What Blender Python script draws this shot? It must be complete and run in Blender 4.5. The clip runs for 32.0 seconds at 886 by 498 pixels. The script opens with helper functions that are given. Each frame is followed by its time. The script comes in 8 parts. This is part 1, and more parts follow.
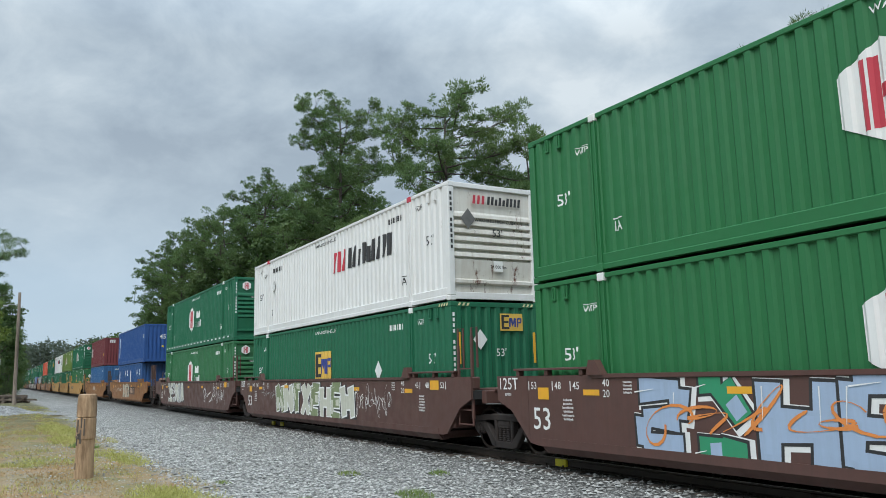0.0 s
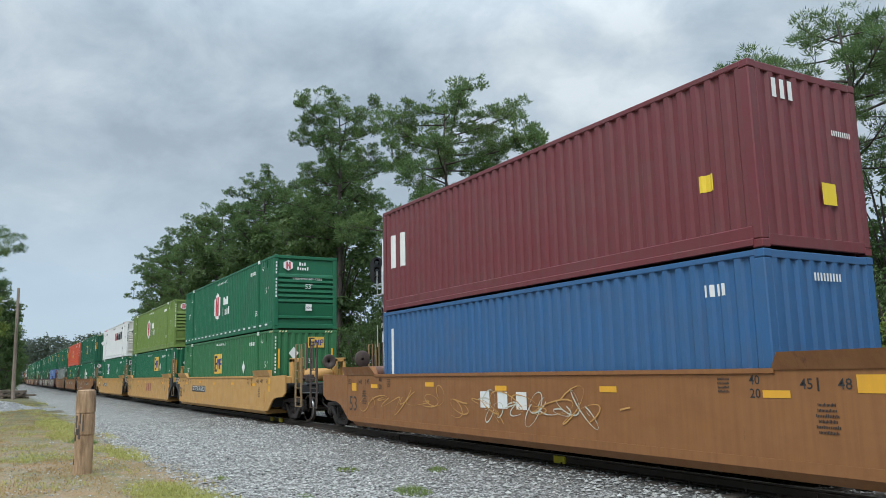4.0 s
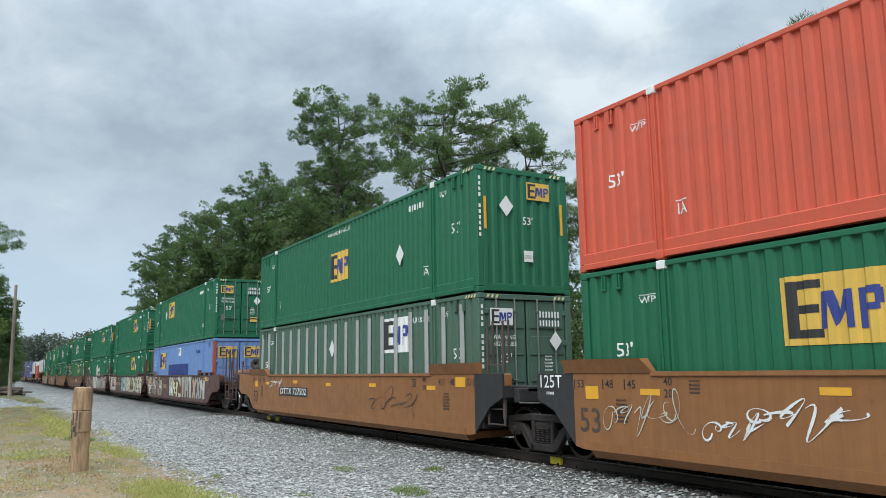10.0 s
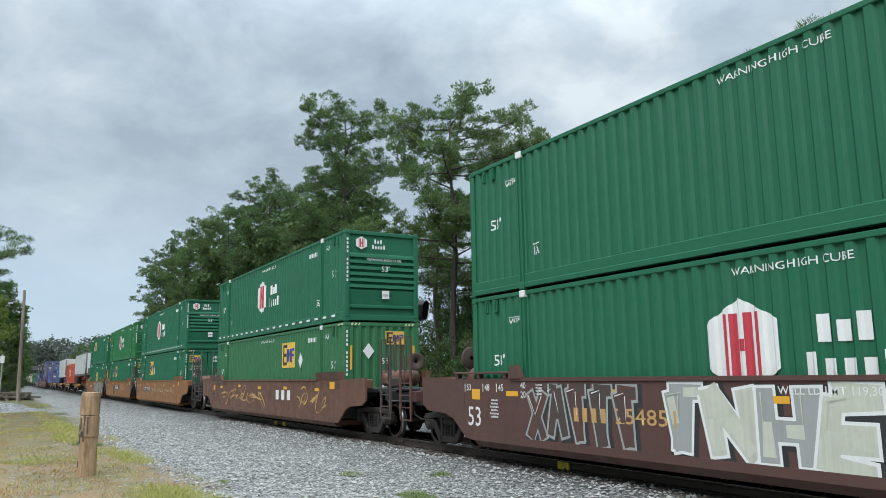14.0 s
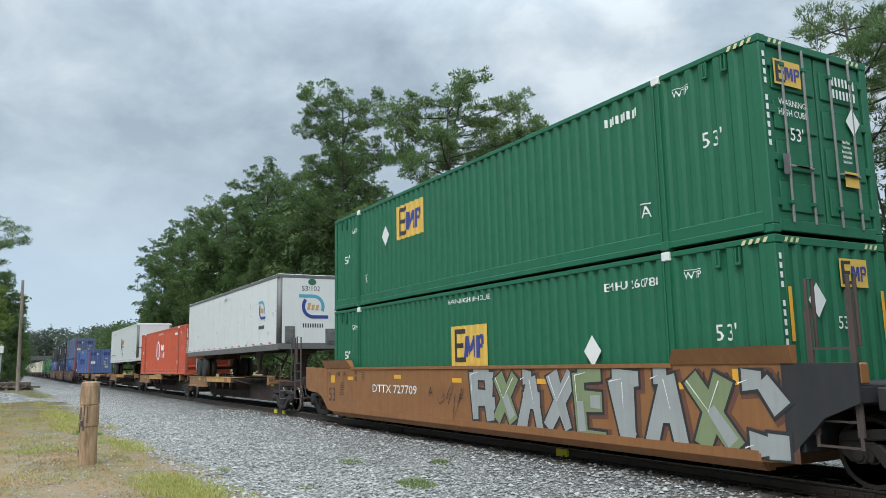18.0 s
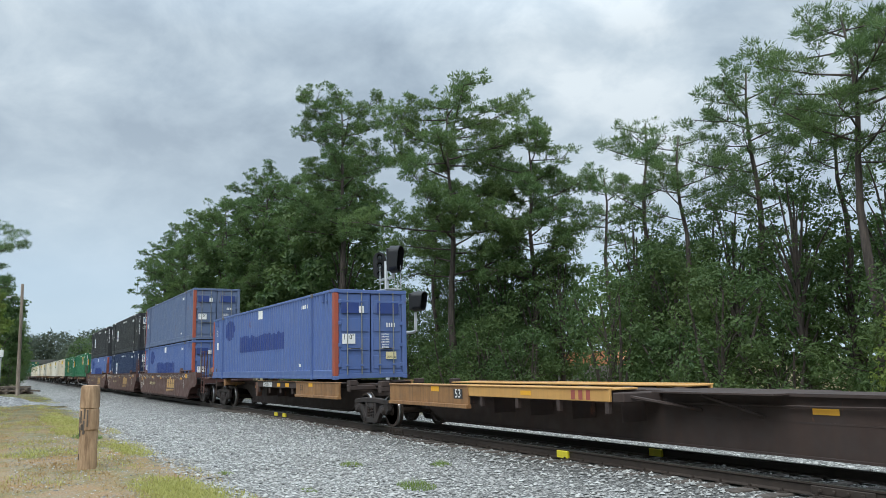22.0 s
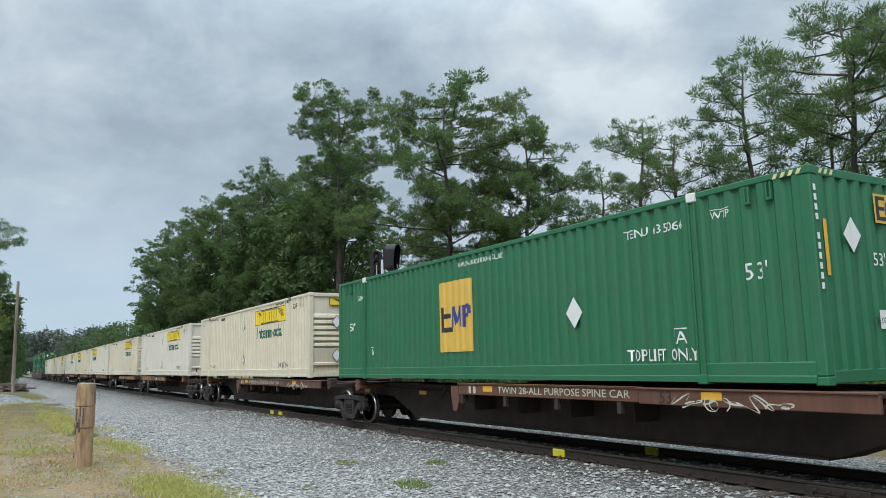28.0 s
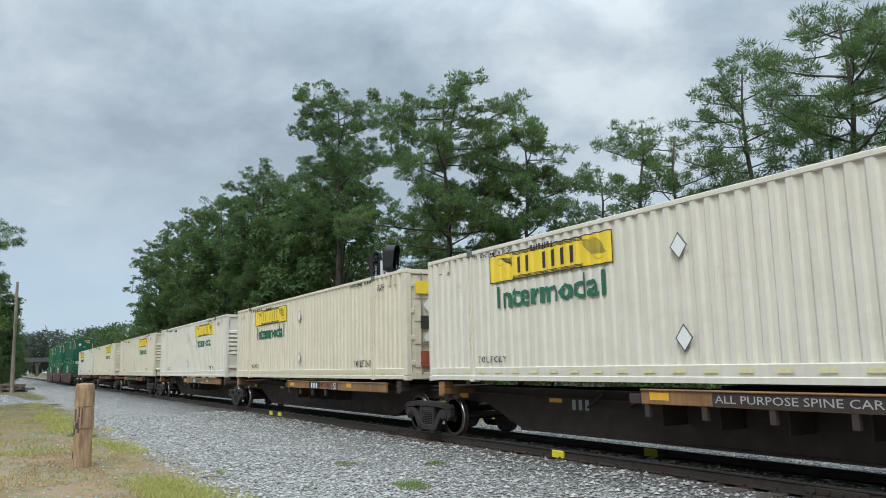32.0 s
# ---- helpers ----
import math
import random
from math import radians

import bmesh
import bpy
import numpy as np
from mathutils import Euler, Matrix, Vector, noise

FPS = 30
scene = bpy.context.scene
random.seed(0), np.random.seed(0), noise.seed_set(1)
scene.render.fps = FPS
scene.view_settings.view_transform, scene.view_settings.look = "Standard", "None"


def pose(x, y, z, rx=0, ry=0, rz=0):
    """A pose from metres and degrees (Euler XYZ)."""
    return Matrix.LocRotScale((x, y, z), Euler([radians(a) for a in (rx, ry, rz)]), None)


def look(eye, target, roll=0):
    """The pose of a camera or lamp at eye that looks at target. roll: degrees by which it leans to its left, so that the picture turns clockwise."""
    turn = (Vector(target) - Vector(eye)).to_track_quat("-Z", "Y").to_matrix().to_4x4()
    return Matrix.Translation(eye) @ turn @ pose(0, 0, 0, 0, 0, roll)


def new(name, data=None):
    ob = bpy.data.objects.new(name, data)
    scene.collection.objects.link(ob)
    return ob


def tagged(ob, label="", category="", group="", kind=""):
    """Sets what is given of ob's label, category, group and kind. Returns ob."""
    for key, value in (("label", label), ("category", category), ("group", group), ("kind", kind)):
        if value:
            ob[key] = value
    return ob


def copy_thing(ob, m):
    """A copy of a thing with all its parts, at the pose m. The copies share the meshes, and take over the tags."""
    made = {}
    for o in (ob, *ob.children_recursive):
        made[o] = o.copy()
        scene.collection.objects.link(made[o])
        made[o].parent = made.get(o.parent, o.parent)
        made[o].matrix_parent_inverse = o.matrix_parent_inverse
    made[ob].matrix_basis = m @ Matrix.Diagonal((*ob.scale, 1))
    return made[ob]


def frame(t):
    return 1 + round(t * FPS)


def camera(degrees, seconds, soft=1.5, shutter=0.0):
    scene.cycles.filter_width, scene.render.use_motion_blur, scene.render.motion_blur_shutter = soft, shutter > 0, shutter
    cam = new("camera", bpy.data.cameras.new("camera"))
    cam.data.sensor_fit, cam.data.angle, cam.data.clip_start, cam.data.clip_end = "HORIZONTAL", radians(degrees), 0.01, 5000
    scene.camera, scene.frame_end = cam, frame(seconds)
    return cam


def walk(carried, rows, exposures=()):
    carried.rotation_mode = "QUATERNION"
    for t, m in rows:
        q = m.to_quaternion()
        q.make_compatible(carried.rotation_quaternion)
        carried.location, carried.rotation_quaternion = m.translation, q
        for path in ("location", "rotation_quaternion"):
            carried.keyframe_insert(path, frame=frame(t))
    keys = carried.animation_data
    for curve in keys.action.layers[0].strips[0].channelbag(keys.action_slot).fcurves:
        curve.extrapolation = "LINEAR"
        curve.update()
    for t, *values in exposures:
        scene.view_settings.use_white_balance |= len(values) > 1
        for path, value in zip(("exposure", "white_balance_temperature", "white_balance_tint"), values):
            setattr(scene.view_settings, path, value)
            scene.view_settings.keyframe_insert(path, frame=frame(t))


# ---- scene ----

# ---- camera: hand-held, standing beside the line ----
# the track runs along x, its centre at y = 0 and the rail top at z = 0
EYE = Vector((0.0, -10.445, 1.69))
# seconds, turn off the track's direction, tilt, lean (degrees)
AIM = [
    (0, 30.189, 9.272, -1.423), (0.5, 30.173, 9.267, -1.416), (1, 30.148, 9.261, -1.382), (1.5, 30.133, 9.238, -1.352),
    (2, 30.138, 9.181, -1.366), (2.5, 30.162, 9.096, -1.394), (3, 30.199, 9.020, -1.376), (3.5, 30.226, 8.985, -1.346),
    (5.5, 30.309, 9.396, -0.882), (6, 30.310, 9.418, -0.846), (6.5, 30.316, 9.438, -0.826), (7, 30.327, 9.423, -0.835),
    (7.5, 30.347, 9.368, -0.848), (8, 30.372, 9.265, -0.874), (8.5, 30.393, 9.140, -0.877), (9, 30.406, 9.046, -0.858),
    (9.5, 30.401, 9.004, -0.855), (10, 30.381, 9.025, -0.844), (10.5, 30.351, 9.097, -0.826), (11, 30.313, 9.182, -0.807),
    (11.5, 30.271, 9.265, -0.785), (12, 30.207, 9.333, -0.796), (12.5, 30.111, 9.380, -0.822), (13, 30.002, 9.417, -0.846),
    (13.5, 29.915, 9.429, -0.864), (14, 29.885, 9.394, -0.860), (14.5, 29.892, 9.343, -0.856), (16.5, 30.054, 8.464, -0.851),
    (17, 30.034, 8.477, -0.901), (17.5, 30.007, 8.505, -0.984), (18, 29.999, 8.517, -1.108), (18.5, 30.009, 8.499, -1.254),
    (19, 30.025, 8.489, -1.358), (19.5, 30.041, 8.498, -1.447), (20, 30.057, 8.520, -1.503), (20.5, 30.063, 8.557, -1.451),
    (21, 30.059, 8.590, -1.375), (21.5, 30.048, 8.623, -1.347), (22, 30.025, 8.663, -1.358), (22.5, 29.991, 8.696, -1.399),
    (23, 29.952, 8.710, -1.422), (23.5, 29.914, 8.697, -1.399), (24, 29.897, 8.674, -1.358), (24.5, 29.916, 8.660, -1.321),
    (25, 29.962, 8.640, -1.292), (25.5, 29.999, 8.620, -1.280), (27.5, 30.264, 8.513, -1.300), (28, 30.276, 8.546, -1.236),
    (28.5, 30.299, 8.577, -1.139), (29, 30.326, 8.569, -1.075), (29.5, 30.344, 8.545, -1.056), (30, 30.347, 8.549, -1.055),
    (30.5, 30.328, 8.590, -1.086), (31, 30.301, 8.632, -1.135), (31.5, 30.302, 8.639, -1.157), (32, 30.319, 8.620, -1.160)]


def aim(turn, tilt, lean):
    a, b = radians(turn), radians(tilt)
    way = Vector((-math.cos(a) * math.cos(b), math.sin(a) * math.cos(b), math.sin(b)))
    return look(EYE, EYE + way, lean)


cam = camera(60.36, 32.0, soft=0.45)
walk(cam, [(t, aim(a, b, c)) for t, a, b, c in AIM], [(0, 0.12, 6150, 6), (3, 0.12, 6150, 6), (8, 0.24, 6150, 6), (25, 0.24, 6150, 6), (28, 0.12, 6150, 6), (32, 0.12, 6150, 6)])


# ---- daylight: a bright overcast sky with a veiled sun ----
def nodes_of(owner):
    owner.use_nodes = True
    tree = owner.node_tree
    tree.nodes.clear()
    return tree


def add(tree, kind, **values):
    """A node with its inputs set by name, or joined where a socket is given."""
    node = tree.nodes.new(kind)
    for key, value in values.items():
        key = key.replace("_", " ")
        socket = node.inputs[int(key[1:])] if key[0] == "i" and key[1:].isdigit() else node.inputs[key]
        if isinstance(value, bpy.types.NodeSocket):
            tree.links.new(value, socket)
        else:
            socket.default_value = value
    return node


def ramp(tree, fac, stops):
    node = tree.nodes.new("ShaderNodeValToRGB")
    el = node.color_ramp.elements
    while len(el) < len(stops):
        el.new(0.5)
    for e, (p, c) in zip(el, stops):
        e.position, e.color = p, (*c, 1) if len(c) == 3 else c
    tree.links.new(fac, node.inputs[0])
    return node.outputs[0]


def mathop(tree, op, a, b=0.0):
    node = tree.nodes.new("ShaderNodeMath")
    node.operation = op
    for i, v in enumerate((a, b)):
        if isinstance(v, bpy.types.NodeSocket):
            tree.links.new(v, node.inputs[i])
        else:
            node.inputs[i].default_value = v
    return node.outputs[0]


def mix(tree, fac, a, b, blend="MIX"):
    node = tree.nodes.new("ShaderNodeMix")
    node.data_type, node.blend_type = "RGBA", blend
    for i, v in ((0, fac), (6, a), (7, b)):
        if isinstance(v, bpy.types.NodeSocket):
            tree.links.new(v, node.inputs[i])
        else:
            node.inputs[i].default_value = v if i == 0 else (*v, 1)
    return node.outputs[2]


SUN_TILT, SUN_TURN, SKY_GAIN = 52.0, 142.0, 3.0
world = bpy.data.worlds.new("overcast_sky")
scene.world = world
wt = nodes_of(world)
sky = wt.nodes.new("ShaderNodeTexSky")
sky.sky_type, sky.sun_disc = "NISHITA", False
sky.sun_elevation, sky.sun_rotation = radians(SUN_TILT), radians(SUN_TURN)
sky.air_density, sky.dust_density = 1.0, 2.0
coord = wt.nodes.new("ShaderNodeTexCoord")
sep = add(wt, "ShaderNodeSeparateXYZ", Vector=coord.outputs["Generated"])
# clouds lie on a flat layer: the way's x and y over its z
lift = mathop(wt, "ADD", mathop(wt, "MAXIMUM", sep.outputs[2], 0.0), 0.42)
px = mathop(wt, "ADD", mathop(wt, "DIVIDE", sep.outputs[0], lift), 2.7)
py = mathop(wt, "ADD", mathop(wt, "DIVIDE", sep.outputs[1], lift), 1.4)
layer = add(wt, "ShaderNodeCombineXYZ", X=px, Y=py, Z=0.0)
big = add(wt, "ShaderNodeTexNoise", Vector=layer.outputs[0], Scale=1.9, Detail=7.0, Roughness=0.5, Distortion=0.25)
fine = add(wt, "ShaderNodeTexNoise", Vector=layer.outputs[0], Scale=5.5, Detail=9.0, Roughness=0.58, Distortion=0.3)
cover = mathop(wt, "ADD", mathop(wt, "MULTIPLY", big.outputs[0], 0.62), mathop(wt, "MULTIPLY", fine.outputs[0], 0.38))
cloud = ramp(wt, cover, [(0.40, (0.385, 0.45, 0.53)), (0.47, (0.49, 0.56, 0.635)), (0.54, (0.62, 0.685, 0.745)), (0.62, (0.82, 0.86, 0.89))])
# the lower sky is a plain pale blue-grey haze
haze = ramp(wt, sep.outputs[2], [(0.0, (0.60, 0.71, 0.80)), (0.12, (0.55, 0.66, 0.77)), (0.42, (0.5, 0.5, 0.5))])
low = ramp(wt, sep.outputs[2], [(0.10, (0.06, 0.06, 0.06)), (0.34, (0.97, 0.97, 0.97))])
clouds = mix(wt, low, haze, cloud)
# an overcast sky is brightest overhead
rise = ramp(wt, sep.outputs[2], [(0.40, (0.30, 0.30, 0.30)), (0.95, (1.0, 1.0, 1.0))])
bg_cloud = add(wt, "ShaderNodeBackground", Color=clouds, Strength=mathop(wt, "MULTIPLY", rise, SKY_GAIN))
bg_sky = add(wt, "ShaderNodeBackground", Color=sky.outputs[0], Strength=0.05)
both = wt.nodes.new("ShaderNodeMixShader")
both.inputs[0].default_value = 0.92
wt.links.new(bg_sky.outputs[0], both.inputs[1])
wt.links.new(bg_cloud.outputs[0], both.inputs[2])
wt.links.new(both.outputs[0], wt.nodes.new("ShaderNodeOutputWorld").inputs[0])

sun = bpy.data.lights.new("sun", "SUN")
sun.energy, sun.angle, sun.color = 2.0, radians(35), (1.0, 0.97, 0.93)
a = radians(SUN_TURN)
way = Vector((math.sin(a), math.cos(a), math.tan(radians(SUN_TILT))))
new("sun", sun).matrix_world = look(way * 30, (0, 0, 0))


# ---- materials ----
MATS = {}


def surface(name, base, rough=0.6, metal=0.0, bump=None, bump_size=0.01, coat=0.0):
    """A principled material; base and rough are values or sockets given by a function of the node tree."""
    m = bpy.data.materials.new(name)
    t = nodes_of(m)
    out = t.nodes.new("ShaderNodeOutputMaterial")
    b = t.nodes.new("ShaderNodeBsdfPrincipled")
    t.links.new(b.outputs[0], out.inputs[0])
    for key, v in (("Base Color", base), ("Roughness", rough)):
        v = v(t) if callable(v) else v
        if isinstance(v, bpy.types.NodeSocket):
            t.links.new(v, b.inputs[key])
        else:
            b.inputs[key].default_value = (*v, 1) if isinstance(v, tuple) else v
    b.inputs["Metallic"].default_value = metal
    b.inputs["Coat Weight"].default_value = coat
    if bump:
        h = bump(t)
        n = add(t, "ShaderNodeBump", Height=h, Distance=bump_size, Strength=0.6)
        t.links.new(n.outputs[0], b.inputs["Normal"])
    MATS[name] = m
    return m


def space(t, scale=(1, 1, 1), local=True, shift=True):
    """Coordinates on the thing itself, shifted from thing to thing."""
    c = t.nodes.new("ShaderNodeTexCoord")
    mp = t.nodes.new("ShaderNodeMapping")
    mp.inputs["Scale"].default_value = scale
    t.links.new(c.outputs["Object"], mp.inputs["Vector"])
    if shift:
        info = t.nodes.new("ShaderNodeObjectInfo")
        v = add(t, "ShaderNodeCombineXYZ", X=mathop(t, "MULTIPLY", info.outputs["Random"], 37.0), Y=0.0, Z=mathop(t, "MULTIPLY", info.outputs["Random"], 19.0))
        t.links.new(v.outputs[0], mp.inputs["Location"])
    return mp.outputs[0]


def noise_at(t, vec, scale, detail=4.0, rough=0.55):
    return add(t, "ShaderNodeTexNoise", Vector=vec, Scale=scale, Detail=detail, Roughness=rough).outputs[0]


def paint(name, rgb, dirt=0.35, rust=0.0, fade=0.15, rough=0.48, grime=(0.10, 0.085, 0.07)):
    """Weathered paint on steel: faded patches, grey film, rain streaks, rust spots."""
    def colour(t):
        v = space(t)
        pale = tuple(min(1, c * 0.8 + 0.07) for c in rgb)
        col = mix(t, mathop(t, "MULTIPLY", noise_at(t, v, 0.35, 5), fade * 2), rgb, pale)
        streak = noise_at(t, space(t, (6, 6, 0.22)), 1.6, 5, 0.65)
        film = ramp(t, streak, [(0.42, (0, 0, 0)), (0.80, (1, 1, 1))])
        col = mix(t, mathop(t, "MULTIPLY", film, dirt), col, grime)
        cloud = ramp(t, noise_at(t, space(t, (1, 1, 1.6)), 0.9, 8, 0.7), [(0.45, (0, 0, 0)), (0.7, (1, 1, 1))])
        col = mix(t, mathop(t, "MULTIPLY", cloud, dirt * 0.7), col, grime)
        spots = ramp(t, noise_at(t, v, 9.0, 6, 0.7), [(0.60, (0, 0, 0)), (0.78, (1, 1, 1))])
        col = mix(t, mathop(t, "MULTIPLY", spots, dirt * 0.5), col, grime)
        if rust:
            patch = ramp(t, noise_at(t, space(t, (2.2, 2.2, 0.8)), 1.3, 8, 0.72), [(0.66 - 0.12 * rust, (0, 0, 0)), (0.72 - 0.1 * rust, (1, 1, 1))])
            col = mix(t, mathop(t, "MULTIPLY", patch, min(1.0, 0.5 + rust)), col, (0.13, 0.052, 0.028))
        return col

    def gloss(t):
        n = noise_at(t, space(t), 2.5, 5)
        return ramp(t, n, [(0.3, (rough - 0.1,) * 3), (0.7, (rough + 0.18,) * 3)])
    return surface(name, colour, gloss, bump=lambda t: noise_at(t, space(t), 3.0, 5), bump_size=0.006)


paint("emp_green", (0.009, 0.125, 0.058), dirt=0.14, fade=0.05, rough=0.54, grime=(0.030, 0.075, 0.045))
paint("hub_green", (0.018, 0.150, 0.044), dirt=0.14, fade=0.05, rough=0.54, grime=(0.035, 0.080, 0.04))
paint("mid_green", (0.028, 0.150, 0.055), dirt=0.2, fade=0.08, grime=(0.06, 0.085, 0.055))
paint("lime_green", (0.16, 0.245, 0.045), dirt=0.25)
paint("spine_green", (0.016, 0.15, 0.062), dirt=0.2)
paint("dark_green", (0.011, 0.105, 0.055), dirt=0.16, fade=0.05, grime=(0.03, 0.06, 0.045))
paint("grey_green", (0.06, 0.13, 0.09), dirt=0.3)
paint("white_paint", (0.74, 0.74, 0.73), dirt=0.18, fade=0.05, rust=0.03, grime=(0.40, 0.35, 0.29))
paint("cream_white", (0.70, 0.63, 0.49), dirt=0.26, fade=0.06, rust=0.12, grime=(0.34, 0.27, 0.18))
paint("cold_white", (0.70, 0.655, 0.56), dirt=0.24, fade=0.06, rust=0.08, grime=(0.36, 0.30, 0.22))
paint("rusty_white", (0.68, 0.66, 0.61), dirt=0.35, fade=0.06, rust=0.55, grime=(0.36, 0.28, 0.20))
paint("worn_red", (0.40, 0.085, 0.045), dirt=0.5, rust=0.9, grime=(0.12, 0.07, 0.05))
paint("trailer_white", (0.70, 0.705, 0.69), dirt=0.14, fade=0.05, rough=0.35, grime=(0.42, 0.40, 0.36))
paint("emp_red", (0.62, 0.095, 0.045), dirt=0.2)
paint("hub_red", (0.56, 0.088, 0.034), dirt=0.28, rust=0.14)
paint("maroon", (0.155, 0.022, 0.030), dirt=0.28)
paint("deep_blue", (0.010, 0.066, 0.25), dirt=0.16, grime=(0.04, 0.06, 0.10))
paint("mid_blue", (0.026, 0.115, 0.28), dirt=0.25)
paint("grey_blue", (0.085, 0.130, 0.25), dirt=0.3, rust=0.3, fade=0.4, grime=(0.14, 0.14, 0.15))
paint("pale_blue", (0.066, 0.124, 0.335), dirt=0.24, rust=0.22, fade=0.35, grime=(0.14, 0.15, 0.18))
paint("sky_blue", (0.155, 0.27, 0.55), dirt=0.22, rust=0.05)
paint("patch_blue", (0.012, 0.040, 0.20), dirt=0.18)
paint("sea_blue", (0.012, 0.075, 0.24), dirt=0.2)
paint("black_paint", (0.018, 0.020, 0.023), dirt=0.28, grime=(0.07, 0.07, 0.07))
paint("navy", (0.009, 0.026, 0.080), dirt=0.16, grime=(0.03, 0.04, 0.06))
paint("rust_red", (0.36, 0.07, 0.035), dirt=0.4, rust=0.3)
paint("car_brown", (0.096, 0.040, 0.031), dirt=0.36, rust=0.12, grime=(0.05, 0.035, 0.028))
paint("car_yellow", (0.56, 0.305, 0.088), dirt=0.26, fade=0.14, grime=(0.22, 0.125, 0.06))
paint("dirty_yellow", (0.30, 0.19, 0.085), dirt=0.7, rust=0.3, grime=(0.10, 0.07, 0.045))
paint("car_tan", (0.285, 0.118, 0.034), dirt=0.5, rust=0.30, fade=0.14, grime=(0.150, 0.062, 0.026))
paint("car_rust", (0.150, 0.062, 0.036), dirt=0.6, rust=0.5, grime=(0.05, 0.028, 0.02))
paint("spine_dark", (0.032, 0.019, 0.015), dirt=0.5, rust=0.3, rough=0.78, grime=(0.060, 0.032, 0.022))
paint("spine_yellow", (0.31, 0.155, 0.055), dirt=0.7, rust=0.45, grime=(0.07, 0.04, 0.024))
paint("bogie_black", (0.014, 0.010, 0.009), dirt=0.6, rust=0.12, rough=0.86, grime=(0.045, 0.029, 0.022))
paint("bogie_brown", (0.060, 0.042, 0.036), dirt=0.5, rough=0.72, grime=(0.09, 0.06, 0.045))
paint("end_black", (0.017, 0.017, 0.019), dirt=0.4, rough=0.6, grime=(0.05, 0.042, 0.036))
paint("reflect_yellow", (0.80, 0.40, 0.02), dirt=0.12)
paint("sign_yellow", (0.83, 0.60, 0.03), dirt=0.06)
paint("emp_yellow", (0.72, 0.46, 0.075), dirt=0.14)
paint("letter_white", (0.80, 0.80, 0.78), dirt=0.10)
paint("letter_black", (0.02, 0.02, 0.022), dirt=0.08)
paint("letter_blue", (0.025, 0.045, 0.24), dirt=0.08)
paint("letter_green", (0.018, 0.125, 0.07), dirt=0.08)
paint("letter_red", (0.50, 0.030, 0.055), dirt=0.08)
paint("pale_yellow", (0.74, 0.66, 0.36), dirt=0.2)
paint("gold_letter", (0.56, 0.34, 0.12), dirt=0.2)
paint("pale_brick", (0.33, 0.075, 0.055), dirt=0.2)
paint("mast_silver", (0.42, 0.44, 0.45), dirt=0.2, rough=0.4)
paint("rail_yellow", (0.78, 0.66, 0.02), dirt=0.2)
paint("pale_blue_spray", (0.36, 0.46, 0.62), dirt=0.15)
paint("spray_green", (0.03, 0.28, 0.13), dirt=0.1)
paint("spray_orange", (0.75, 0.25, 0.05), dirt=0.1)
paint("spray_grey", (0.36, 0.37, 0.36), dirt=0.2)
paint("spray_pale", (0.60, 0.60, 0.50), dirt=0.25)
paint("spray_olive", (0.22, 0.27, 0.13), dirt=0.2)
paint("spray_peach", (0.56, 0.36, 0.24), dirt=0.2)
paint("spray_cyan", (0.10, 0.36, 0.50), dirt=0.2)
surface("wheel_steel", lambda t: mix(t, noise_at(t, space(t), 6.0, 5), (0.040, 0.033, 0.029), (0.085, 0.06, 0.045)), 0.55, metal=0.4)
surface("tread_steel", (0.45, 0.44, 0.43), 0.28, metal=1.0)
surface("rail_side", lambda t: mix(t, noise_at(t, space(t, shift=False), 5.0, 5), (0.030, 0.024, 0.021), (0.075, 0.055, 0.043)), 0.6, metal=0.3)
surface("rail_top", lambda t: mix(t, noise_at(t, space(t, (0.3, 8, 8), shift=False), 4.0, 5), (0.30, 0.29, 0.28), (0.16, 0.14, 0.125)), 0.32, metal=0.9)
surface("rubber", lambda t: mix(t, noise_at(t, space(t), 9.0, 4), (0.012, 0.012, 0.012), (0.03, 0.028, 0.026)), 0.8)
surface("lock_steel", lambda t: mix(t, noise_at(t, space(t), 8.0, 4), (0.20, 0.21, 0.20), (0.34, 0.34, 0.33)), 0.45, metal=0.5)
surface("casting_grey", lambda t: mix(t, noise_at(t, space(t), 6.0, 4), (0.10, 0.10, 0.10), (0.22, 0.21, 0.20)), 0.6, metal=0.3)
surface("signal_black", (0.012, 0.012, 0.013), 0.45)
surface("lamp_glass", (0.02, 0.025, 0.02), 0.12, coat=0.6)
surface("floor_wood", lambda t: mix(t, noise_at(t, space(t, (1, 8, 8)), 2.0, 5), (0.05, 0.032, 0.02), (0.09, 0.06, 0.035)), 0.8)


def bark(name, a, b, scale=7.0):
    return surface(name, lambda t: mix(t, ramp(t, noise_at(t, space(t, (1, 1, 0.16)), scale, 7, 0.65), [(0.35, (0, 0, 0)), (0.65, (1, 1, 1))]), a, b), 0.85,
                   bump=lambda t: noise_at(t, space(t, (1, 1, 0.16)), scale, 7, 0.65), bump_size=0.03)


bark("pine_bark", (0.035, 0.028, 0.024), (0.095, 0.076, 0.064))
bark("pole_wood", (0.10, 0.078, 0.06), (0.20, 0.16, 0.125))
bark("post_wood", (0.20, 0.125, 0.072), (0.50, 0.34, 0.205), 9.0)
bark("tie_wood", (0.055, 0.045, 0.038), (0.12, 0.10, 0.085))


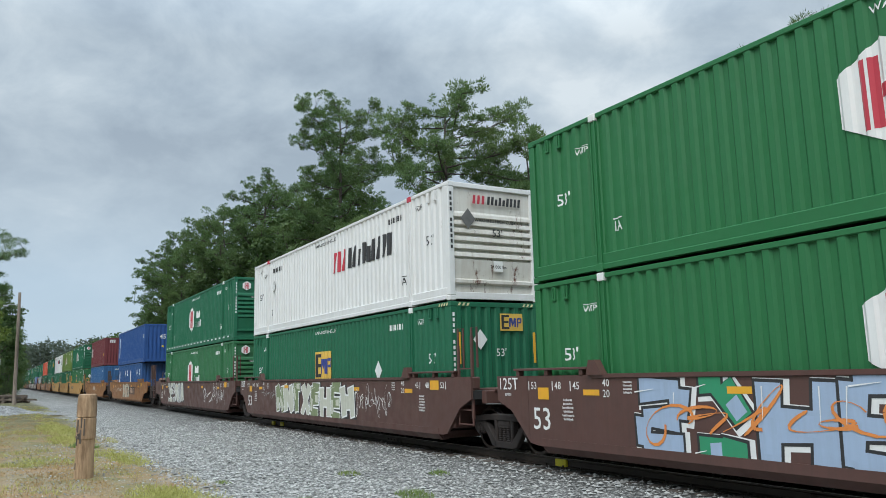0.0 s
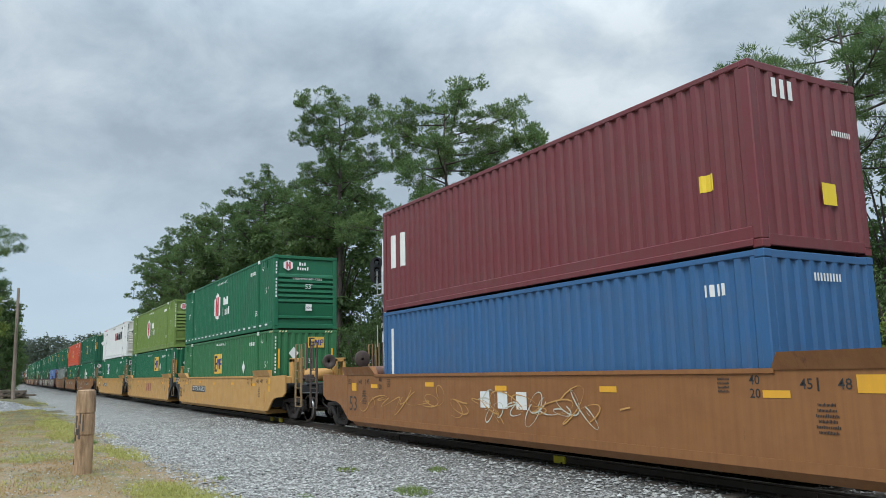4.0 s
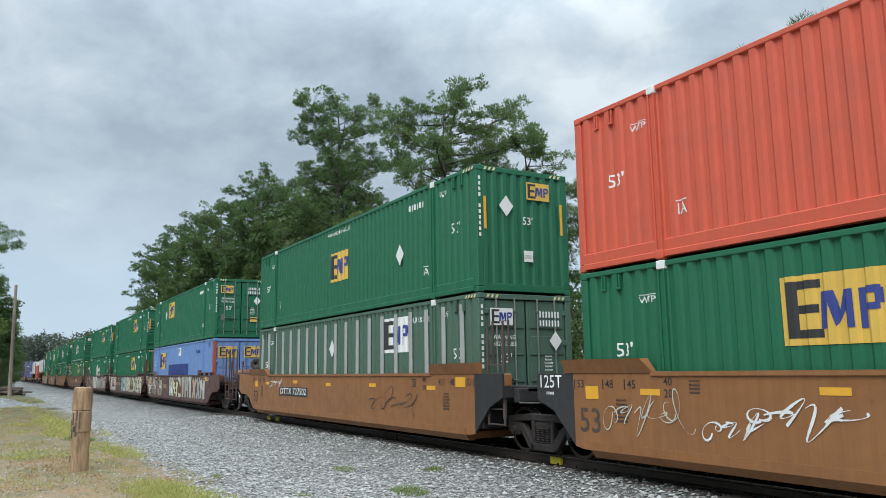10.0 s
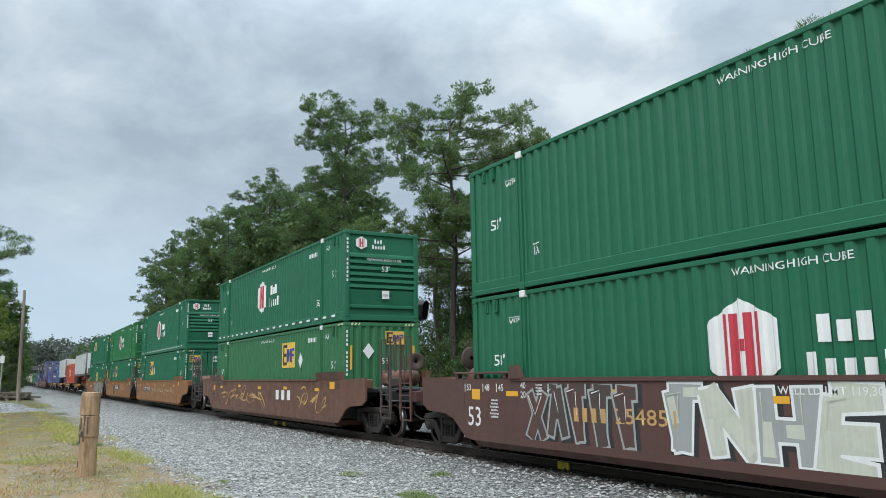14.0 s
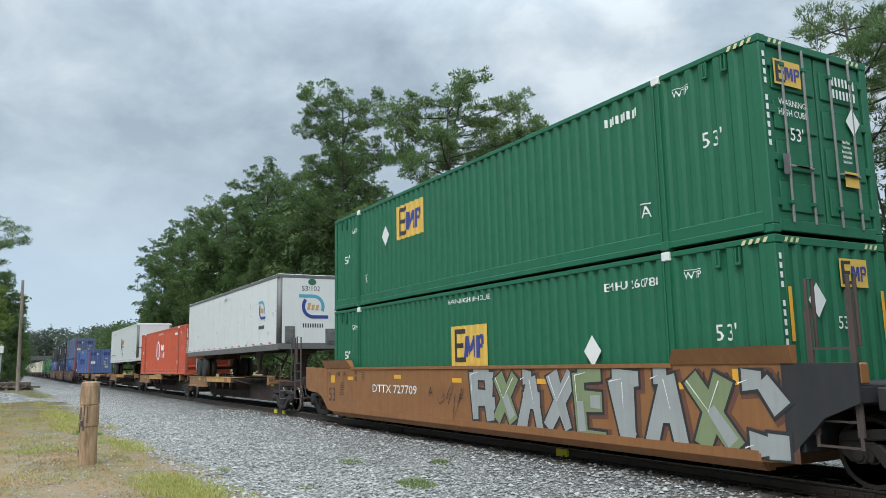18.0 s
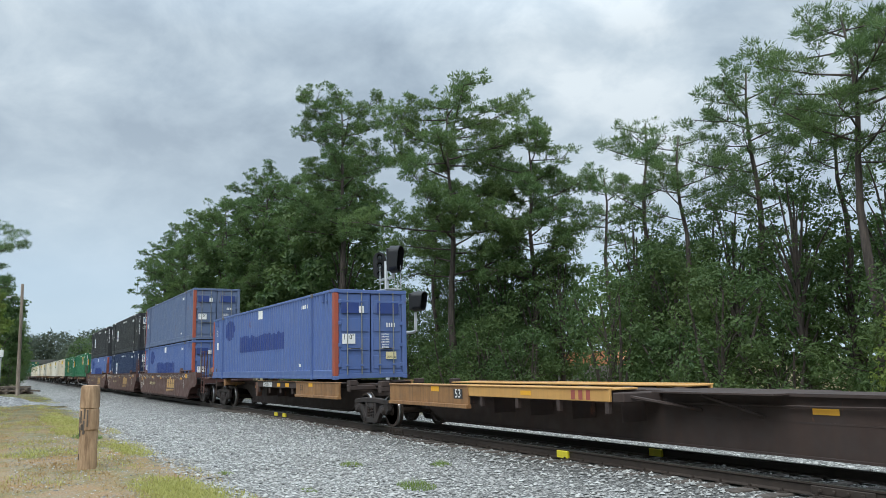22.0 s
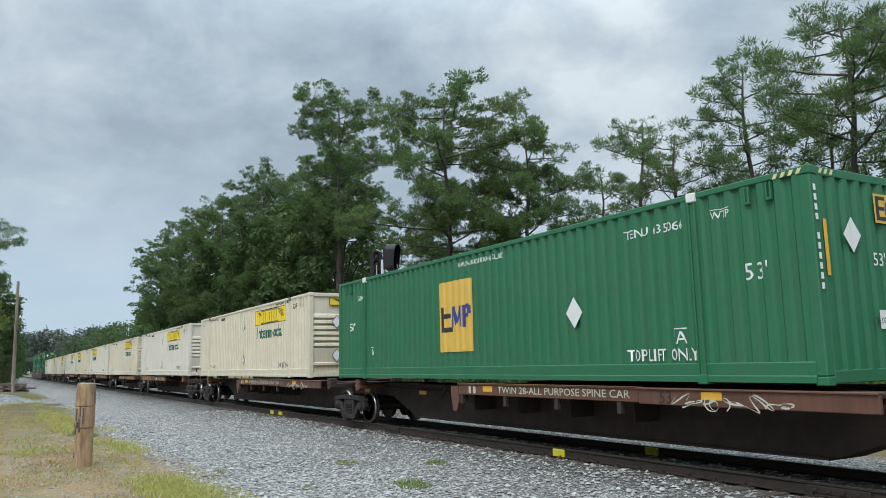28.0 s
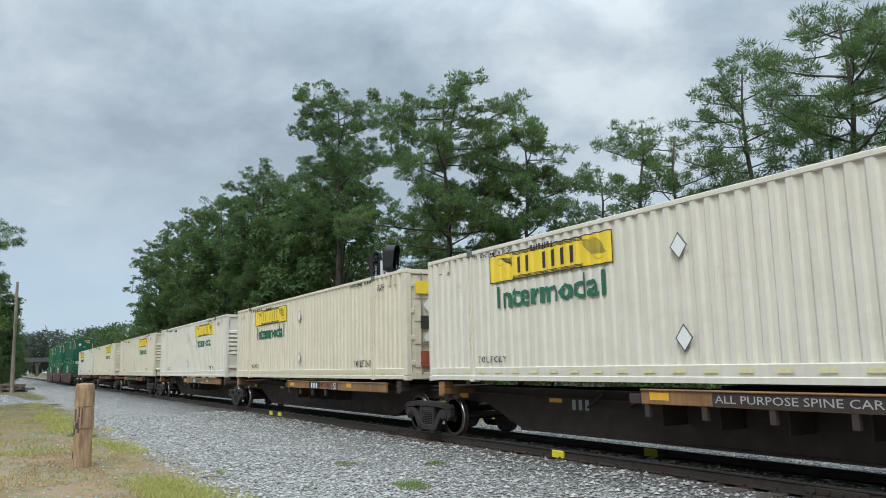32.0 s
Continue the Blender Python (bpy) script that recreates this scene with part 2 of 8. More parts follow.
def leaf(name, a, b, c):
    def colour(t):
        info = t.nodes.new("ShaderNodeObjectInfo").outputs["Random"]
        isle = t.nodes.new("ShaderNodeNewGeometry").outputs["Random Per Island"]
        col = mix(t, isle, a, b)
        patch = ramp(t, noise_at(t, space(t), 0.35, 3), [(0.4, (0, 0, 0)), (0.7, (1, 1, 1))])
        col = mix(t, mathop(t, "MULTIPLY", patch, 0.5), col, c)
        return mix(t, mathop(t, "MULTIPLY", info, 0.3), col, a)
    m = surface(name, colour, 0.62)
    b = next(n for n in m.node_tree.nodes if n.type == "BSDF_PRINCIPLED")
    b.inputs["Transmission Weight"].default_value = 0.0
    b.inputs["Subsurface Weight"].default_value = 0.0
    t = m.node_tree
    tr = t.nodes.new("ShaderNodeBsdfTranslucent")
    t.links.new(b.inputs["Base Color"].links[0].from_socket, tr.inputs[0])
    ms = t.nodes.new("ShaderNodeMixShader")
    ms.inputs[0].default_value = 0.48
    t.links.new(b.outputs[0], ms.inputs[1])
    t.links.new(tr.outputs[0], ms.inputs[2])
    t.links.new(ms.outputs[0], next(n for n in t.nodes if n.type == "OUTPUT_MATERIAL").inputs[0])
    return m


leaf("needles", (0.075, 0.140, 0.052), (0.155, 0.235, 0.078), (0.180, 0.235, 0.064))
leaf("broad_leaves", (0.046, 0.092, 0.030), (0.105, 0.170, 0.050), (0.150, 0.190, 0.048))
leaf("light_leaves", (0.13, 0.20, 0.035), (0.21, 0.28, 0.06), (0.24, 0.25, 0.06))
# distance haze is mixed into this leaf colour, paler and greyer
leaf("hazed_leaves", (0.072, 0.10, 0.078), (0.105, 0.135, 0.095), (0.14, 0.145, 0.075))
leaf("grass_green", (0.32, 0.33, 0.085), (0.52, 0.50, 0.16), (0.55, 0.45, 0.19))
leaf("weed_green", (0.12, 0.20, 0.05), (0.22, 0.30, 0.085), (0.32, 0.32, 0.10))
leaf("grass_dry", (0.34, 0.23, 0.095), (0.46, 0.33, 0.15), (0.32, 0.18, 0.075))


# ---- tools for building parts ----
SHARED = {}


def link(name, mesh, mat, parent=None, m=None, label=""):
    """An object on a mesh that may be shared; the material belongs to the object."""
    if not mesh.materials:
        mesh.materials.append(None)
    ob = new(name, mesh)
    ob.material_slots[0].link = "OBJECT"
    ob.material_slots[0].material = MATS[mat]
    if parent:
        ob.parent = parent
    if m is not None:
        ob.matrix_local = m
    if label:
        ob["label"] = label
    return ob


def shared(key, make, smooth=False):
    """The mesh under that key, made once from the bmesh that make() gives."""
    if key not in SHARED:
        bm = make()
        mesh = bpy.data.meshes.new(str(key[0] if isinstance(key, tuple) else key))
        bmesh.ops.recalc_face_normals(bm, faces=bm.faces) if not smooth or smooth != "keep" else None
        bm.to_mesh(mesh)
        bm.free()
        if smooth is True:
            for p in mesh.polygons:
                p.use_smooth = True
        SHARED[key] = mesh
    return SHARED[key]


def part(name, bm, mat, parent=None, label="", m=None, smooth=False):
    mesh = bpy.data.meshes.new(name)
    bm.to_mesh(mesh)
    bm.free()
    if smooth:
        for p in mesh.polygons:
            p.use_smooth = True
    return link(name, mesh, mat, parent, m, label)


def thing(name, label, category, group="", m=None, kind=""):
    ob = new(name)
    ob.empty_display_size = 0.2
    if m is not None:
        ob.matrix_world = m
    return tagged(ob, label, category, group, kind)


def box(bm, x0, x1, y0, y1, z0, z1, bevel=0.0):
    vs = [bm.verts.new((x, y, z)) for x in (x0, x1) for y in (y0, y1) for z in (z0, z1)]
    fs = [bm.faces.new([vs[i] for i in q]) for q in ((0, 1, 3, 2), (4, 6, 7, 5), (0, 4, 5, 1), (2, 3, 7, 6), (0, 2, 6, 4), (1, 5, 7, 3))]
    if bevel:
        es = {e for f in fs for e in f.edges}
        bmesh.ops.bevel(bm, geom=list(es), offset=bevel, segments=1, affect="EDGES", profile=0.5)
    return bm


def boxes(rows, bevel=0.0):
    bm = bmesh.new()
    for r in rows:
        one = bmesh.new()
        box(one, *r, bevel=bevel)
        merge(bm, one)
    return bm


def merge(bm, other):
    mesh = bpy.data.meshes.new("tmp")
    other.to_mesh(mesh)
    other.free()
    bm.from_mesh(mesh)
    bpy.data.meshes.remove(mesh)
    return bm


def prism(bm, outline, y0, y1):
    """An outline in x and z, drawn out along y."""
    a = [bm.verts.new((x, y0, z)) for x, z in outline]
    b = [bm.verts.new((x, y1, z)) for x, z in outline]
    n = len(outline)
    bm.faces.new(a)
    bm.faces.new(b[::-1])
    for i in range(n):
        bm.faces.new((a[i], b[i], b[(i + 1) % n], a[(i + 1) % n]))
    return bm


def tube(bm, pts, r, sides=6, r2=None):
    """A round bar through points, thinning to r2."""
    pts = [Vector(p) for p in pts]
    rings = []
    for i, p in enumerate(pts):
        d = (pts[min(i + 1, len(pts) - 1)] - pts[max(i - 1, 0)]).normalized()
        u = d.orthogonal().normalized() if not rings else (last - d * last.dot(d)).normalized()
        last = u
        v = d.cross(u)
        rr = r if r2 is None else r + (r2 - r) * i / (len(pts) - 1)
        rings.append([bm.verts.new(p + (u * math.cos(k * 2 * math.pi / sides) + v * math.sin(k * 2 * math.pi / sides)) * rr) for k in range(sides)])
    for a, b in zip(rings, rings[1:]):
        for k in range(sides):
            bm.faces.new((a[k], a[(k + 1) % sides], b[(k + 1) % sides], b[k]))
    bm.faces.new(rings[0][::-1])
    bm.faces.new(rings[-1])
    return bm


def lathe(bm, rings, sides=28, axis="y"):
    """A turned body: rings of (place along the axis, radius)."""
    out = []
    for p, r in rings:
        ring = []
        for k in range(sides):
            c, s = math.cos(k * 2 * math.pi / sides) * r, math.sin(k * 2 * math.pi / sides) * r
            ring.append(bm.verts.new((c, p, s) if axis == "y" else (p, c, s) if axis == "x" else (c, s, p)))
        out.append(ring)
    for a, b in zip(out, out[1:]):
        for k in range(sides):
            bm.faces.new((a[k], a[(k + 1) % sides], b[(k + 1) % sides], b[k]))
    bm.faces.new(out[0])
    bm.faces.new(out[-1])
    return bm


def flat(polys):
    """Flat pieces in x and z at y = 0, each a list of corners, facing -y."""
    bm = bmesh.new()
    for poly in polys:
        f = bm.faces.new([bm.verts.new((x, 0, z)) for x, z in poly])
        f.normal_update()
        if f.normal.y > 0:
            f.normal_flip()
    return bm


def rect(x0, x1, z0, z1):
    return [(x0, z0), (x1, z0), (x1, z1), (x0, z1)]


def letters(text, size, wide=1.0, bold=0.0):
    """Written words as a flat mesh in x and z, centred."""
    cu = bpy.data.curves.new("words", "FONT")
    cu.body, cu.size, cu.align_x, cu.align_y, cu.resolution_u = text, size * 1.38, "CENTER", "CENTER", 2
    cu.offset = bold * size
    ob = new("words", cu)
    mesh = bpy.data.meshes.new_from_object(ob)
    bpy.data.objects.remove(ob)
    bpy.data.curves.remove(cu)
    bm = bmesh.new()
    bm.from_mesh(mesh)
    bpy.data.meshes.remove(mesh)
    for v in bm.verts:
        v.co = (v.co.x * wide, 0, v.co.y)
    for f in bm.faces:
        f.normal_update()
        if f.normal.y > 0:
            f.normal_flip()
    return bm


# ---- containers ----
PITCH, DEPTH = 0.279, 0.045


def wave(x):
    """How far the corrugated side lies behind its outer face at x."""
    p = (x / PITCH) % 1.0
    if p < 0.36:
        return 0.0
    if p < 0.51:
        return DEPTH * (p - 0.36) / 0.15
    if p < 0.83:
        return DEPTH
    return DEPTH * (1 - p) / 0.17


def breaks(x0, x1):
    out = []
    for i in range(int(x0 // PITCH) - 1, int(x1 // PITCH) + 2):
        out += [(i + q) * PITCH for q in (0.0, 0.36, 0.51, 0.83)]
    return [x for x in out if x0 + 0.004 < x < x1 - 0.004]


def corrugated(x0, x1, z0, z1):
    """A corrugated sheet from x0 to x1, its outer face at y = 0 looking to -y, closed behind."""
    bm = bmesh.new()
    xs = [x0] + breaks(x0, x1) + [x1]
    low = [bm.verts.new((x, wave(x), z0)) for x in xs]
    top = [bm.verts.new((x, wave(x), z1)) for x in xs]
    for i in range(len(xs) - 1):
        bm.faces.new((low[i], low[i + 1], top[i + 1], top[i]))
    b = [bm.verts.new(c) for c in ((x0, 0.06, z0), (x1, 0.06, z0), (x1, 0.06, z1), (x0, 0.06, z1))]
    bm.faces.new((b[0], b[3], b[2], b[1]))
    return bm


def drape(bm, x, z):
    """Lay flat paint at x, z onto the corrugation."""
    bmesh.ops.translate(bm, vec=(x, 0, z), verts=bm.verts)
    lo, hi = min(v.co.x for v in bm.verts), max(v.co.x for v in bm.verts)
    for b in breaks(lo, hi):
        bmesh.ops.bisect_plane(bm, geom=list(bm.verts) + list(bm.edges) + list(bm.faces), plane_co=(b, 0, 0), plane_no=(1, 0, 0))
    for v in bm.verts:
        v.co.y += wave(v.co.x) - 0.004
    return bm


W2 = 1.295           # half a container's width
POST_IN = 1.98       # the lifting posts stand this far in from the ends


def hexagon(r, wide=1.06):
    return [(math.cos(radians(90 + 60 * k)) * r * wide, math.sin(radians(90 + 60 * k)) * r) for k in range(6)]


def emblem_bars(s):
    """The bars inside the hexagon sign."""
    return [rect(a * s, b * s, -0.42 * s, 0.42 * s) for a, b in ((-0.29, -0.21), (-0.17, -0.06), (0.06, 0.17), (0.21, 0.29))] + [rect(-0.055 * s, 0.055 * s, -0.08 * s, 0.08 * s)]


def stack_bars(w, h, n, seed, even=False):
    """Plain bars that stand for a word that is a mark: one block a letter."""
    rnd = random.Random(seed)
    out, step = [], w / n
    for i in range(n):
        x = -w / 2 + i * step
        k = 1.0 if even or i == 0 else rnd.choice((0.75, 0.75, 1.0))
        out.append(rect(x + 0.16 * step, x + (0.70 if even else 0.80) * step, -h / 2, -h / 2 + h * k))
    return out


def sign_pieces(kind, s):
    """The flat paint of a mark: list of (part name, polygons, material), back to front, about 1 m high times s."""
    if kind == "square_mark":     # a yellow square with a dark and a blue stroke figure
        e = [rect(-0.44, -0.33, -0.40, 0.42), rect(-0.33, -0.10, 0.30, 0.42), rect(-0.33, -0.13, -0.05, 0.07), rect(-0.33, -0.10, -0.40, -0.28)]
        m = [[(-0.12, -0.28), (-0.05, -0.28), (-0.02, 0.24), (-0.10, 0.24)], [(-0.06, 0.24), (0.03, 0.24), (0.08, -0.14), (0.03, -0.26)], [(0.03, -0.26), (0.08, -0.14), (0.20, 0.24), (0.11, 0.24)], [(0.13, 0.24), (0.20, 0.24), (0.20, -0.28), (0.12, -0.28)],
             rect(0.24, 0.30, -0.30, 0.24), rect(0.30, 0.43, 0.16, 0.26), rect(0.39, 0.45, 0.02, 0.22), rect(0.30, 0.42, -0.06, 0.03)]
        sc = lambda ps: [[(x * s * 1.6, z * s) for x, z in p] for p in ps]
        return [("sign_panel", sc([rect(-0.5, 0.5, -0.5, 0.5)]), "emp_yellow"), ("sign_figure", sc(e), "letter_black"), ("sign_stroke", sc(m), "letter_blue")]
    if kind == "square_mark_white":
        return [(n, p, "letter_white" if q == "emp_yellow" else q) for n, p, q in sign_pieces("square_mark", s)]
    if kind == "hexagon_mark":
        return [("sign_panel", [hexagon(0.62 * s)], "letter_white"), ("sign_figure", emblem_bars(s), "letter_red")]
    if kind == "hexagon_plain":
        return [("sign_panel", [hexagon(0.62 * s)], "letter_white")]
    if kind == "two_word_mark":
        a = [[(x - 0.05 * s, z + 0.29 * s) for x, z in p] for p in stack_bars(0.95 * s, 0.42 * s, 3, 3)]
        b = [[(x, z - 0.27 * s) for x, z in p] for p in stack_bars(1.55 * s, 0.42 * s, 5, 4)]
        return [("word_bar", a + b, "letter_white")]
    if kind == "red_dark_mark":   # three slanted red letters' worth, then a dark word
        r = [[(x + z * 0.12 - 1.35 * s, z) for x, z in p] for p in stack_bars(0.95 * s, 0.52 * s, 3, 1, True)]
        d = [[(x + z * 0.12 + 0.42 * s, z) for x, z in p] for p in stack_bars(2.45 * s, 0.50 * s, 9, 5)]
        return [("word_bar", r, "letter_red"), ("word_bar", d, "letter_black")]
    if kind == "slant_word":      # four broad slanted blocks over a tapering line
        w = []
        for i in range(4):
            x = (-0.92 + 0.47 * i) * s
            for z0, z1 in ((-0.2, 0.005), (0.035, 0.2)):
                k0, k1 = (0.13 * s * (z / 0.4 + 0.5) for z in (z0, z1))
                w.append([(x + k0, z0 * s), (x + 0.38 * s + k0, z0 * s), (x + 0.38 * s + k1, z1 * s), (x + k1, z1 * s)])
        w.append([(-1.02 * s, -0.36 * s), (0.9 * s, -0.31 * s), (0.92 * s, -0.28 * s), (-0.98 * s, -0.27 * s)])
        return [("word_bar", w, "gold_letter")]
    if kind == "diamond":
        return [("placard_holder", [[(0, -0.62 * s), (0.5 * s, 0), (0, 0.62 * s), (-0.5 * s, 0)]], "letter_white")]
    if kind == "diamond_line":
        d = lambda q: [(0, -0.62 * s * q), (0.5 * s * q, 0), (0, 0.62 * s * q), (-0.5 * s * q, 0)]
        return [("placard_edge", [d(1.0)], "casting_grey"), ("placard_holder", [d(0.84)], "letter_white")]
    if kind == "diamond_grey":
        return [("placard_holder", [[(0, -0.62 * s), (0.5 * s, 0), (0, 0.62 * s), (-0.5 * s, 0)]], "casting_grey")]
    if kind == "ring_mark":
        n = 18
        ring = lambda a0, a1, r0, r1: [[(math.cos(a) * r0 * s, math.sin(a) * r0 * s), (math.cos(a) * r1 * s, math.sin(a) * r1 * s),
                                        (math.cos(b) * r1 * s, math.sin(b) * r1 * s), (math.cos(b) * r0 * s, math.sin(b) * r0 * s)]
                                       for a, b in ((a0 + (a1 - a0) * i / n, a0 + (a1 - a0) * (i + 1) / n) for i in range(n))]
        return [("sign_ring", ring(radians(-25), radians(90), 0.36, 0.5) + [rect(-0.62 * s, 0.0, 0.36 * s, 0.5 * s)], "spray_cyan"),
                ("sign_ring", ring(radians(140), radians(270), 0.36, 0.5) + [rect(0.0, 0.66 * s, -0.5 * s, -0.36 * s)], "letter_blue"),
                ("word_bar", [[(x + z * 0.2, z) for x, z in p] for p in stack_bars(0.55 * s, 0.3 * s, 3, 2)], "gold_letter")]
    if kind == "white_card_mark":
        return [("sign_panel", [rect(-0.4 * s, 0.4 * s, -0.5 * s, 0.5 * s)], "letter_white"),
                ("sign_ring", sign_pieces("ring_mark", 0.62 * s)[0][1], "spray_cyan"), ("sign_ring", sign_pieces("ring_mark", 0.62 * s)[1][1], "letter_blue")]
    if kind == "scroll_mark":     # the long yellow banner with a scroll
        w, h = 1.99 * s, 0.31 * s
        bar = lambda x0, x1, z, q=0.007: rect(x0, x1, z - q, z + q)
        lines = [bar(-1.1 * s, 1.2 * s, z * s) for z in (0.235, 0.26, 0.285, -0.235, -0.26, -0.285)]
        for i in range(9):
            z = (0.22 - i * 0.024) * s
            x = (-1.62 + i * 0.055) * s
            lines += [[(x, z - 0.006), (-1.12 * s, z - 0.05 * s), (-1.12 * s, z - 0.05 * s + 0.012), (x, z + 0.006)]]
            x = (1.15 + i * 0.052) * s
            lines += [[(x, 0.22 * s), (x + 0.02, 0.22 * s), (x + 0.30 * s, -0.10 * s), (x + 0.28 * s, -0.10 * s)]]
        for cx, cz in ((-1.58, 0.14), (1.62, -0.12)):
            pts = [(cx * s + math.cos(a) * 0.11 * s, cz * s + math.sin(a) * 0.075 * s) for a in np.linspace(0, 6.283, 15)]
            lines += [[p, q, (q[0] * 0.985 + cx * s * 0.015, q[1] * 0.9 + cz * s * 0.1), (p[0] * 0.985 + cx * s * 0.015, p[1] * 0.9 + cz * s * 0.1)] for p, q in zip(pts, pts[1:])]
        for q in ((-w, w, -h, -h + 0.018), (-w, w, h - 0.018, h), (-w, -w + 0.02, -h, h), (w - 0.02, w, -h, h)):
            lines.append(rect(*q))
        word = [p for i, p in enumerate(stack_bars(2.05 * s, 0.34 * s, 7, 7, True)) if i != 2]
        return [("sign_panel", [rect(-w, w, -h, h)], "sign_yellow"), ("sign_line", lines, "letter_black"), ("word_bar", word, "letter_black")]
    if kind == "blot":            # a painted-over mark: a round blot and a long ragged block
        rnd = random.Random(5)
        disc = [(math.cos(a) * (0.84 + rnd.uniform(-0.05, 0.05)), math.sin(a) * (0.45 + rnd.uniform(-0.02, 0.03))) for a in np.linspace(0, 6.283, 26)[:-1]]
        top = [(1.75 + 0.305 * i, -0.42 + rnd.choice((0, 0, 0.06, -0.05))) for i in range(21)]
        return [("painted_patch", [disc, [(1.75, -1.06), (7.85, -1.06)] + top[::-1]], "patch_blue")]
    if kind == "bird_mark":
        bird = [[(-0.7, 0.5), (-0.55, 0.1), (-0.3, -0.1), (-0.1, 0.15), (0.0, 0.55), (-0.12, 0.2), (-0.25, 0.3)], [(-0.55, 0.1), (-0.75, -0.3), (-0.45, -0.75), (-0.3, -0.6), (-0.15, -0.15)]]
        sc = lambda ps: [[(x * s, z * s) for x, z in p] for p in ps]
        word = [[(x + 0.68 * s + z * 0.15, z + 0.12 * s) for x, z in p] for p in stack_bars(1.5 * s, 0.5 * s, 5, 9)]
        small = [[(x + 0.72 * s, z - 0.36 * s) for x, z in p] for p in stack_bars(1.4 * s, 0.13 * s, 16, 10)]
        return [("bird_figure", sc(bird), "letter_black"), ("word_bar", word, "gold_letter"), ("word_bar", small, "letter_black")]
    raise KeyError(kind)


BARS = "bars"


def decal(root, where, kind, x, z, size, mat="letter_white", half=W2, front=8.075, draped=True, wide=1.0, name="lettering", rank=0):
    """Paint on a side (where 'side') or on the leading end (where 'end', x across). kind: a mark, or words, or bars:n."""
    if kind.startswith(BARS):
        n = int(kind.split(":")[1])
        pieces = [(name, stack_bars(size * 0.62 * n * wide, size, n, n + int(x * 7), True), mat)]
    elif kind.startswith("block:"):      # lines of small stencil that cannot be read
        rows, cols = int(kind.split(":")[1]), int(kind.split(":")[2])
        rnd = random.Random(rows * 31 + cols)
        polys = []
        for r in range(rows):
            for x0, z0 in ((0, 0),):
                polys += [[(a, b - r * size * 1.7) for a, b in p] for p in stack_bars(size * 0.62 * cols * rnd.uniform(0.7, 1.0), size, cols, r)]
        pieces = [("stencil", polys, mat)]
    elif kind.startswith("tall:"):       # a column of signs down a corner post
        n = int(kind.split(":")[1])
        pieces = [(name, [rect(-size * 0.34, size * 0.34, -i * size * 1.55 - (size * 1.5 if i > 3 else 0), -i * size * 1.55 - (size * 1.5 if i > 3 else 0) + size) for i in range(n)], mat)]
    elif kind in ("panel", "rail_panel"):
        pieces = [(name, [rect(-size * wide / 2, size * wide / 2, -size / 2, size / 2)], mat)]
    elif kind.startswith("mark:"):
        pieces = sign_pieces(kind[5:], size)
    else:
        pieces = [(name, kind, mat)]
    for i, (pn, shape, pm) in enumerate(pieces):
        lift = 0.003 * i + 0.0011 * rank
        dr = draped and where == "side" and not kind.startswith("mark:diamond") and kind != "rail_panel"
        key = (pn, kind, size, wide, round(x, 3) if dr else 0, round(z, 3) if dr else 0, i, dr)

        def make():
            if isinstance(shape, str):
                bm = letters(shape.split("|")[0].replace("^", ""), size, wide, 0.028 if shape.startswith("Inter") else 0.006)
                if "|" in shape:         # stretched to a given length
                    k = float(shape.split("|")[1]) / (max(v.co.x for v in bm.verts) - min(v.co.x for v in bm.verts))
                    for v in bm.verts:
                        v.co.x *= k
                if "^" in shape:         # a bar over the letters
                    w = max(v.co.x for v in bm.verts)
                    merge(bm, flat([rect(-w, w, size * 0.70, size * 0.80)]))
            else:
                bm = flat(shape)
                for j, f in enumerate(bm.faces):
                    for v in f.verts:
                        v.co.y = -0.00015 * min(j, 12)
            return drape(bm, x, z) if dr else bm
        mesh = shared(key, make, smooth="keep")
        if where == "side":
            m = pose(0, -half - lift, 0) if dr else pose(x, -half - (0.018 if kind == "rail_panel" else 0.004) - lift, z)
        else:
            m = pose(front + 0.004 + lift, x, z, 0, 0, 90)
        ob = link(pn, mesh, pm, root, m)
        if pn == "stencil":
            tagged(ob, kind="stuff")


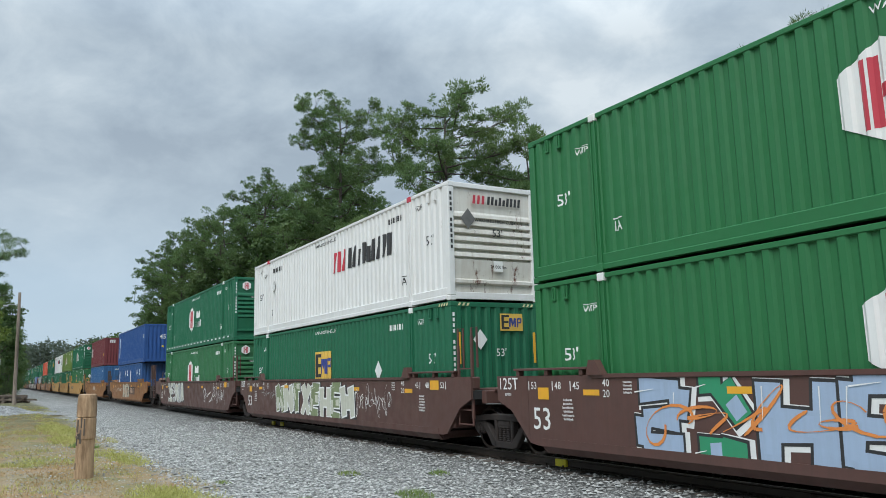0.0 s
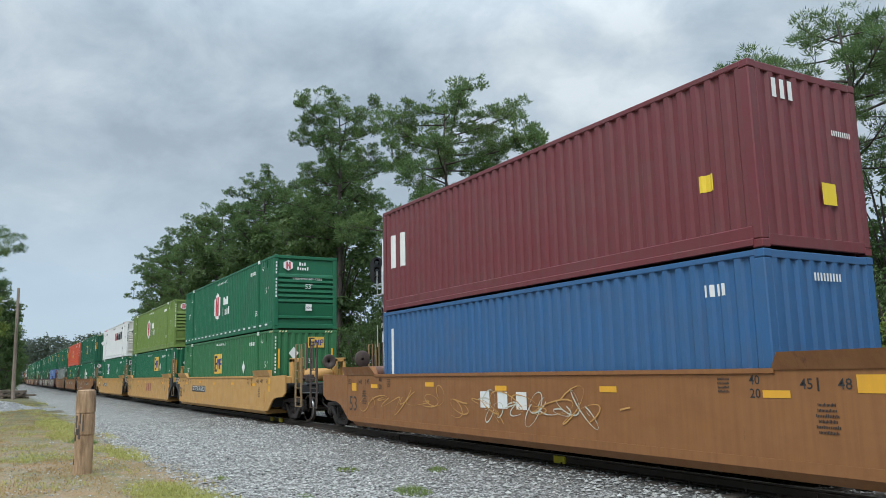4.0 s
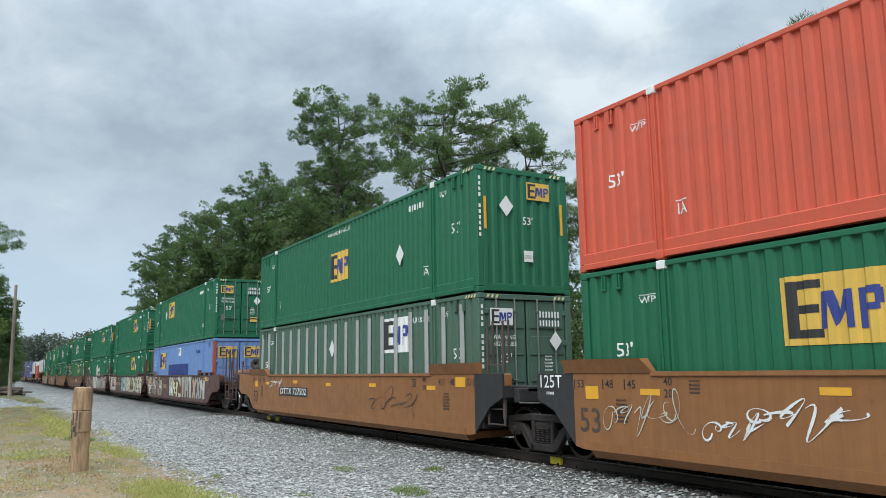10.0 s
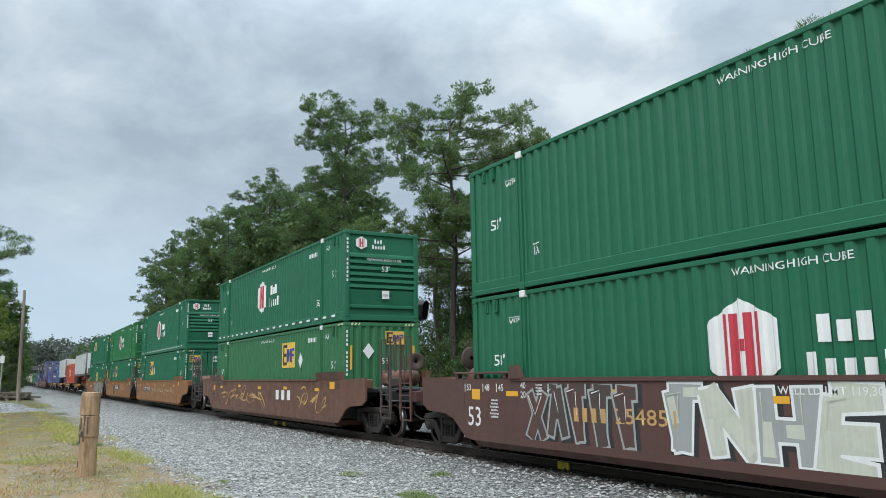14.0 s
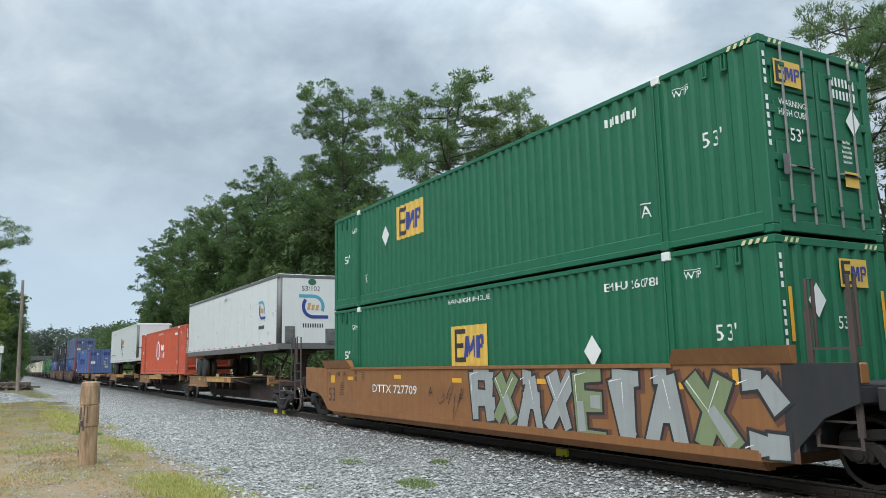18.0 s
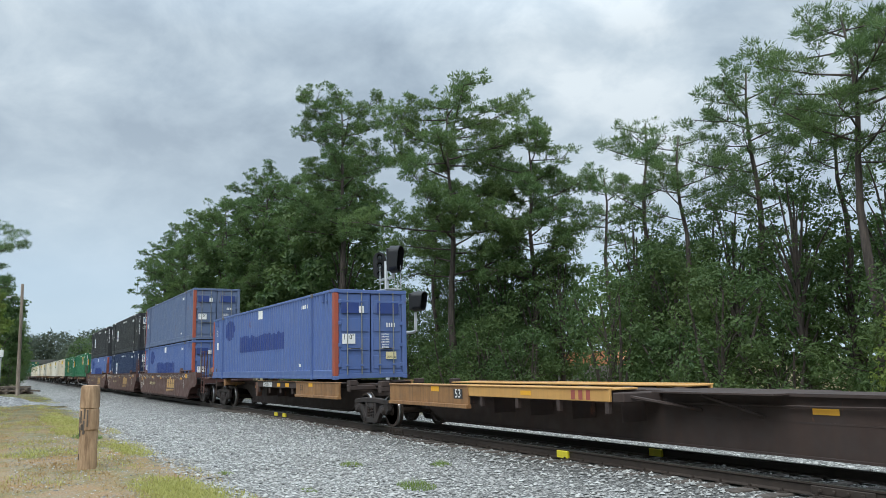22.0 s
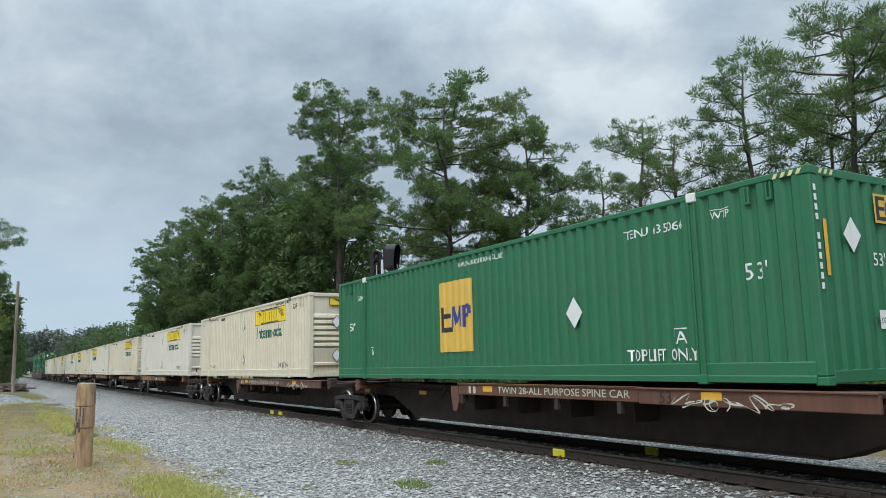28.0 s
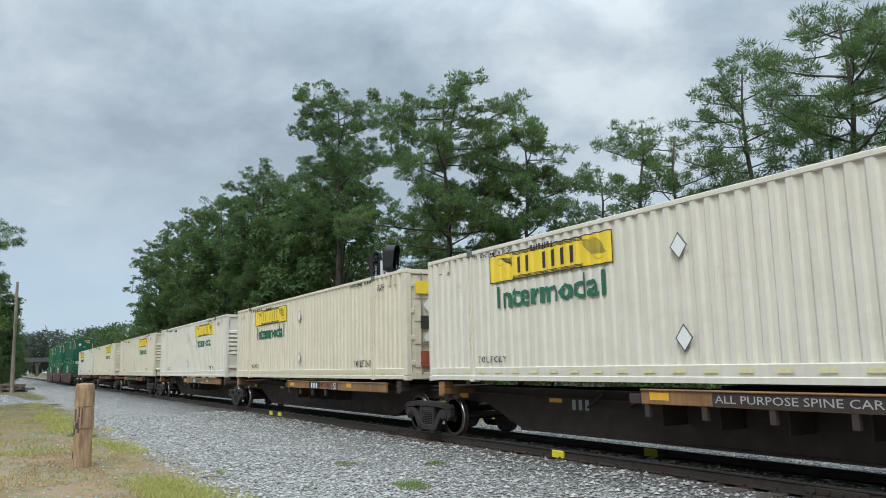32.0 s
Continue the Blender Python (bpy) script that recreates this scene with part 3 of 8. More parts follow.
def container(name, label, colour, L=16.15, H=2.905, end="ribs", marks=(), posts=True, trim=None, post_paint=None, lift_paint=None, group="containers on the train", end_paint=None, steps=False, hazard=False):
    """An intermodal box on its own Empty at the middle of its floor; +x is its leading end."""
    root = thing(name, label, "container", group)
    h = L / 2
    trim = trim or colour
    for s in (-1, 1):
        turn = pose(0, s * W2, 0, 0, 0, 0 if s < 0 else 180)
        link("side_panel", shared(("side_panel", L, H), lambda: corrugated(-h + 0.15, h - 0.15, 0.24, H - 0.09)), colour, root, turn)
        link("top_rail", shared(("top_rail", L), lambda: boxes([(-h + 0.13, h - 0.13, -0.012, 0.09, 0, 0.09)], 0.012)), trim, root, turn @ pose(0, 0, H - 0.095))
        # the bottom rail leans in and is cut at the lifting posts
        def rail():
            bm = bmesh.new()
            cuts = [-h + 0.14, -h + POST_IN - 0.07, -h + POST_IN + 0.07, h - POST_IN - 0.07, h - POST_IN + 0.07, h - 0.14] if posts else [-h + 0.14, h - 0.14]
            for a, b in zip(cuts[::2], cuts[1::2]):
                v = [[bm.verts.new((x, y, z)) for y, z in ((0.0, 0.315), (-0.014, 0.30), (-0.010, 0.135), (-0.026, 0.120), (-0.024, 0.035), (0.12, 0.03), (0.12, 0.315))] for x in (a, b)]
                for i in range(7):
                    bm.faces.new((v[0][i], v[1][i], v[1][(i + 1) % 7], v[0][(i + 1) % 7]))
                bm.faces.new(v[0])
                bm.faces.new(v[1][::-1])
            return bm
        link("bottom_rail", shared(("bottom_rail", L, posts), rail), trim, root, turn)
        for e in (-1, 1):
            y0, y1 = (-W2 - 0.006, -W2 + 0.16) if s < 0 else (W2 - 0.16, W2 + 0.006)
            x0, x1 = (-h, -h + 0.17) if e < 0 else (h - 0.17, h)
            link("corner_post", shared(("corner_post", H), lambda: boxes([(-0.085, 0.085, -0.083, 0.083, 0.12, H - 0.12)], 0.018)),
                 (post_paint if s < 0 else None) or trim, root, pose((x0 + x1) / 2, (y0 + y1) / 2, 0))
            for z in (0.06, H - 0.06):
                link("corner_casting", shared("corner_casting", lambda: boxes([(-0.09, 0.09, -0.085, 0.085, -0.06, 0.06)], 0.012)), trim, root, pose((x0 + x1) / 2, (y0 + y1) / 2, z))
            if posts:
                link("lifting_post", shared(("lifting_post", H), lambda: boxes([(-0.075, -0.045, -0.045, 0.12, 0.02, H - 0.01), (-0.045, 0.045, -0.020, 0.12, 0.02, H - 0.01), (0.045, 0.075, -0.045, 0.12, 0.02, H - 0.01)], 0.006)),
                     lift_paint or trim, root, pose(e * (h - POST_IN), s * W2, 0, 0, 0, 0 if s < 0 else 180))
                for z, q in ((0.07, trim), (H - 0.075, steps or "letter_white")) if s < 0 else ():
                    link("lifting_casting", shared("lifting_casting", lambda: boxes([(-0.085, 0.085, -0.052, 0.14, -0.07, 0.075)], 0.012)), q, root,
                         pose(e * (h - POST_IN), s * W2, z, 0, 0, 0 if s < 0 else 180))
    def roof():
        bm = bmesh.new()
        n = int(L / 0.42)
        prev = None
        for i in range(n + 1):
            for dx, z in ((0, -0.02), (0.10, 0.0), (0.21, 0.0), (0.31, -0.02)):
                x = min(h - 0.1, -h + 0.1 + (L - 0.2) / n * i + dx)
                pair = [bm.verts.new((x, -W2 + 0.03, H - 0.015 + z)), bm.verts.new((x, W2 - 0.03, H - 0.015 + z))]
                if prev:
                    bm.faces.new((prev[0], pair[0], pair[1], prev[1]))
                prev = pair
        return bm
    link("roof", shared(("roof", L, H), roof), trim, root)
    link("floor", shared(("floor", L), lambda: boxes([(-h + 0.08, h - 0.08, -W2 + 0.09, W2 - 0.09, 0.10, 0.2)] +
         [(x - 0.04, x + 0.04, -W2 + 0.1, W2 - 0.1, 0.03, 0.10) for x in np.arange(-h + 0.5, h - 0.3, 0.6)])), "floor_wood", root)
    ep = end_paint or colour
    # trailing end: a plain ribbed wall
    link("rear_wall", shared(("rear_wall", H), lambda: corrugated(-W2 + 0.15, W2 - 0.15, 0.1, H - 0.08)), ep, root, pose(-h + 0.02, 0, 0, 0, 0, -90))
    rails = shared(("end_rails", H), lambda: boxes([(-0.06, 0.0, -W2 + 0.15, W2 - 0.15, H - 0.13, H - 0.01), (-0.06, 0.0, -W2 + 0.15, W2 - 0.15, 0.03, 0.20)], 0.01))
    link("end_rail", rails, trim, root, pose(h, 0, 0))
    link("end_rail", rails, trim, root, pose(-h + 0.06, 0, 0))
    if end == "ribs":
        def wall():
            bm = bmesh.new()
            zs, ys = [], []
            # deep pressed ribs with overhanging tops, a plain field above and below
            prof = [(0.20, 0.075), (0.40, 0.075), (0.43, 0.0), (0.50, 0.0), (0.53, 0.075), (1.00, 0.02)]
            z = 1.02
            for k in range(6):
                prof += [(z, 0.095), (z + 0.03, 0.095), (z + 0.05, 0.0), (z + 0.13, 0.012)]
                z += 0.195
            prof += [(H - 0.72, 0.05), (H - 0.12, 0.05)]
            rows = [[bm.verts.new((-d - 0.005, y, zz)) for y in (-W2 + 0.15, W2 - 0.15)] for zz, d in prof]
            for a, b in zip(rows, rows[1:]):
                bm.faces.new((a[0], a[1], b[1], b[0]))
            return bm
        link("front_wall", shared(("front_wall", H), wall), ep, root, pose(h, 0, 0))
    elif end == "waves":
        link("front_wall", shared(("front_waves", H), lambda: corrugated(-W2 + 0.15, W2 - 0.15, 0.1, H - 0.08)), ep, root, pose(h - 0.004, 0, 0, 0, 0, 90))
    else:
        for s in (-1, 1):
            def leaf_():
                bm = bmesh.new()
                rows = [(-0.05, 0.0, 0.02, 1.12, 0.20, H - 0.14)]
                zz = 0.32
                for k in range(4):
                    rows.append((0.0, 0.022, 0.09, 1.06, zz, zz + 0.44))
                    zz += 0.60
                return boxes(rows, 0.015)
            door = link("door", shared(("door", H), leaf_), ep, root, pose(h - 0.04, 0, 0) if s > 0 else pose(h - 0.04, -1.14, 0))
            for y in (0.30, 0.80):
                link("lock_rod", shared(("lock_rod", H), lambda: tube(bmesh.new(), [(0, 0, 0.16), (0, 0, H - 0.10)], 0.021, 8)), "lock_steel", door, pose(0.05, y, 0))
                for z in (0.45, 2.5):
                    link("rod_bracket", shared("rod_bracket", lambda: boxes([(-0.03, 0.03, -0.05, 0.05, -0.03, 0.03)], 0.008)), ep, door, pose(0.045, y, z))
                link("handle", shared("handle", lambda: boxes([(-0.01, 0.015, 0.0, 0.42, -0.018, 0.018)], 0.006)), "lock_steel", door, pose(0.075, y - 0.4 if y > 0.5 else y, 0.98))
            for z in (0.45, 1.1, 1.8, 2.5):
                link("hinge", shared("hinge", lambda: boxes([(-0.02, 0.03, -0.06, 0.06, -0.06, 0.06)], 0.01)), ep, door, pose(0.01, 1.10 if s > 0 else 0.04, z))
    if posts:
        def hooks():
            bm = bmesh.new()
            for x in (-h + 0.62, -h + 0.98, h - 0.98, h - 0.62):
                merge(bm, boxes([(x - 0.045, x - 0.02, -0.03, 0.02, H - 0.34, H - 0.11), (x + 0.02, x + 0.045, -0.03, 0.02, H - 0.34, H - 0.11), (x - 0.045, x + 0.045, -0.03, 0.02, H - 0.37, H - 0.33)], 0.006))
            return bm
        link("lashing_hooks", shared(("lashing_hooks", L, H), hooks), trim, root, pose(0, -W2, 0))
        if hazard:
            def stripes(bars_):
                return flat([[(x, H - 0.10), (x + 0.06, H - 0.10), (x + 0.10, H - 0.03), (x + 0.04, H - 0.03)] for x in bars_])
            link("hazard_stripe", shared(("hazard", L, H), lambda: stripes([h - 0.55 + 0.12 * i for i in range(4)]), smooth="keep"), "pale_yellow", root, pose(0, -W2 - 0.0165, 0))
            link("hazard_stripe", shared(("hazard_end", H), lambda: stripes([-1.1 + 0.12 * i for i in range(3)] + [0.78 + 0.12 * i for i in range(3)]), smooth="keep"), "pale_yellow", root, pose(h + 0.004, 0, 0, 0, 0, 90))
    for k, m in enumerate(marks):
        decal(root, *m[:6], front=h, rank=k, wide=m[6] if len(m) > 6 else 1.0)
    return root


def common_marks(L=16.15, H=2.905, ink="letter_white", title=True, plate=True, number="", rear=1.5):
    """The small stencils that every long box carries."""
    h, ln = L / 2, "53'" if L > 15 else "45" if L > 13 else ""
    out = []
    if ln:
        out += [("side", ln, h - 0.93, 1.57, 0.25, ink), ("side", ln, -h + 1.04, 1.62 if L < 15 else rear, 0.24, ink)]
    out += [("side", "WTP^", h - 1.48, H - 0.42, 0.115, ink), ("side", "WTP^", -h + 1.62, H - 0.60, 0.115, ink), ("side", "IA^", h - 2.42, 0.70, 0.20, ink), ("side", "IA^", -h + 2.46, 0.74, 0.19, ink)]
    out += [("side", number + "|1.3" if number else "bars:9", h - 2.85, H - 0.44, 0.15, ink), ("end", "tall:10", -W2 + 0.07, H - 0.35, 0.085, ink)]
    if title:
        out += [("side", "WARNING HIGH CUBE|1.9", 0.0, H - 0.27, 0.115, ink), ("end", "WARNING HIGH CUBE", 0.05, 1.98, 0.085, ink), ("end", ln, 0.1, 1.68, 0.19, ink)]
    if plate:
        out += [("end", "panel", 0.1, 0.86, 0.26, "letter_white"), ("end", "24,000 lbs", 0.1, 0.84, 0.085, "letter_black")]
    return out


# ---- bogies ----
WHEEL_R = 0.46


def bogie(paint_name="bogie_black", wheelbase=1.78):
    root = thing("bogie", "dark grimy cast-steel railway bogie with coil springs, on the rails", "bogie", "bogies under the train")
    w = wheelbase / 2
    def frame_side():
        bm = bmesh.new()
        # the cast side frame as bars round two windows
        bars = [[(-w - 0.28, 0.66), (-w - 0.22, 0.74), (-0.45, 0.80), (0.45, 0.80), (w + 0.22, 0.74), (w + 0.28, 0.66), (w + 0.24, 0.60), (0.5, 0.66), (-0.5, 0.66), (-w - 0.24, 0.60)],
                [(-w - 0.26, 0.62), (-w + 0.20, 0.62), (-w + 0.20, 0.50), (-w + 0.14, 0.36), (-w - 0.14, 0.36), (-w - 0.26, 0.46)],
                [(w + 0.26, 0.62), (w - 0.20, 0.62), (w - 0.20, 0.50), (w - 0.14, 0.36), (w + 0.14, 0.36), (w + 0.26, 0.46)],
                [(-w + 0.08, 0.58), (-w + 0.26, 0.60), (-0.30, 0.26), (-0.24, 0.10), (-0.44, 0.12)],
                [(w - 0.08, 0.58), (w - 0.26, 0.60), (0.30, 0.26), (0.24, 0.10), (0.44, 0.12)],
                [(-0.30, 0.60), (0.30, 0.60), (0.26, 0.55), (-0.26, 0.55)],
                [(-0.36, 0.09), (0.36, 0.09), (0.36, 0.24), (-0.36, 0.24)],
                [(-0.36, 0.70), (-0.24, 0.70), (-0.24, 0.22), (-0.32, 0.22)], [(0.36, 0.70), (0.24, 0.70), (0.24, 0.22), (0.32, 0.22)]]
        for i, b in enumerate(bars):
            one = bmesh.new()
            prism(one, b, -0.075 + 0.006 * (i % 3), 0.07 - 0.004 * (i % 2))
            bmesh.ops.recalc_face_normals(one, faces=one.faces)
            bmesh.ops.bevel(one, geom=list(one.edges), offset=0.018, segments=1, affect="EDGES", profile=0.5)
            merge(bm, one)
        return bm
    for s in (-1, 1):
        side = link("side_frame", shared(("side_frame", wheelbase), frame_side), paint_name, root, pose(0, s * 1.0, 0, 0, 0, 0 if s < 0 else 180))
        def nest():
            bm = bmesh.new()
            for x in (-0.15, 0.0, 0.15):
                one = lathe(bmesh.new(), [(0.235 + 0.022 * i, 0.062 if i % 2 else 0.042) for i in range(15)], 8, "z")
                bmesh.ops.translate(one, vec=(x, -0.02, 0), verts=one.verts)
                merge(bm, one)
            return bm
        if s > 0:
            continue
        link("spring_nest", shared("spring_nest", nest), paint_name, side)
        for x in (-w, w):
            cap = shared("bearing_cap", lambda: lathe(bmesh.new(), [(-0.14, 0.05), (-0.135, 0.075), (-0.10, 0.085), (-0.095, 0.115), (0.03, 0.12)], 14))
            link("bearing_cap", cap, paint_name, side, pose(x, 0, WHEEL_R))
    link("bolster", shared("bolster", lambda: boxes([(-0.22, 0.22, -1.06, 1.06, 0.50, 0.66), (-0.20, 0.20, -0.4, 0.4, 0.66, 0.84)], 0.02)), paint_name, root)
    link("brake_beam", shared("brake_beam", lambda: boxes([(-0.40, -0.34, -0.8, 0.8, 0.32, 0.42), (0.34, 0.40, -0.8, 0.8, 0.32, 0.42)], 0.01)), paint_name, root)
    for x in (-w, w):
        ws = link("wheelset", shared("axle", lambda: lathe(bmesh.new(), [(-0.98, 0.07), (-0.8, 0.085), (-0.3, 0.08), (0.3, 0.08), (0.8, 0.085), (0.98, 0.07)], 12)), "wheel_steel", root, pose(x, 0, WHEEL_R))
        for s in (-1, 1):
            def disc():
                bm = bmesh.new()
                return lathe(bm, [(-0.075, 0.10), (-0.07, 0.14), (-0.035, 0.17), (-0.025, 0.37), (-0.07, 0.395), (-0.07, 0.452), (0.04, WHEEL_R), (0.045, 0.485), (0.07, 0.485), (0.07, 0.40), (0.02, 0.37), (0.02, 0.16), (0.07, 0.14), (0.075, 0.10)], 28)
            link("wheel", shared("wheel", disc, smooth=False), "wheel_steel", ws, pose(0, s * 0.745, 0, 0, 0, 0 if s < 0 else 180))
            if s < 0:
                link("tread", shared("tread", lambda: lathe(bmesh.new(), [(-0.06, 0.4535), (0.038, 0.4612), (0.038, 0.40), (-0.06, 0.40)], 28), smooth=True), "tread_steel", ws, pose(0, s * 0.745, 0, 0, 0, 0 if s < 0 else 180))
    return root


# ---- well cars ----
WY = 1.50          # half the width over the side sills


def graffiti(root, x0, x1, z0, z1, fills, edge, seed, n=6, y=-WY, slope=0.25):
    """A spray-painted piece: a row of fat leaning stroke figures, each outlined as one, with a cast edge, colour fields and thin shine lines; no letters."""
    rnd = random.Random(seed)
    n = max(1, n)
    step, hgt = (x1 - x0) / n, z1 - z0
    clamp = lambda z: min(z1, max(z0, z))

    def stroke(a, b, wa, wb, grow):
        dx, dz = b[0] - a[0], b[1] - a[1]
        d = math.hypot(dx, dz) or 1
        nx, nz, ex, ez = -dz / d, dx / d, dx / d * grow, dz / d * grow
        wa, wb = wa / 2 + grow, wb / 2 + grow
        q = [(a[0] - ex + nx * wa, a[1] - ez + nz * wa), (a[0] - ex - nx * wa, a[1] - ez - nz * wa), (b[0] + ex - nx * wb, b[1] + ez - nz * wb), (b[0] + ex + nx * wb, b[1] + ez + nz * wb)]
        return [(x, clamp(z)) for x, z in q]
    figures, shine = [], []
    for i in range(n):
        cx, half = x0 + step * (i + 0.5), step * 0.50
        lean, w = rnd.uniform(-0.25, 0.25) * step, min(0.36, step * 0.36)
        lo, hi = z0 + 0.05 + rnd.uniform(0, 0.12) * hgt, z1 - 0.05 - rnd.uniform(0, 0.12) * hgt
        mid = lo + (hi - lo) * rnd.uniform(0.4, 0.6)
        corner = {"a": (cx - half * 0.7 + lean * 0.4, hi), "b": (cx + half * 0.7 + lean * 0.4, hi), "c": (cx - half * 0.7 - lean * 0.4, lo), "d": (cx + half * 0.7 - lean * 0.4, lo), "e": (cx - half * 0.62, mid), "f": (cx + half * 0.62, mid), "g": (cx + lean * 0.2, hi), "h": (cx - lean * 0.2, lo)}
        ways = rnd.choice(("ac bd ef", "ac ab ef cd", "ch ag gf hd", "ac bd ad", "ag gd gc ef", "ab gh ha", "ac ab bf ef fd", "ad bc", "ab bf fe ec cd"))
        figures.append([(corner[p[0]], corner[p[1]], w * rnd.uniform(0.75, 1.3), w * rnd.uniform(0.6, 1.15)) for p in ways.split()])
        for a, b, wa, wb in figures[-1][:2]:
            off = wa * 0.22
            shine.append([stroke((a[0] - off, a[1] - 0.05), ((a[0] + b[0]) / 2 - off, (a[1] + b[1]) / 2), 0.022, 0.008, 0.0)])

    def layer(name, groups, mat, d, rise):
        bm = bmesh.new()
        for k, polys in enumerate(groups):
            one = flat([p for p in polys if len({(round(x, 4), round(z, 4)) for x, z in p}) == 4])
            for j, f in enumerate(one.faces):
                for v in f.verts:
                    v.co.y -= d + rise * k + 0.00006 * j
            merge(bm, one)
        tagged(part(name, bm, mat, root, m=pose(0, y, 0)), kind="stuff")
    grown = lambda g, dx=0.0, dz=0.0: [[stroke((a[0] + dx, a[1] + dz), (b[0] + dx, b[1] + dz), wa, wb, g) for a, b, wa, wb in fig] for fig in figures]
    dark = "letter_black" if edge != "letter_black" else "letter_white" if seed < 20 else "car_rust"
    layer("spray_shadow", grown(0.085, 0.05, -0.03), dark, 0.0022, 0.00002)
    layer("spray_outline", grown(0.045), edge, 0.0042, 0.0009)
    fill = grown(0.0)
    for j, fl in enumerate(fills):
        layer("spray_fill", [q for i, q in enumerate(fill) if i % len(fills) == j], fl, 0.0046 + 0.0009 * j, 0.0009 * len(fills))
    # short fields of the next colour within the strokes
    inner = [[stroke((a[0] * 0.55 + b[0] * 0.45, a[1] * 0.55 + b[1] * 0.45), (a[0] * 0.08 + b[0] * 0.92, a[1] * 0.08 + b[1] * 0.92), wa * 0.55, wb * 0.7, 0.0) for a, b, wa, wb in fig[::2]] for fig in figures]
    layer("spray_fill", inner, fills[-1] if len(fills) > 1 else edge, 0.0052, 0.0009)
    layer("spray_line", shine, "spray_pale" if edge == "letter_white" else "letter_white", 0.018, 0.00003)


def scrawl(root, x0, x1, z0, z1, mat, seed, n=12, thick=0.016, y=-WY):
    """Thin tagger's lines that loop and cross along the side."""
    rnd = random.Random(seed)
    thick *= 0.62
    n = int(n * 1.5)
    polys, prev = [], None
    ph, ph2 = rnd.random() * 6, rnd.random() * 6
    steps = n * 14
    wide = (x1 - x0) / n
    for i in range(steps + 1):
        k = i / steps
        a = k * n * 6.283
        px = x0 + (x1 - x0) * k + wide * (0.75 * math.sin(a + ph) + 0.35 * math.sin(a * 0.37 + ph2))
        pz = (z0 + z1) / 2 + (z1 - z0) / 2 * (0.62 * math.cos(a * 0.94 + ph) + 0.38 * math.sin(a * 0.31 + ph2)) * (0.6 + 0.4 * math.sin(a * 0.21 + ph))
        if prev and (i + seed) % 31 > 2:
            dx, dz = px - prev[0], pz - prev[1]
            d = math.hypot(dx, dz) or 1
            q = thick * (0.7 + 0.5 * math.sin(a * 1.3))
            nx, nz = -dz / d * q, dx / d * q
            polys.append([(prev[0] - nx, prev[1] - nz), (px - nx, pz - nz), (px + nx, pz + nz), (prev[0] + nx, prev[1] + nz)])
        prev = (px, pz)
    bm = flat(polys)
    for k, f in enumerate(bm.faces):
        for v in f.verts:
            v.co.y -= 0.00003 * k
    tagged(part("spray_line", bm, mat, root, m=pose(0, y - 0.0135, 0)), kind="stuff")


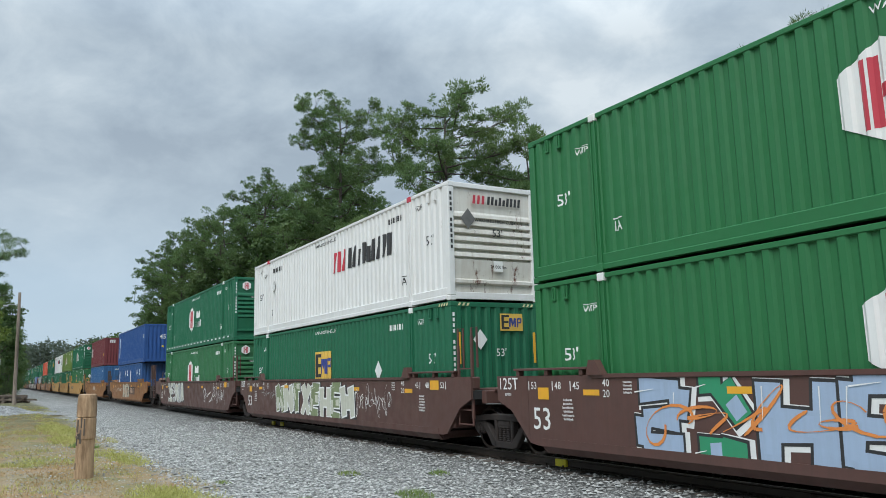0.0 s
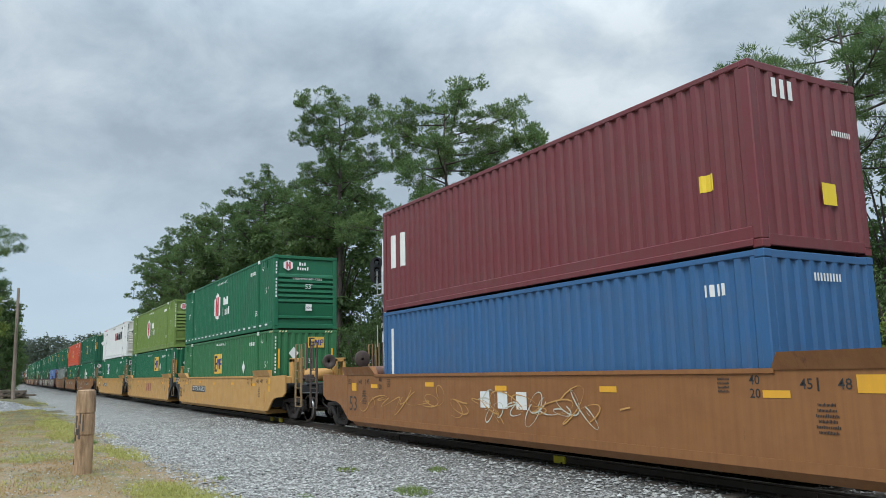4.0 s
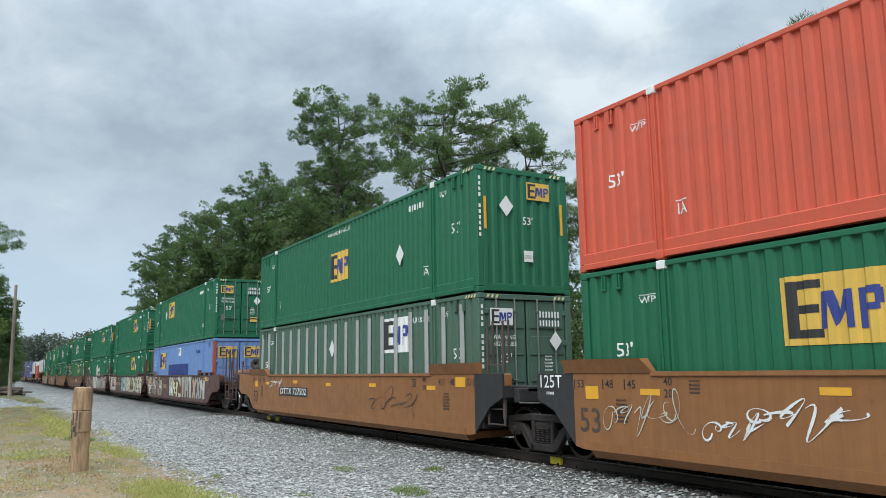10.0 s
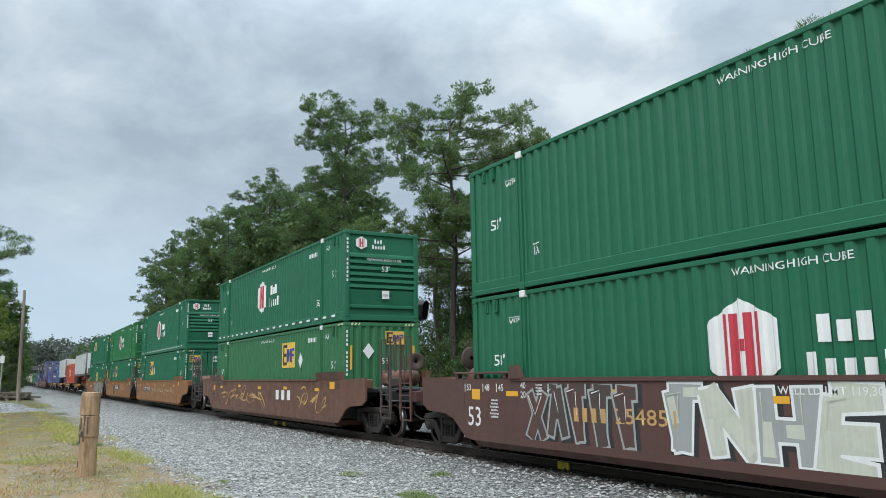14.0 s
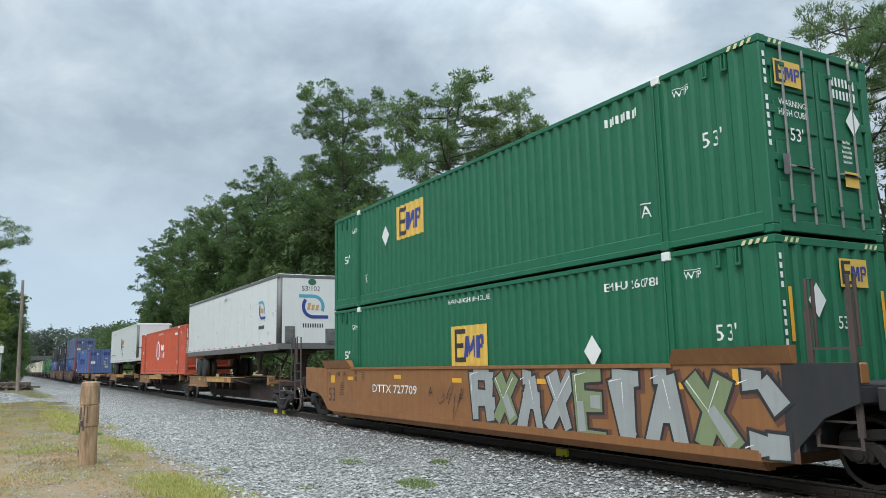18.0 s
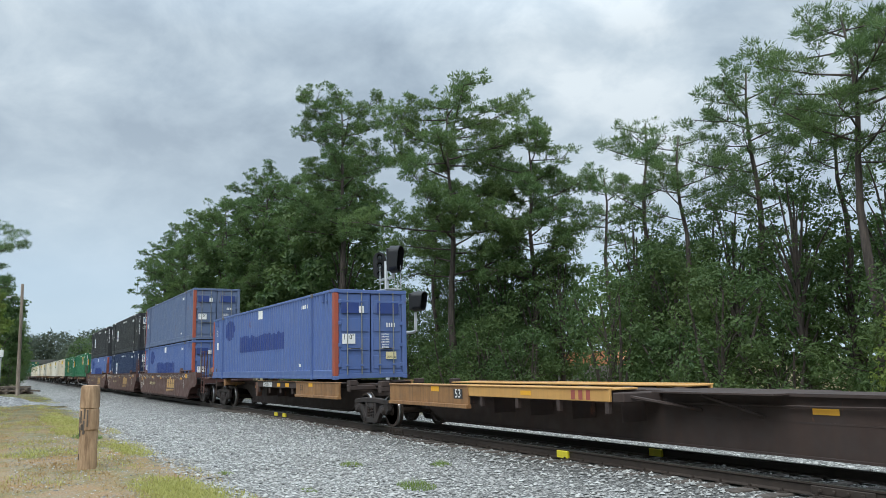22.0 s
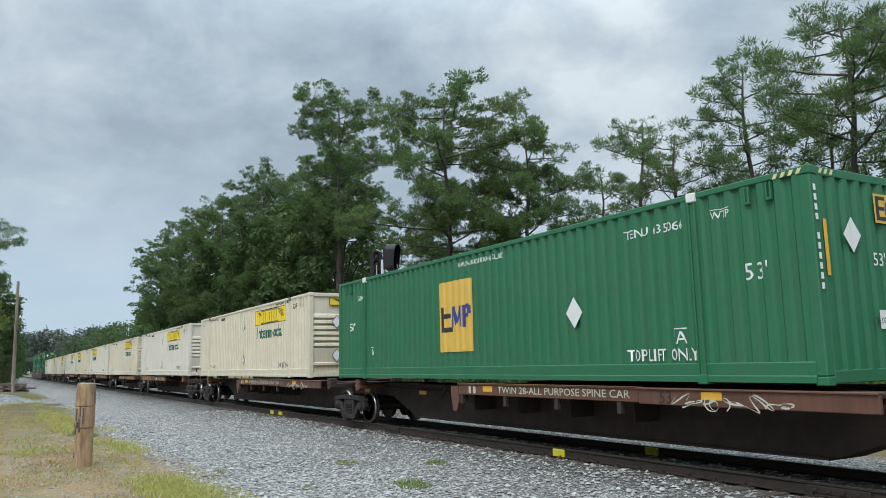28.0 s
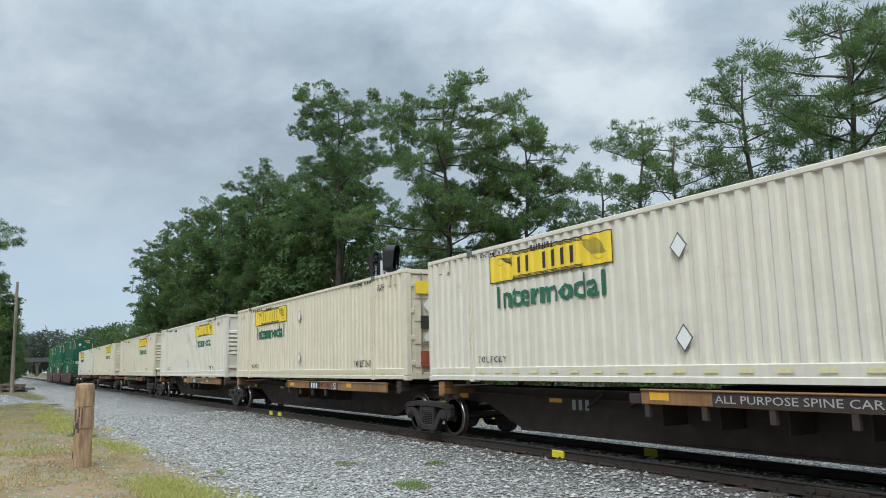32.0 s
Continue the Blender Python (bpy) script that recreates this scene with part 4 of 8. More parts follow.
def well_car(colour, label, ends, style="tan", marks=(), end_paint="end_black", ink="letter_black"):
    """One well unit for a 53-foot box; ends: (front, rear), 'j' a shared joint or 'c' a coupler end."""
    root = thing("well_car", label, "rail car", "well cars of the train")
    h = 8.25
    for s in (-1, 1):
        turn = pose(0, s * WY, 0, 0, 0, 0 if s < 0 else 180)
        def side():
            bm = bmesh.new()
            prism(bm, [(-8.15, 1.60), (-8.15, 0.34), (-7.9, 0.30), (7.9, 0.30), (8.15, 0.34), (8.15, 1.60)], 0.0, 0.05)
            bmesh.ops.recalc_face_normals(bm, faces=bm.faces)
            return bm
        link("side_sill", shared("side_sill", side), colour, root, turn)
        for e, kind in ((1, ends[0]), (-1, ends[1])):
            def plate(kind=kind):
                o = [(8.152, 1.60), (9.2, 1.60), (9.2, 1.12), (8.72, 0.92), (8.152, 0.36)] if kind == "j" else [(8.152, 1.60), (10.1, 1.64), (10.1, 1.0), (9.83, 0.86), (9.0, 0.82), (8.66, 0.72), (8.152, 0.36)]
                bm = prism(bmesh.new(), o, -0.004, 0.05)
                bmesh.ops.recalc_face_normals(bm, faces=bm.faces)
                return bm
            link("end_plate", shared(("end_plate", kind), plate), "end_black" if kind == "j" and style != "brown" else colour, root, pose(0, s * WY, 0) @ Matrix.Diagonal((e, -s, 1, 1)))
        def chord():
            bm = bmesh.new()
            # the leaning bottom chord and the flanged top chord
            for x0, x1, prof in ((-h + 0.5, h - 0.5, ((-0.012, 0.44), (-0.012, 0.30), (0.10, 0.17), (0.26, 0.17), (0.26, 0.30), (0.05, 0.44))),
                                 (-h + 2.0, h - 2.0, ((-0.03, 1.62), (-0.03, 1.555), (0.0, 1.54), (0.13, 1.54), (0.13, 1.62)))):
                a = [[bm.verts.new((x, y, z)) for y, z in prof] for x in (x0, x1)]
                n = len(prof)
                for i in range(n):
                    bm.faces.new((a[0][i], a[1][i], a[1][(i + 1) % n], a[0][(i + 1) % n]))
                bm.faces.new(a[0])
                bm.faces.new(a[1][::-1])
            return bm
        link("side_chord", shared("side_chord", chord), colour, root, turn)
        for e in (-1, 1):
            def guard():
                bm = bmesh.new()
                # raised flared guard near the end of the well
                o = [(0.0, 1.60), (0.18, 1.83), (2.15, 1.84), (2.15, 1.60)]
                f = [bm.verts.new((x, -0.02 - (0.10 if z > 1.7 else 0), z)) for x, z in o]
                b = [bm.verts.new((x, 0.07, z)) for x, z in o]
                bm.faces.new(f)
                bm.faces.new(b[::-1])
                for i in range(4):
                    bm.faces.new((f[i], b[i], b[(i + 1) % 4], f[(i + 1) % 4]))
                return bm
            m = turn @ (pose(h - 2.05, 0, 0) if e * -s > 0 else Matrix.Diagonal((-1, 1, 1, 1)) @ pose(h - 2.05, 0, 0))
            if style in ("yellow", "tan"):
                link("end_guard", shared("end_guard", guard), colour, root, m)
            else:
                def ledge():
                    bm = boxes([(0.15, 2.35, -0.05, 0.16, 1.70, 1.745), (0.3, 0.4, -0.02, 0.1, 1.60, 1.70), (1.3, 1.4, -0.02, 0.1, 1.60, 1.70), (2.2, 2.3, -0.02, 0.1, 1.60, 1.70)], 0.008)
                    return merge(bm, prism(bmesh.new(), [(-0.25, 1.60), (-0.08, 1.86), (0.08, 1.86), (0.16, 1.60)], -0.06, 0.08))
                link("end_ledge", shared("end_ledge", ledge), colour, root, m)
            if s < 0 and style == "yellow":
                link("stiffener", shared("stiffener", lambda: boxes([(-0.035, 0.035, -0.035, 0.0, 0.62, 1.05)], 0.02)), colour, root, turn @ pose(e * (h - 0.62), 0, 0))
    link("well_floor", shared("well_floor", lambda: boxes([(x - 0.16, x + 0.16, -WY + 0.1, WY - 0.1, 0.20, 0.36) for x in np.linspace(-7.6, 7.6, 9)] + [(-7.7, 7.7, -0.25, 0.25, 0.22, 0.34)], 0.01)), colour, root)
    for e, kind in ((1, ends[0]), (-1, ends[1])):
        m = pose(0, 0, 0) if e > 0 else pose(0, 0, 0, 0, 0, 180)
        link("bulkhead", shared("bulkhead", lambda: boxes([(h - 0.02, h + 0.12, -WY + 0.06, WY - 0.06, 0.46, 1.30)], 0.02)), end_paint if style != "brown" else colour, root, m)
        reach = 1.45 if kind == "j" else 3.1
        link("end_platform", shared(("end_platform", kind), lambda: boxes([(h + 0.1, h + reach - 0.25, -1.05, 1.05, 1.22, 1.34), (h + 0.1, h + reach, -0.36, 0.36, 0.86, 1.22),
             (h + reach - 0.42, h + reach - 0.25, -1.28, 1.28, 1.02, 1.30)], 0.015)), end_paint if style != "brown" else colour, root, m)
        link("end_web", shared(("end_web"), lambda: prism(bmesh.new(), [(h + 0.1, 1.30), (h + 0.1, 0.95), (h + 0.95, 1.12), (h + 0.95, 1.30)], -WY + 0.06, WY - 0.06)), "end_black", root, m)
        link("side_beam", shared(("side_beam", kind), lambda: boxes([(h + 0.1, h + (0.95 if kind == "j" else 1.85), -WY + 0.05, -WY + 0.25, 1.34, 1.60), (h + 0.1, h + (0.95 if kind == "j" else 1.85), WY - 0.25, WY - 0.05, 1.34, 1.60)], 0.02)), colour, root, m)
        if kind == "c":
            link("coupler", shared("coupler", lambda: boxes([(h + 2.9, h + 3.6, -0.10, 0.10, 0.80, 0.98), (h + 3.42, h + 3.80, -0.17, 0.17, 0.74, 1.04)], 0.03)), "bogie_black", root, m)
            link("air_tank", shared("air_tank", lambda: lathe(bmesh.new(), [(-0.6, 0.05), (-0.58, 0.18), (-0.5, 0.24), (0.5, 0.24), (0.58, 0.18), (0.6, 0.05)], 16), smooth=True),
                 "car_rust" if style != "yellow" else "car_yellow", root, m @ pose(h + 1.05, 0.0, 1.62))
            link("brake_valve", shared("brake_valve", lambda: boxes([(-0.12, 0.12, -0.16, 0.16, -0.14, 0.14), (-0.05, 0.05, -0.26, 0.26, -0.05, 0.05), (-0.08, 0.08, -0.05, 0.05, -0.3, 0.1)], 0.03)), "bogie_brown", root, m @ pose(h + 1.7, -0.55 * e, 1.5))
            link("hose", shared("hose", lambda: tube(bmesh.new(), [(h + 2.55, -0.35, 0.95), (h + 2.8, -0.42, 0.62), (h + 3.2, -0.4, 0.50), (h + 3.6, -0.36, 0.58)], 0.025, 6)), "rubber", root, m)
            for y in (-1.12, -0.62):
                link("grab_post", shared("grab_post", lambda: tube(bmesh.new(), [(0, 0, 0.55), (0, 0, 2.17), (0.05, 0, 2.24), (0.14, 0, 2.22), (0.16, 0, 1.95)], 0.022, 6)), "dirty_yellow" if style == "yellow" else "bogie_brown" if style == "tan" else colour, root, m @ pose(h + 2.55, y, 0))
            link("brake_wheel", shared("brake_wheel", lambda: lathe(bmesh.new(), [(0, 0.24), (0.02, 0.27), (0.05, 0.27), (0.06, 0.23), (0.03, 0.06), (0.0, 0.05)], 20, "x"), smooth=True), "bogie_brown", root, m @ pose(h + 1.5, 0.3, 2.1))
        for y in (-1.40, 1.40):
            side = -1 if y < 0 else 1
            lad = link("ladder", shared("ladder", lambda: merge(tube(tube(bmesh.new(), [(-0.29, 0, 0.55), (-0.29, 0, 2.30), (-0.29, 0.0, 2.68), (-0.29, 0.14, 2.70), (-0.29, 0.14, 1.8)], 0.026, 6), [(0.29, 0, 0.55), (0.29, 0, 2.68), (0.29, 0.14, 2.70), (0.29, 0.14, 1.8)], 0.026, 6),
                       boxes([(-0.29, 0.29, -0.014, 0.014, z - 0.014, z + 0.014) for z in (0.57, 0.88, 1.19, 1.50, 1.78)] + [(-0.33, -0.25, -0.02, 0.02, 0.7, 2.3), (0.25, 0.33, -0.02, 0.02, 0.7, 2.5)]))), "dirty_yellow" if style == "yellow" else "bogie_brown" if style == "tan" else colour, root, pose(0, 0, 0) @ m @ pose(h + (0.58 if kind == "j" else 2.97), y, 0)) if (e > 0 or kind == "c") else None
        link("uncoupling_rod", shared(("rod", kind), lambda: tube(bmesh.new(), [(h + reach - 0.2, -1.3, 1.02), (h + reach - 0.2, -0.2, 0.98), (h + reach, -0.15, 0.95)], 0.016, 5)), "lock_steel", root, m)
    if style == "yellow":
        for e in (1, -1):
            for y in (-1.05, 0.65):
                link("guide_post", shared("guide_post", lambda: boxes([(-0.16, 0.16, 0, 0.10, 1.34, 2.22), (-0.16, 0.16, 0.32, 0.42, 1.34, 2.22), (-0.16, 0.16, 0, 0.42, 2.10, 2.24)], 0.012)), colour, root, pose(e * (h + (0.85 if e < 0 else 1.12)), y, 0))
    # plates and stencils on both visible ends
    def sideb(kind, x, z, size, mat, wide=1.0, rank=0, y=WY):
        decal(root, "side", kind, x, z, size, mat, y, 0, False, wide, "lettering" if kind != "panel" else "plate", rank)
    if style in ("yellow", "tan"):
        if style == "yellow":
            sideb("panel", 8.28, 1.42, 0.22, "reflect_yellow", rank=8)
            sideb("panel", 8.28, 1.14, 0.22, "reflect_yellow", rank=8)
            sideb("panel", -8.33, 1.40, 0.32, "reflect_yellow", rank=8)
            if ends[1] == "j":
                sideb("panel", -8.48, 1.48, 0.2, "end_black", 1.1, rank=9)
            else:
                sideb("panel", -7.88, 1.18, 0.2, "letter_white", 1.6, 8)
    if style != "yellow":
        sideb("panel", 7.58, 1.42, 0.22, "reflect_yellow", 1.9, 3)
        sideb("panel", -7.66, 1.27, 0.22, "reflect_yellow", 1.5, 3)
    if ends[1] == "j":
        sideb("125 T" if style == "yellow" else "125T", -8.80, 1.44, 0.24, "letter_white", 1.0, 12)
        sideb("bars:8", -8.80, 1.24, 0.05, "letter_white", 0.9, 12)
    big = {"yellow": "letter_black", "tan": "bogie_brown", "brown": "letter_white"}[style]
    sideb("53", -h + 0.52, 0.78, 0.52 if style == "yellow" else 0.42, big, 1.0, 3)
    small = "letter_black" if style != "brown" else "letter_white"
    for e in (1, -1):
        for x, w in ((7.95, "53"), (7.22, "48"), (6.70, "45")):
            sideb(w, e * x, 1.41, 0.14, small, 1.0, 2)
            sideb("panel", e * x + (0.16 if e > 0 else -0.16), 1.41, 0.17, small, 0.16, 2)
        sideb("40", e * 5.92, 1.46, 0.13, small, 1.0, 2)
        sideb("20", e * 5.92, 1.28, 0.13, small, 1.0, 2)
        sideb("block:4:11", e * 5.4, 1.48, 0.034, small, 1.0, 2)
        sideb("block:6:14", e * 6.95, 1.16, 0.04, small, 1.0, 2)
    for x, z in ((-0.2, 1.30), (3.0, 1.31), (6.25, 1.28), (-6.3, 1.30), (-3.2, 1.36)):
        sideb("panel", x, z, 0.10, "reflect_yellow", 4.2, 2)
    for k, m in enumerate(marks):
        decal(root, "side", m[0], m[1], m[2], m[3], m[4], WY, 0, False, m[5] if len(m) > 5 else 1.0, "lettering", 4 + k)
    return root


# ---- spine cars and highway trailers ----
DECK = 1.30


def spine_car(label, ends, style="yellow", half=9.3, title=None, flip=False, thin=4.65):
    """One unit of a spine car: a deep fish-bellied sill with arms that hold a box, and wheel platforms towards one end."""
    root = thing("spine_car", label, "rail car", "spine cars of the train")
    beam, slim = {"yellow": ("spine_yellow", "car_yellow"), "dark": ("spine_yellow", "spine_dark"), "rust": ("car_rust", "car_rust"), "tan": ("spine_yellow", "spine_yellow")}[style]
    def sill():
        bm = bmesh.new()
        prism(bm, [(-half, 1.12), (-half, 0.84), (-half + 1.55, 0.78), (-half + 2.95, 0.27), (half - 2.95, 0.27), (half - 1.55, 0.78), (half, 0.84), (half, 1.12)], -0.37, 0.37)
        bmesh.ops.recalc_face_normals(bm, faces=bm.faces)
        return bm
    link("centre_sill", shared(("centre_sill", half), sill), "spine_dark", root)
    link("sill_flange", shared(("sill_flange", half), lambda: boxes([(-half, half, -0.46, 0.46, 1.12, 1.165), (-half + 3.0, half - 3.0, -0.44, 0.44, 0.25, 0.285), (-half + 1.9, half - 1.9, -0.374, 0.374, 0.735, 0.76)])), "spine_dark", root)
    turn = pose(0, 0, 0, 0, 0, 180) if flip else pose(0, 0, 0)
    x0, x1, x2 = -half + 1.7, -half + 5.7, -half + 5.7 + thin
    for s in (-1, 1):
        # the run-on platform for trailer wheels: a deep stretch by the joint, then a shallow one
        side = turn @ Matrix.Diagonal((1, s, 1, 1))
        plat = link("wheel_platform", shared(("wheel_platform", half, thin), lambda: boxes([(x0, x1 - 0.01, 0.62, 1.24, 1.185, 1.22), (x1 + 0.01, x2, 0.62, 1.24, 1.185, 1.22)], 0.008)), slim if style == "yellow" else "spine_dark", root, side)
        link("platform_beam", shared(("deep_beam", half, style in ("rust", "tan")), lambda: boxes([(x0, x1, 1.24, 1.31, 0.78, 1.225), (x0, x1, 1.20, 1.34, 1.20, 1.235), (x0, x1, 1.22, 1.36, 0.71, 0.80)] if style not in ("rust", "tan") else [(x0, x1, 1.24, 1.31, 0.97, 1.225), (x0, x1, 1.20, 1.34, 1.20, 1.235)], 0.010)), beam, plat)
        link("platform_beam", shared(("slim_beam", half, thin), lambda: boxes([(x1 + 0.01, x2, 1.24, 1.30, 0.99, 1.225), (x1 + 0.01, x2, 1.20, 1.33, 1.205, 1.235)], 0.010)), slim, plat)
        if style in ("dark", "rust"):
            link("beam_cap", shared(("beam_cap", half, thin), lambda: boxes([(x1 + 0.02, x2 - 0.02, 1.19, 1.335, 1.236, 1.246)])), "spine_yellow", plat)
        n = 4
        for k in range(n):
            x = x1 + 0.5 + k * (thin - 0.6) / (n - 1)
            link("bracket", shared("bracket", lambda: boxes([(-0.04, 0.04, 0.36, 1.25, 1.02, 1.18), (-0.05, 0.05, 1.2, 1.29, 0.78, 1.0), (-0.012, 0.012, 0.37, 0.95, 0.62, 1.05)], 0.01)), "spine_dark", plat, pose(x, 0, 0))
        # the arm that ends the platform, with its hanging knee
        arm = link("cross_arm", shared("cross_arm", lambda: boxes([(-0.14, 0.14, 0.30, 1.27, 0.98, 1.15)], 0.02)), "spine_dark", root, side @ pose(x2 + 0.18, 0, 0))
        if style in ("dark", "rust"):
            link("knee_brace", shared("knee_brace", lambda: prism(bmesh.new(), [(-0.16, 1.17), (0.16, 1.17), (0.16, 0.98), (0.08, 0.62), (-0.08, 0.62), (-0.20, 0.86)], 1.12, 1.30)), "car_rust", arm)
        wing = link("wing_plate", shared("wing_plate", lambda: prism(bmesh.new(), [(0, 1.14), (2.4, 1.14), (2.4, 1.165), (0, 1.165)], 0.46, 0.80)), "spine_dark", root, side @ pose(x2 + 0.5, 0, 0))
        link("strut", shared("strut", lambda: tube(tube(bmesh.new(), [(0.1, 1.1, 1.08), (1.0, 0.38, 0.86)], 0.03, 6), [(1.3, 0.75, 1.13), (2.2, 0.38, 0.80)], 0.025, 6)), "spine_dark", root, side @ pose(x2 + 0.2, 0, 0))
        # pedestals under the corners of the box
        for x in (-half + 1.0, half - 1.0):
            link("pedestal", shared("pedestal", lambda: boxes([(-0.13, 0.13, 0.36, 1.28, 1.0, 1.14), (-0.13, 0.13, 1.02, 1.28, 1.14, DECK - 0.005), (-0.09, 0.09, 1.22, 1.30, 0.95, 1.16)], 0.02)), "spine_dark" if x * (1 if flip else -1) > 0 else beam, root, Matrix.Diagonal((1, s, 1, 1)) @ pose(x, 0, 0))
    link("air_tank", shared("spine_tank", lambda: lathe(bmesh.new(), [(0.0, 0.05), (0.03, 0.2), (0.1, 0.25), (1.0, 0.25), (1.07, 0.2), (1.1, 0.05)], 16, "x"), smooth=True), "spine_dark", root, pose(0.6, 0.72, 0.82))
    link("train_pipe", shared(("train_pipe", half), lambda: tube(bmesh.new(), [(-half, -0.48, 1.05), (-5, -0.43, 0.98), (0, -0.43, 0.95), (5, -0.43, 0.98), (half, -0.48, 1.05)], 0.02, 6)), "spine_dark", root)
    for e, kind in ((1, ends[0]), (-1, ends[1])):
        m = pose(0, 0, 0) if e > 0 else pose(0, 0, 0, 0, 0, 180)
        if kind == "c":
            link("end_frame", shared(("end_frame", half), lambda: boxes([(half - 0.2, half + 0.95, -0.36, 0.36, 0.80, 1.16), (half + 0.5, half + 0.62, -1.30, 1.30, 0.92, 1.12)], 0.02)), "spine_dark", root, m)
            link("coupler", shared(("spine_coupler", half), lambda: boxes([(half + 0.9, half + 1.7, -0.10, 0.10, 0.80, 0.98), (half + 1.5, half + 1.9, -0.17, 0.17, 0.74, 1.04)], 0.03)), "bogie_black", root, m)
            for y in (-1.28, -0.85, 1.28):
                link("grab_post", shared("spine_grab", lambda: tube(bmesh.new(), [(0, 0, 0.5), (0, 0, 1.7), (0.06, 0, 1.76)], 0.03, 6)), "bogie_brown", root, m @ pose(half + 0.56, y, 0))
            link("step", shared("spine_step", lambda: boxes([(-0.02, 0.02, -0.22, 0.22, z - 0.015, z + 0.015) for z in (0.5, 0.78)])), "lock_steel", root, m @ pose(half + 0.58, -1.06, 0))
            link("hose", shared(("spine_hose", half), lambda: tube(bmesh.new(), [(half + 0.7, -0.35, 0.95), (half + 1.0, -0.42, 0.62), (half + 1.4, -0.4, 0.50), (half + 1.9, -0.36, 0.58)], 0.025, 6)), "rubber", root, m)
    put = lambda kind, x, z, size, mat, wide=1.0, y=1.30, rank=1: decal(root, "side", kind, x * (-1 if flip else 1), z, size, mat, y, 0, False, wide, "lettering" if kind != "panel" else "plate", rank)
    if style in ("yellow", "tan"):
        low = 1.03 if style == "yellow" else 1.09
        put("panel", x1 - 0.42, low, 0.22, "letter_black", 1.8, 1.312, 0)
        put("53", x1 - 0.42, low, 0.2, "letter_white", 1.0, 1.312, 4)
    else:
        put("53", x1 - 0.6, 1.08 if style == "rust" else 1.02, 0.2, "letter_black", 1.0, 1.312)
    put("panel", x1 - 1.5, 1.13, 0.12, "reflect_yellow", 3.2, 1.312, 0)
    for x in (x2 + 3.4, x2 + 7.0):
        put("panel", x, 0.93, 0.12, "reflect_yellow", 3.4, 0.374, 0)
    if style == "yellow":
        put("panel", x1 + 2.2, 1.10, 0.09, "reflect_yellow", 4, 1.301, 0)
        put("bars:3", x2 - 0.75, 1.10, 0.17, "pale_brick", 2.0)
    elif style == "dark":
        put("bars:10", x2 - 1.3, 1.11, 0.19, "letter_white", 1.0)
        for x in (x1 + 1.0, x1 + 2.0):
            put("panel", x, 1.10, 0.14, "reflect_yellow", 3.0, 1.301, 0)
    elif title and title.startswith("ALL"):
        put("panel", x1 + 1.35, 1.10, 0.20, "spine_dark", 13, 1.301, 0)
        put(title + "|2.5", x1 + 1.35, 1.10, 0.115, "spray_grey", 1.0, 1.301, 3)
        put("panel", x2 - 0.4, 1.12, 0.12, "reflect_yellow", 3.4, 1.301, 0)
        put("bars:3", x2 + 2.6, 0.84, 0.2, "spray_grey", 1.6, 0.374)
    elif title:
        put(title + "|3.9", x1 + 2.15, 1.11, 0.14, "spray_pale", 1.0, 1.301, 3)
        put("panel", x2 - 1.2, 1.13, 0.12, "reflect_yellow", 3.0, 1.301, 0)
        put("bars:2", x2 - 0.6, 1.10, 0.15, "spray_pale", 2.0, 1.301)
        scrawl(root, -(x0 + 1.2) if flip else x0 + 0.2, -(x0 + 3.2) if flip else x0 + 3.6, 0.86, 1.2, "spray_pale", 300, 9, 0.018, -1.30)
    else:
        put("panel", x2 - 0.5, 1.12, 0.12, "reflect_yellow", 3.4, 1.301, 0)
        put("panel", x2 - 2.7, 1.10, 0.2, "letter_black", 5.2, 1.301, 0)
        put("bars:3", x2 - 2.7, 1.10, 0.16, "letter_white", 2.2, 1.301, 3)
        put("LD LMT 67000", x1 + 0.6, 1.10, 0.13, "letter_black", 1.0, 1.301)
    return root


def wheel_pair(parent, x, y, s):
    def tyre():
        return lathe(bmesh.new(), [(-0.13, 0.28), (-0.14, 0.34), (-0.125, 0.47), (-0.09, 0.51), (0.09, 0.51), (0.125, 0.47), (0.14, 0.34), (0.13, 0.28)], 26)
    for k in (0, 1):
        w = link("wheel", shared("road_tyre", tyre, smooth=True), "rubber", parent, pose(x, y + s * 0.32 * k, 0.51, 0, 0, 0 if s > 0 else 180))
        if k == 0:
            link("rim", shared("road_rim", lambda: lathe(bmesh.new(), [(-0.10, 0.09), (-0.11, 0.12), (-0.03, 0.14), (-0.02, 0.24), (-0.11, 0.26), (-0.115, 0.285), (-0.05, 0.285)], 22)), "trailer_white", w, pose(0, 0, 0))


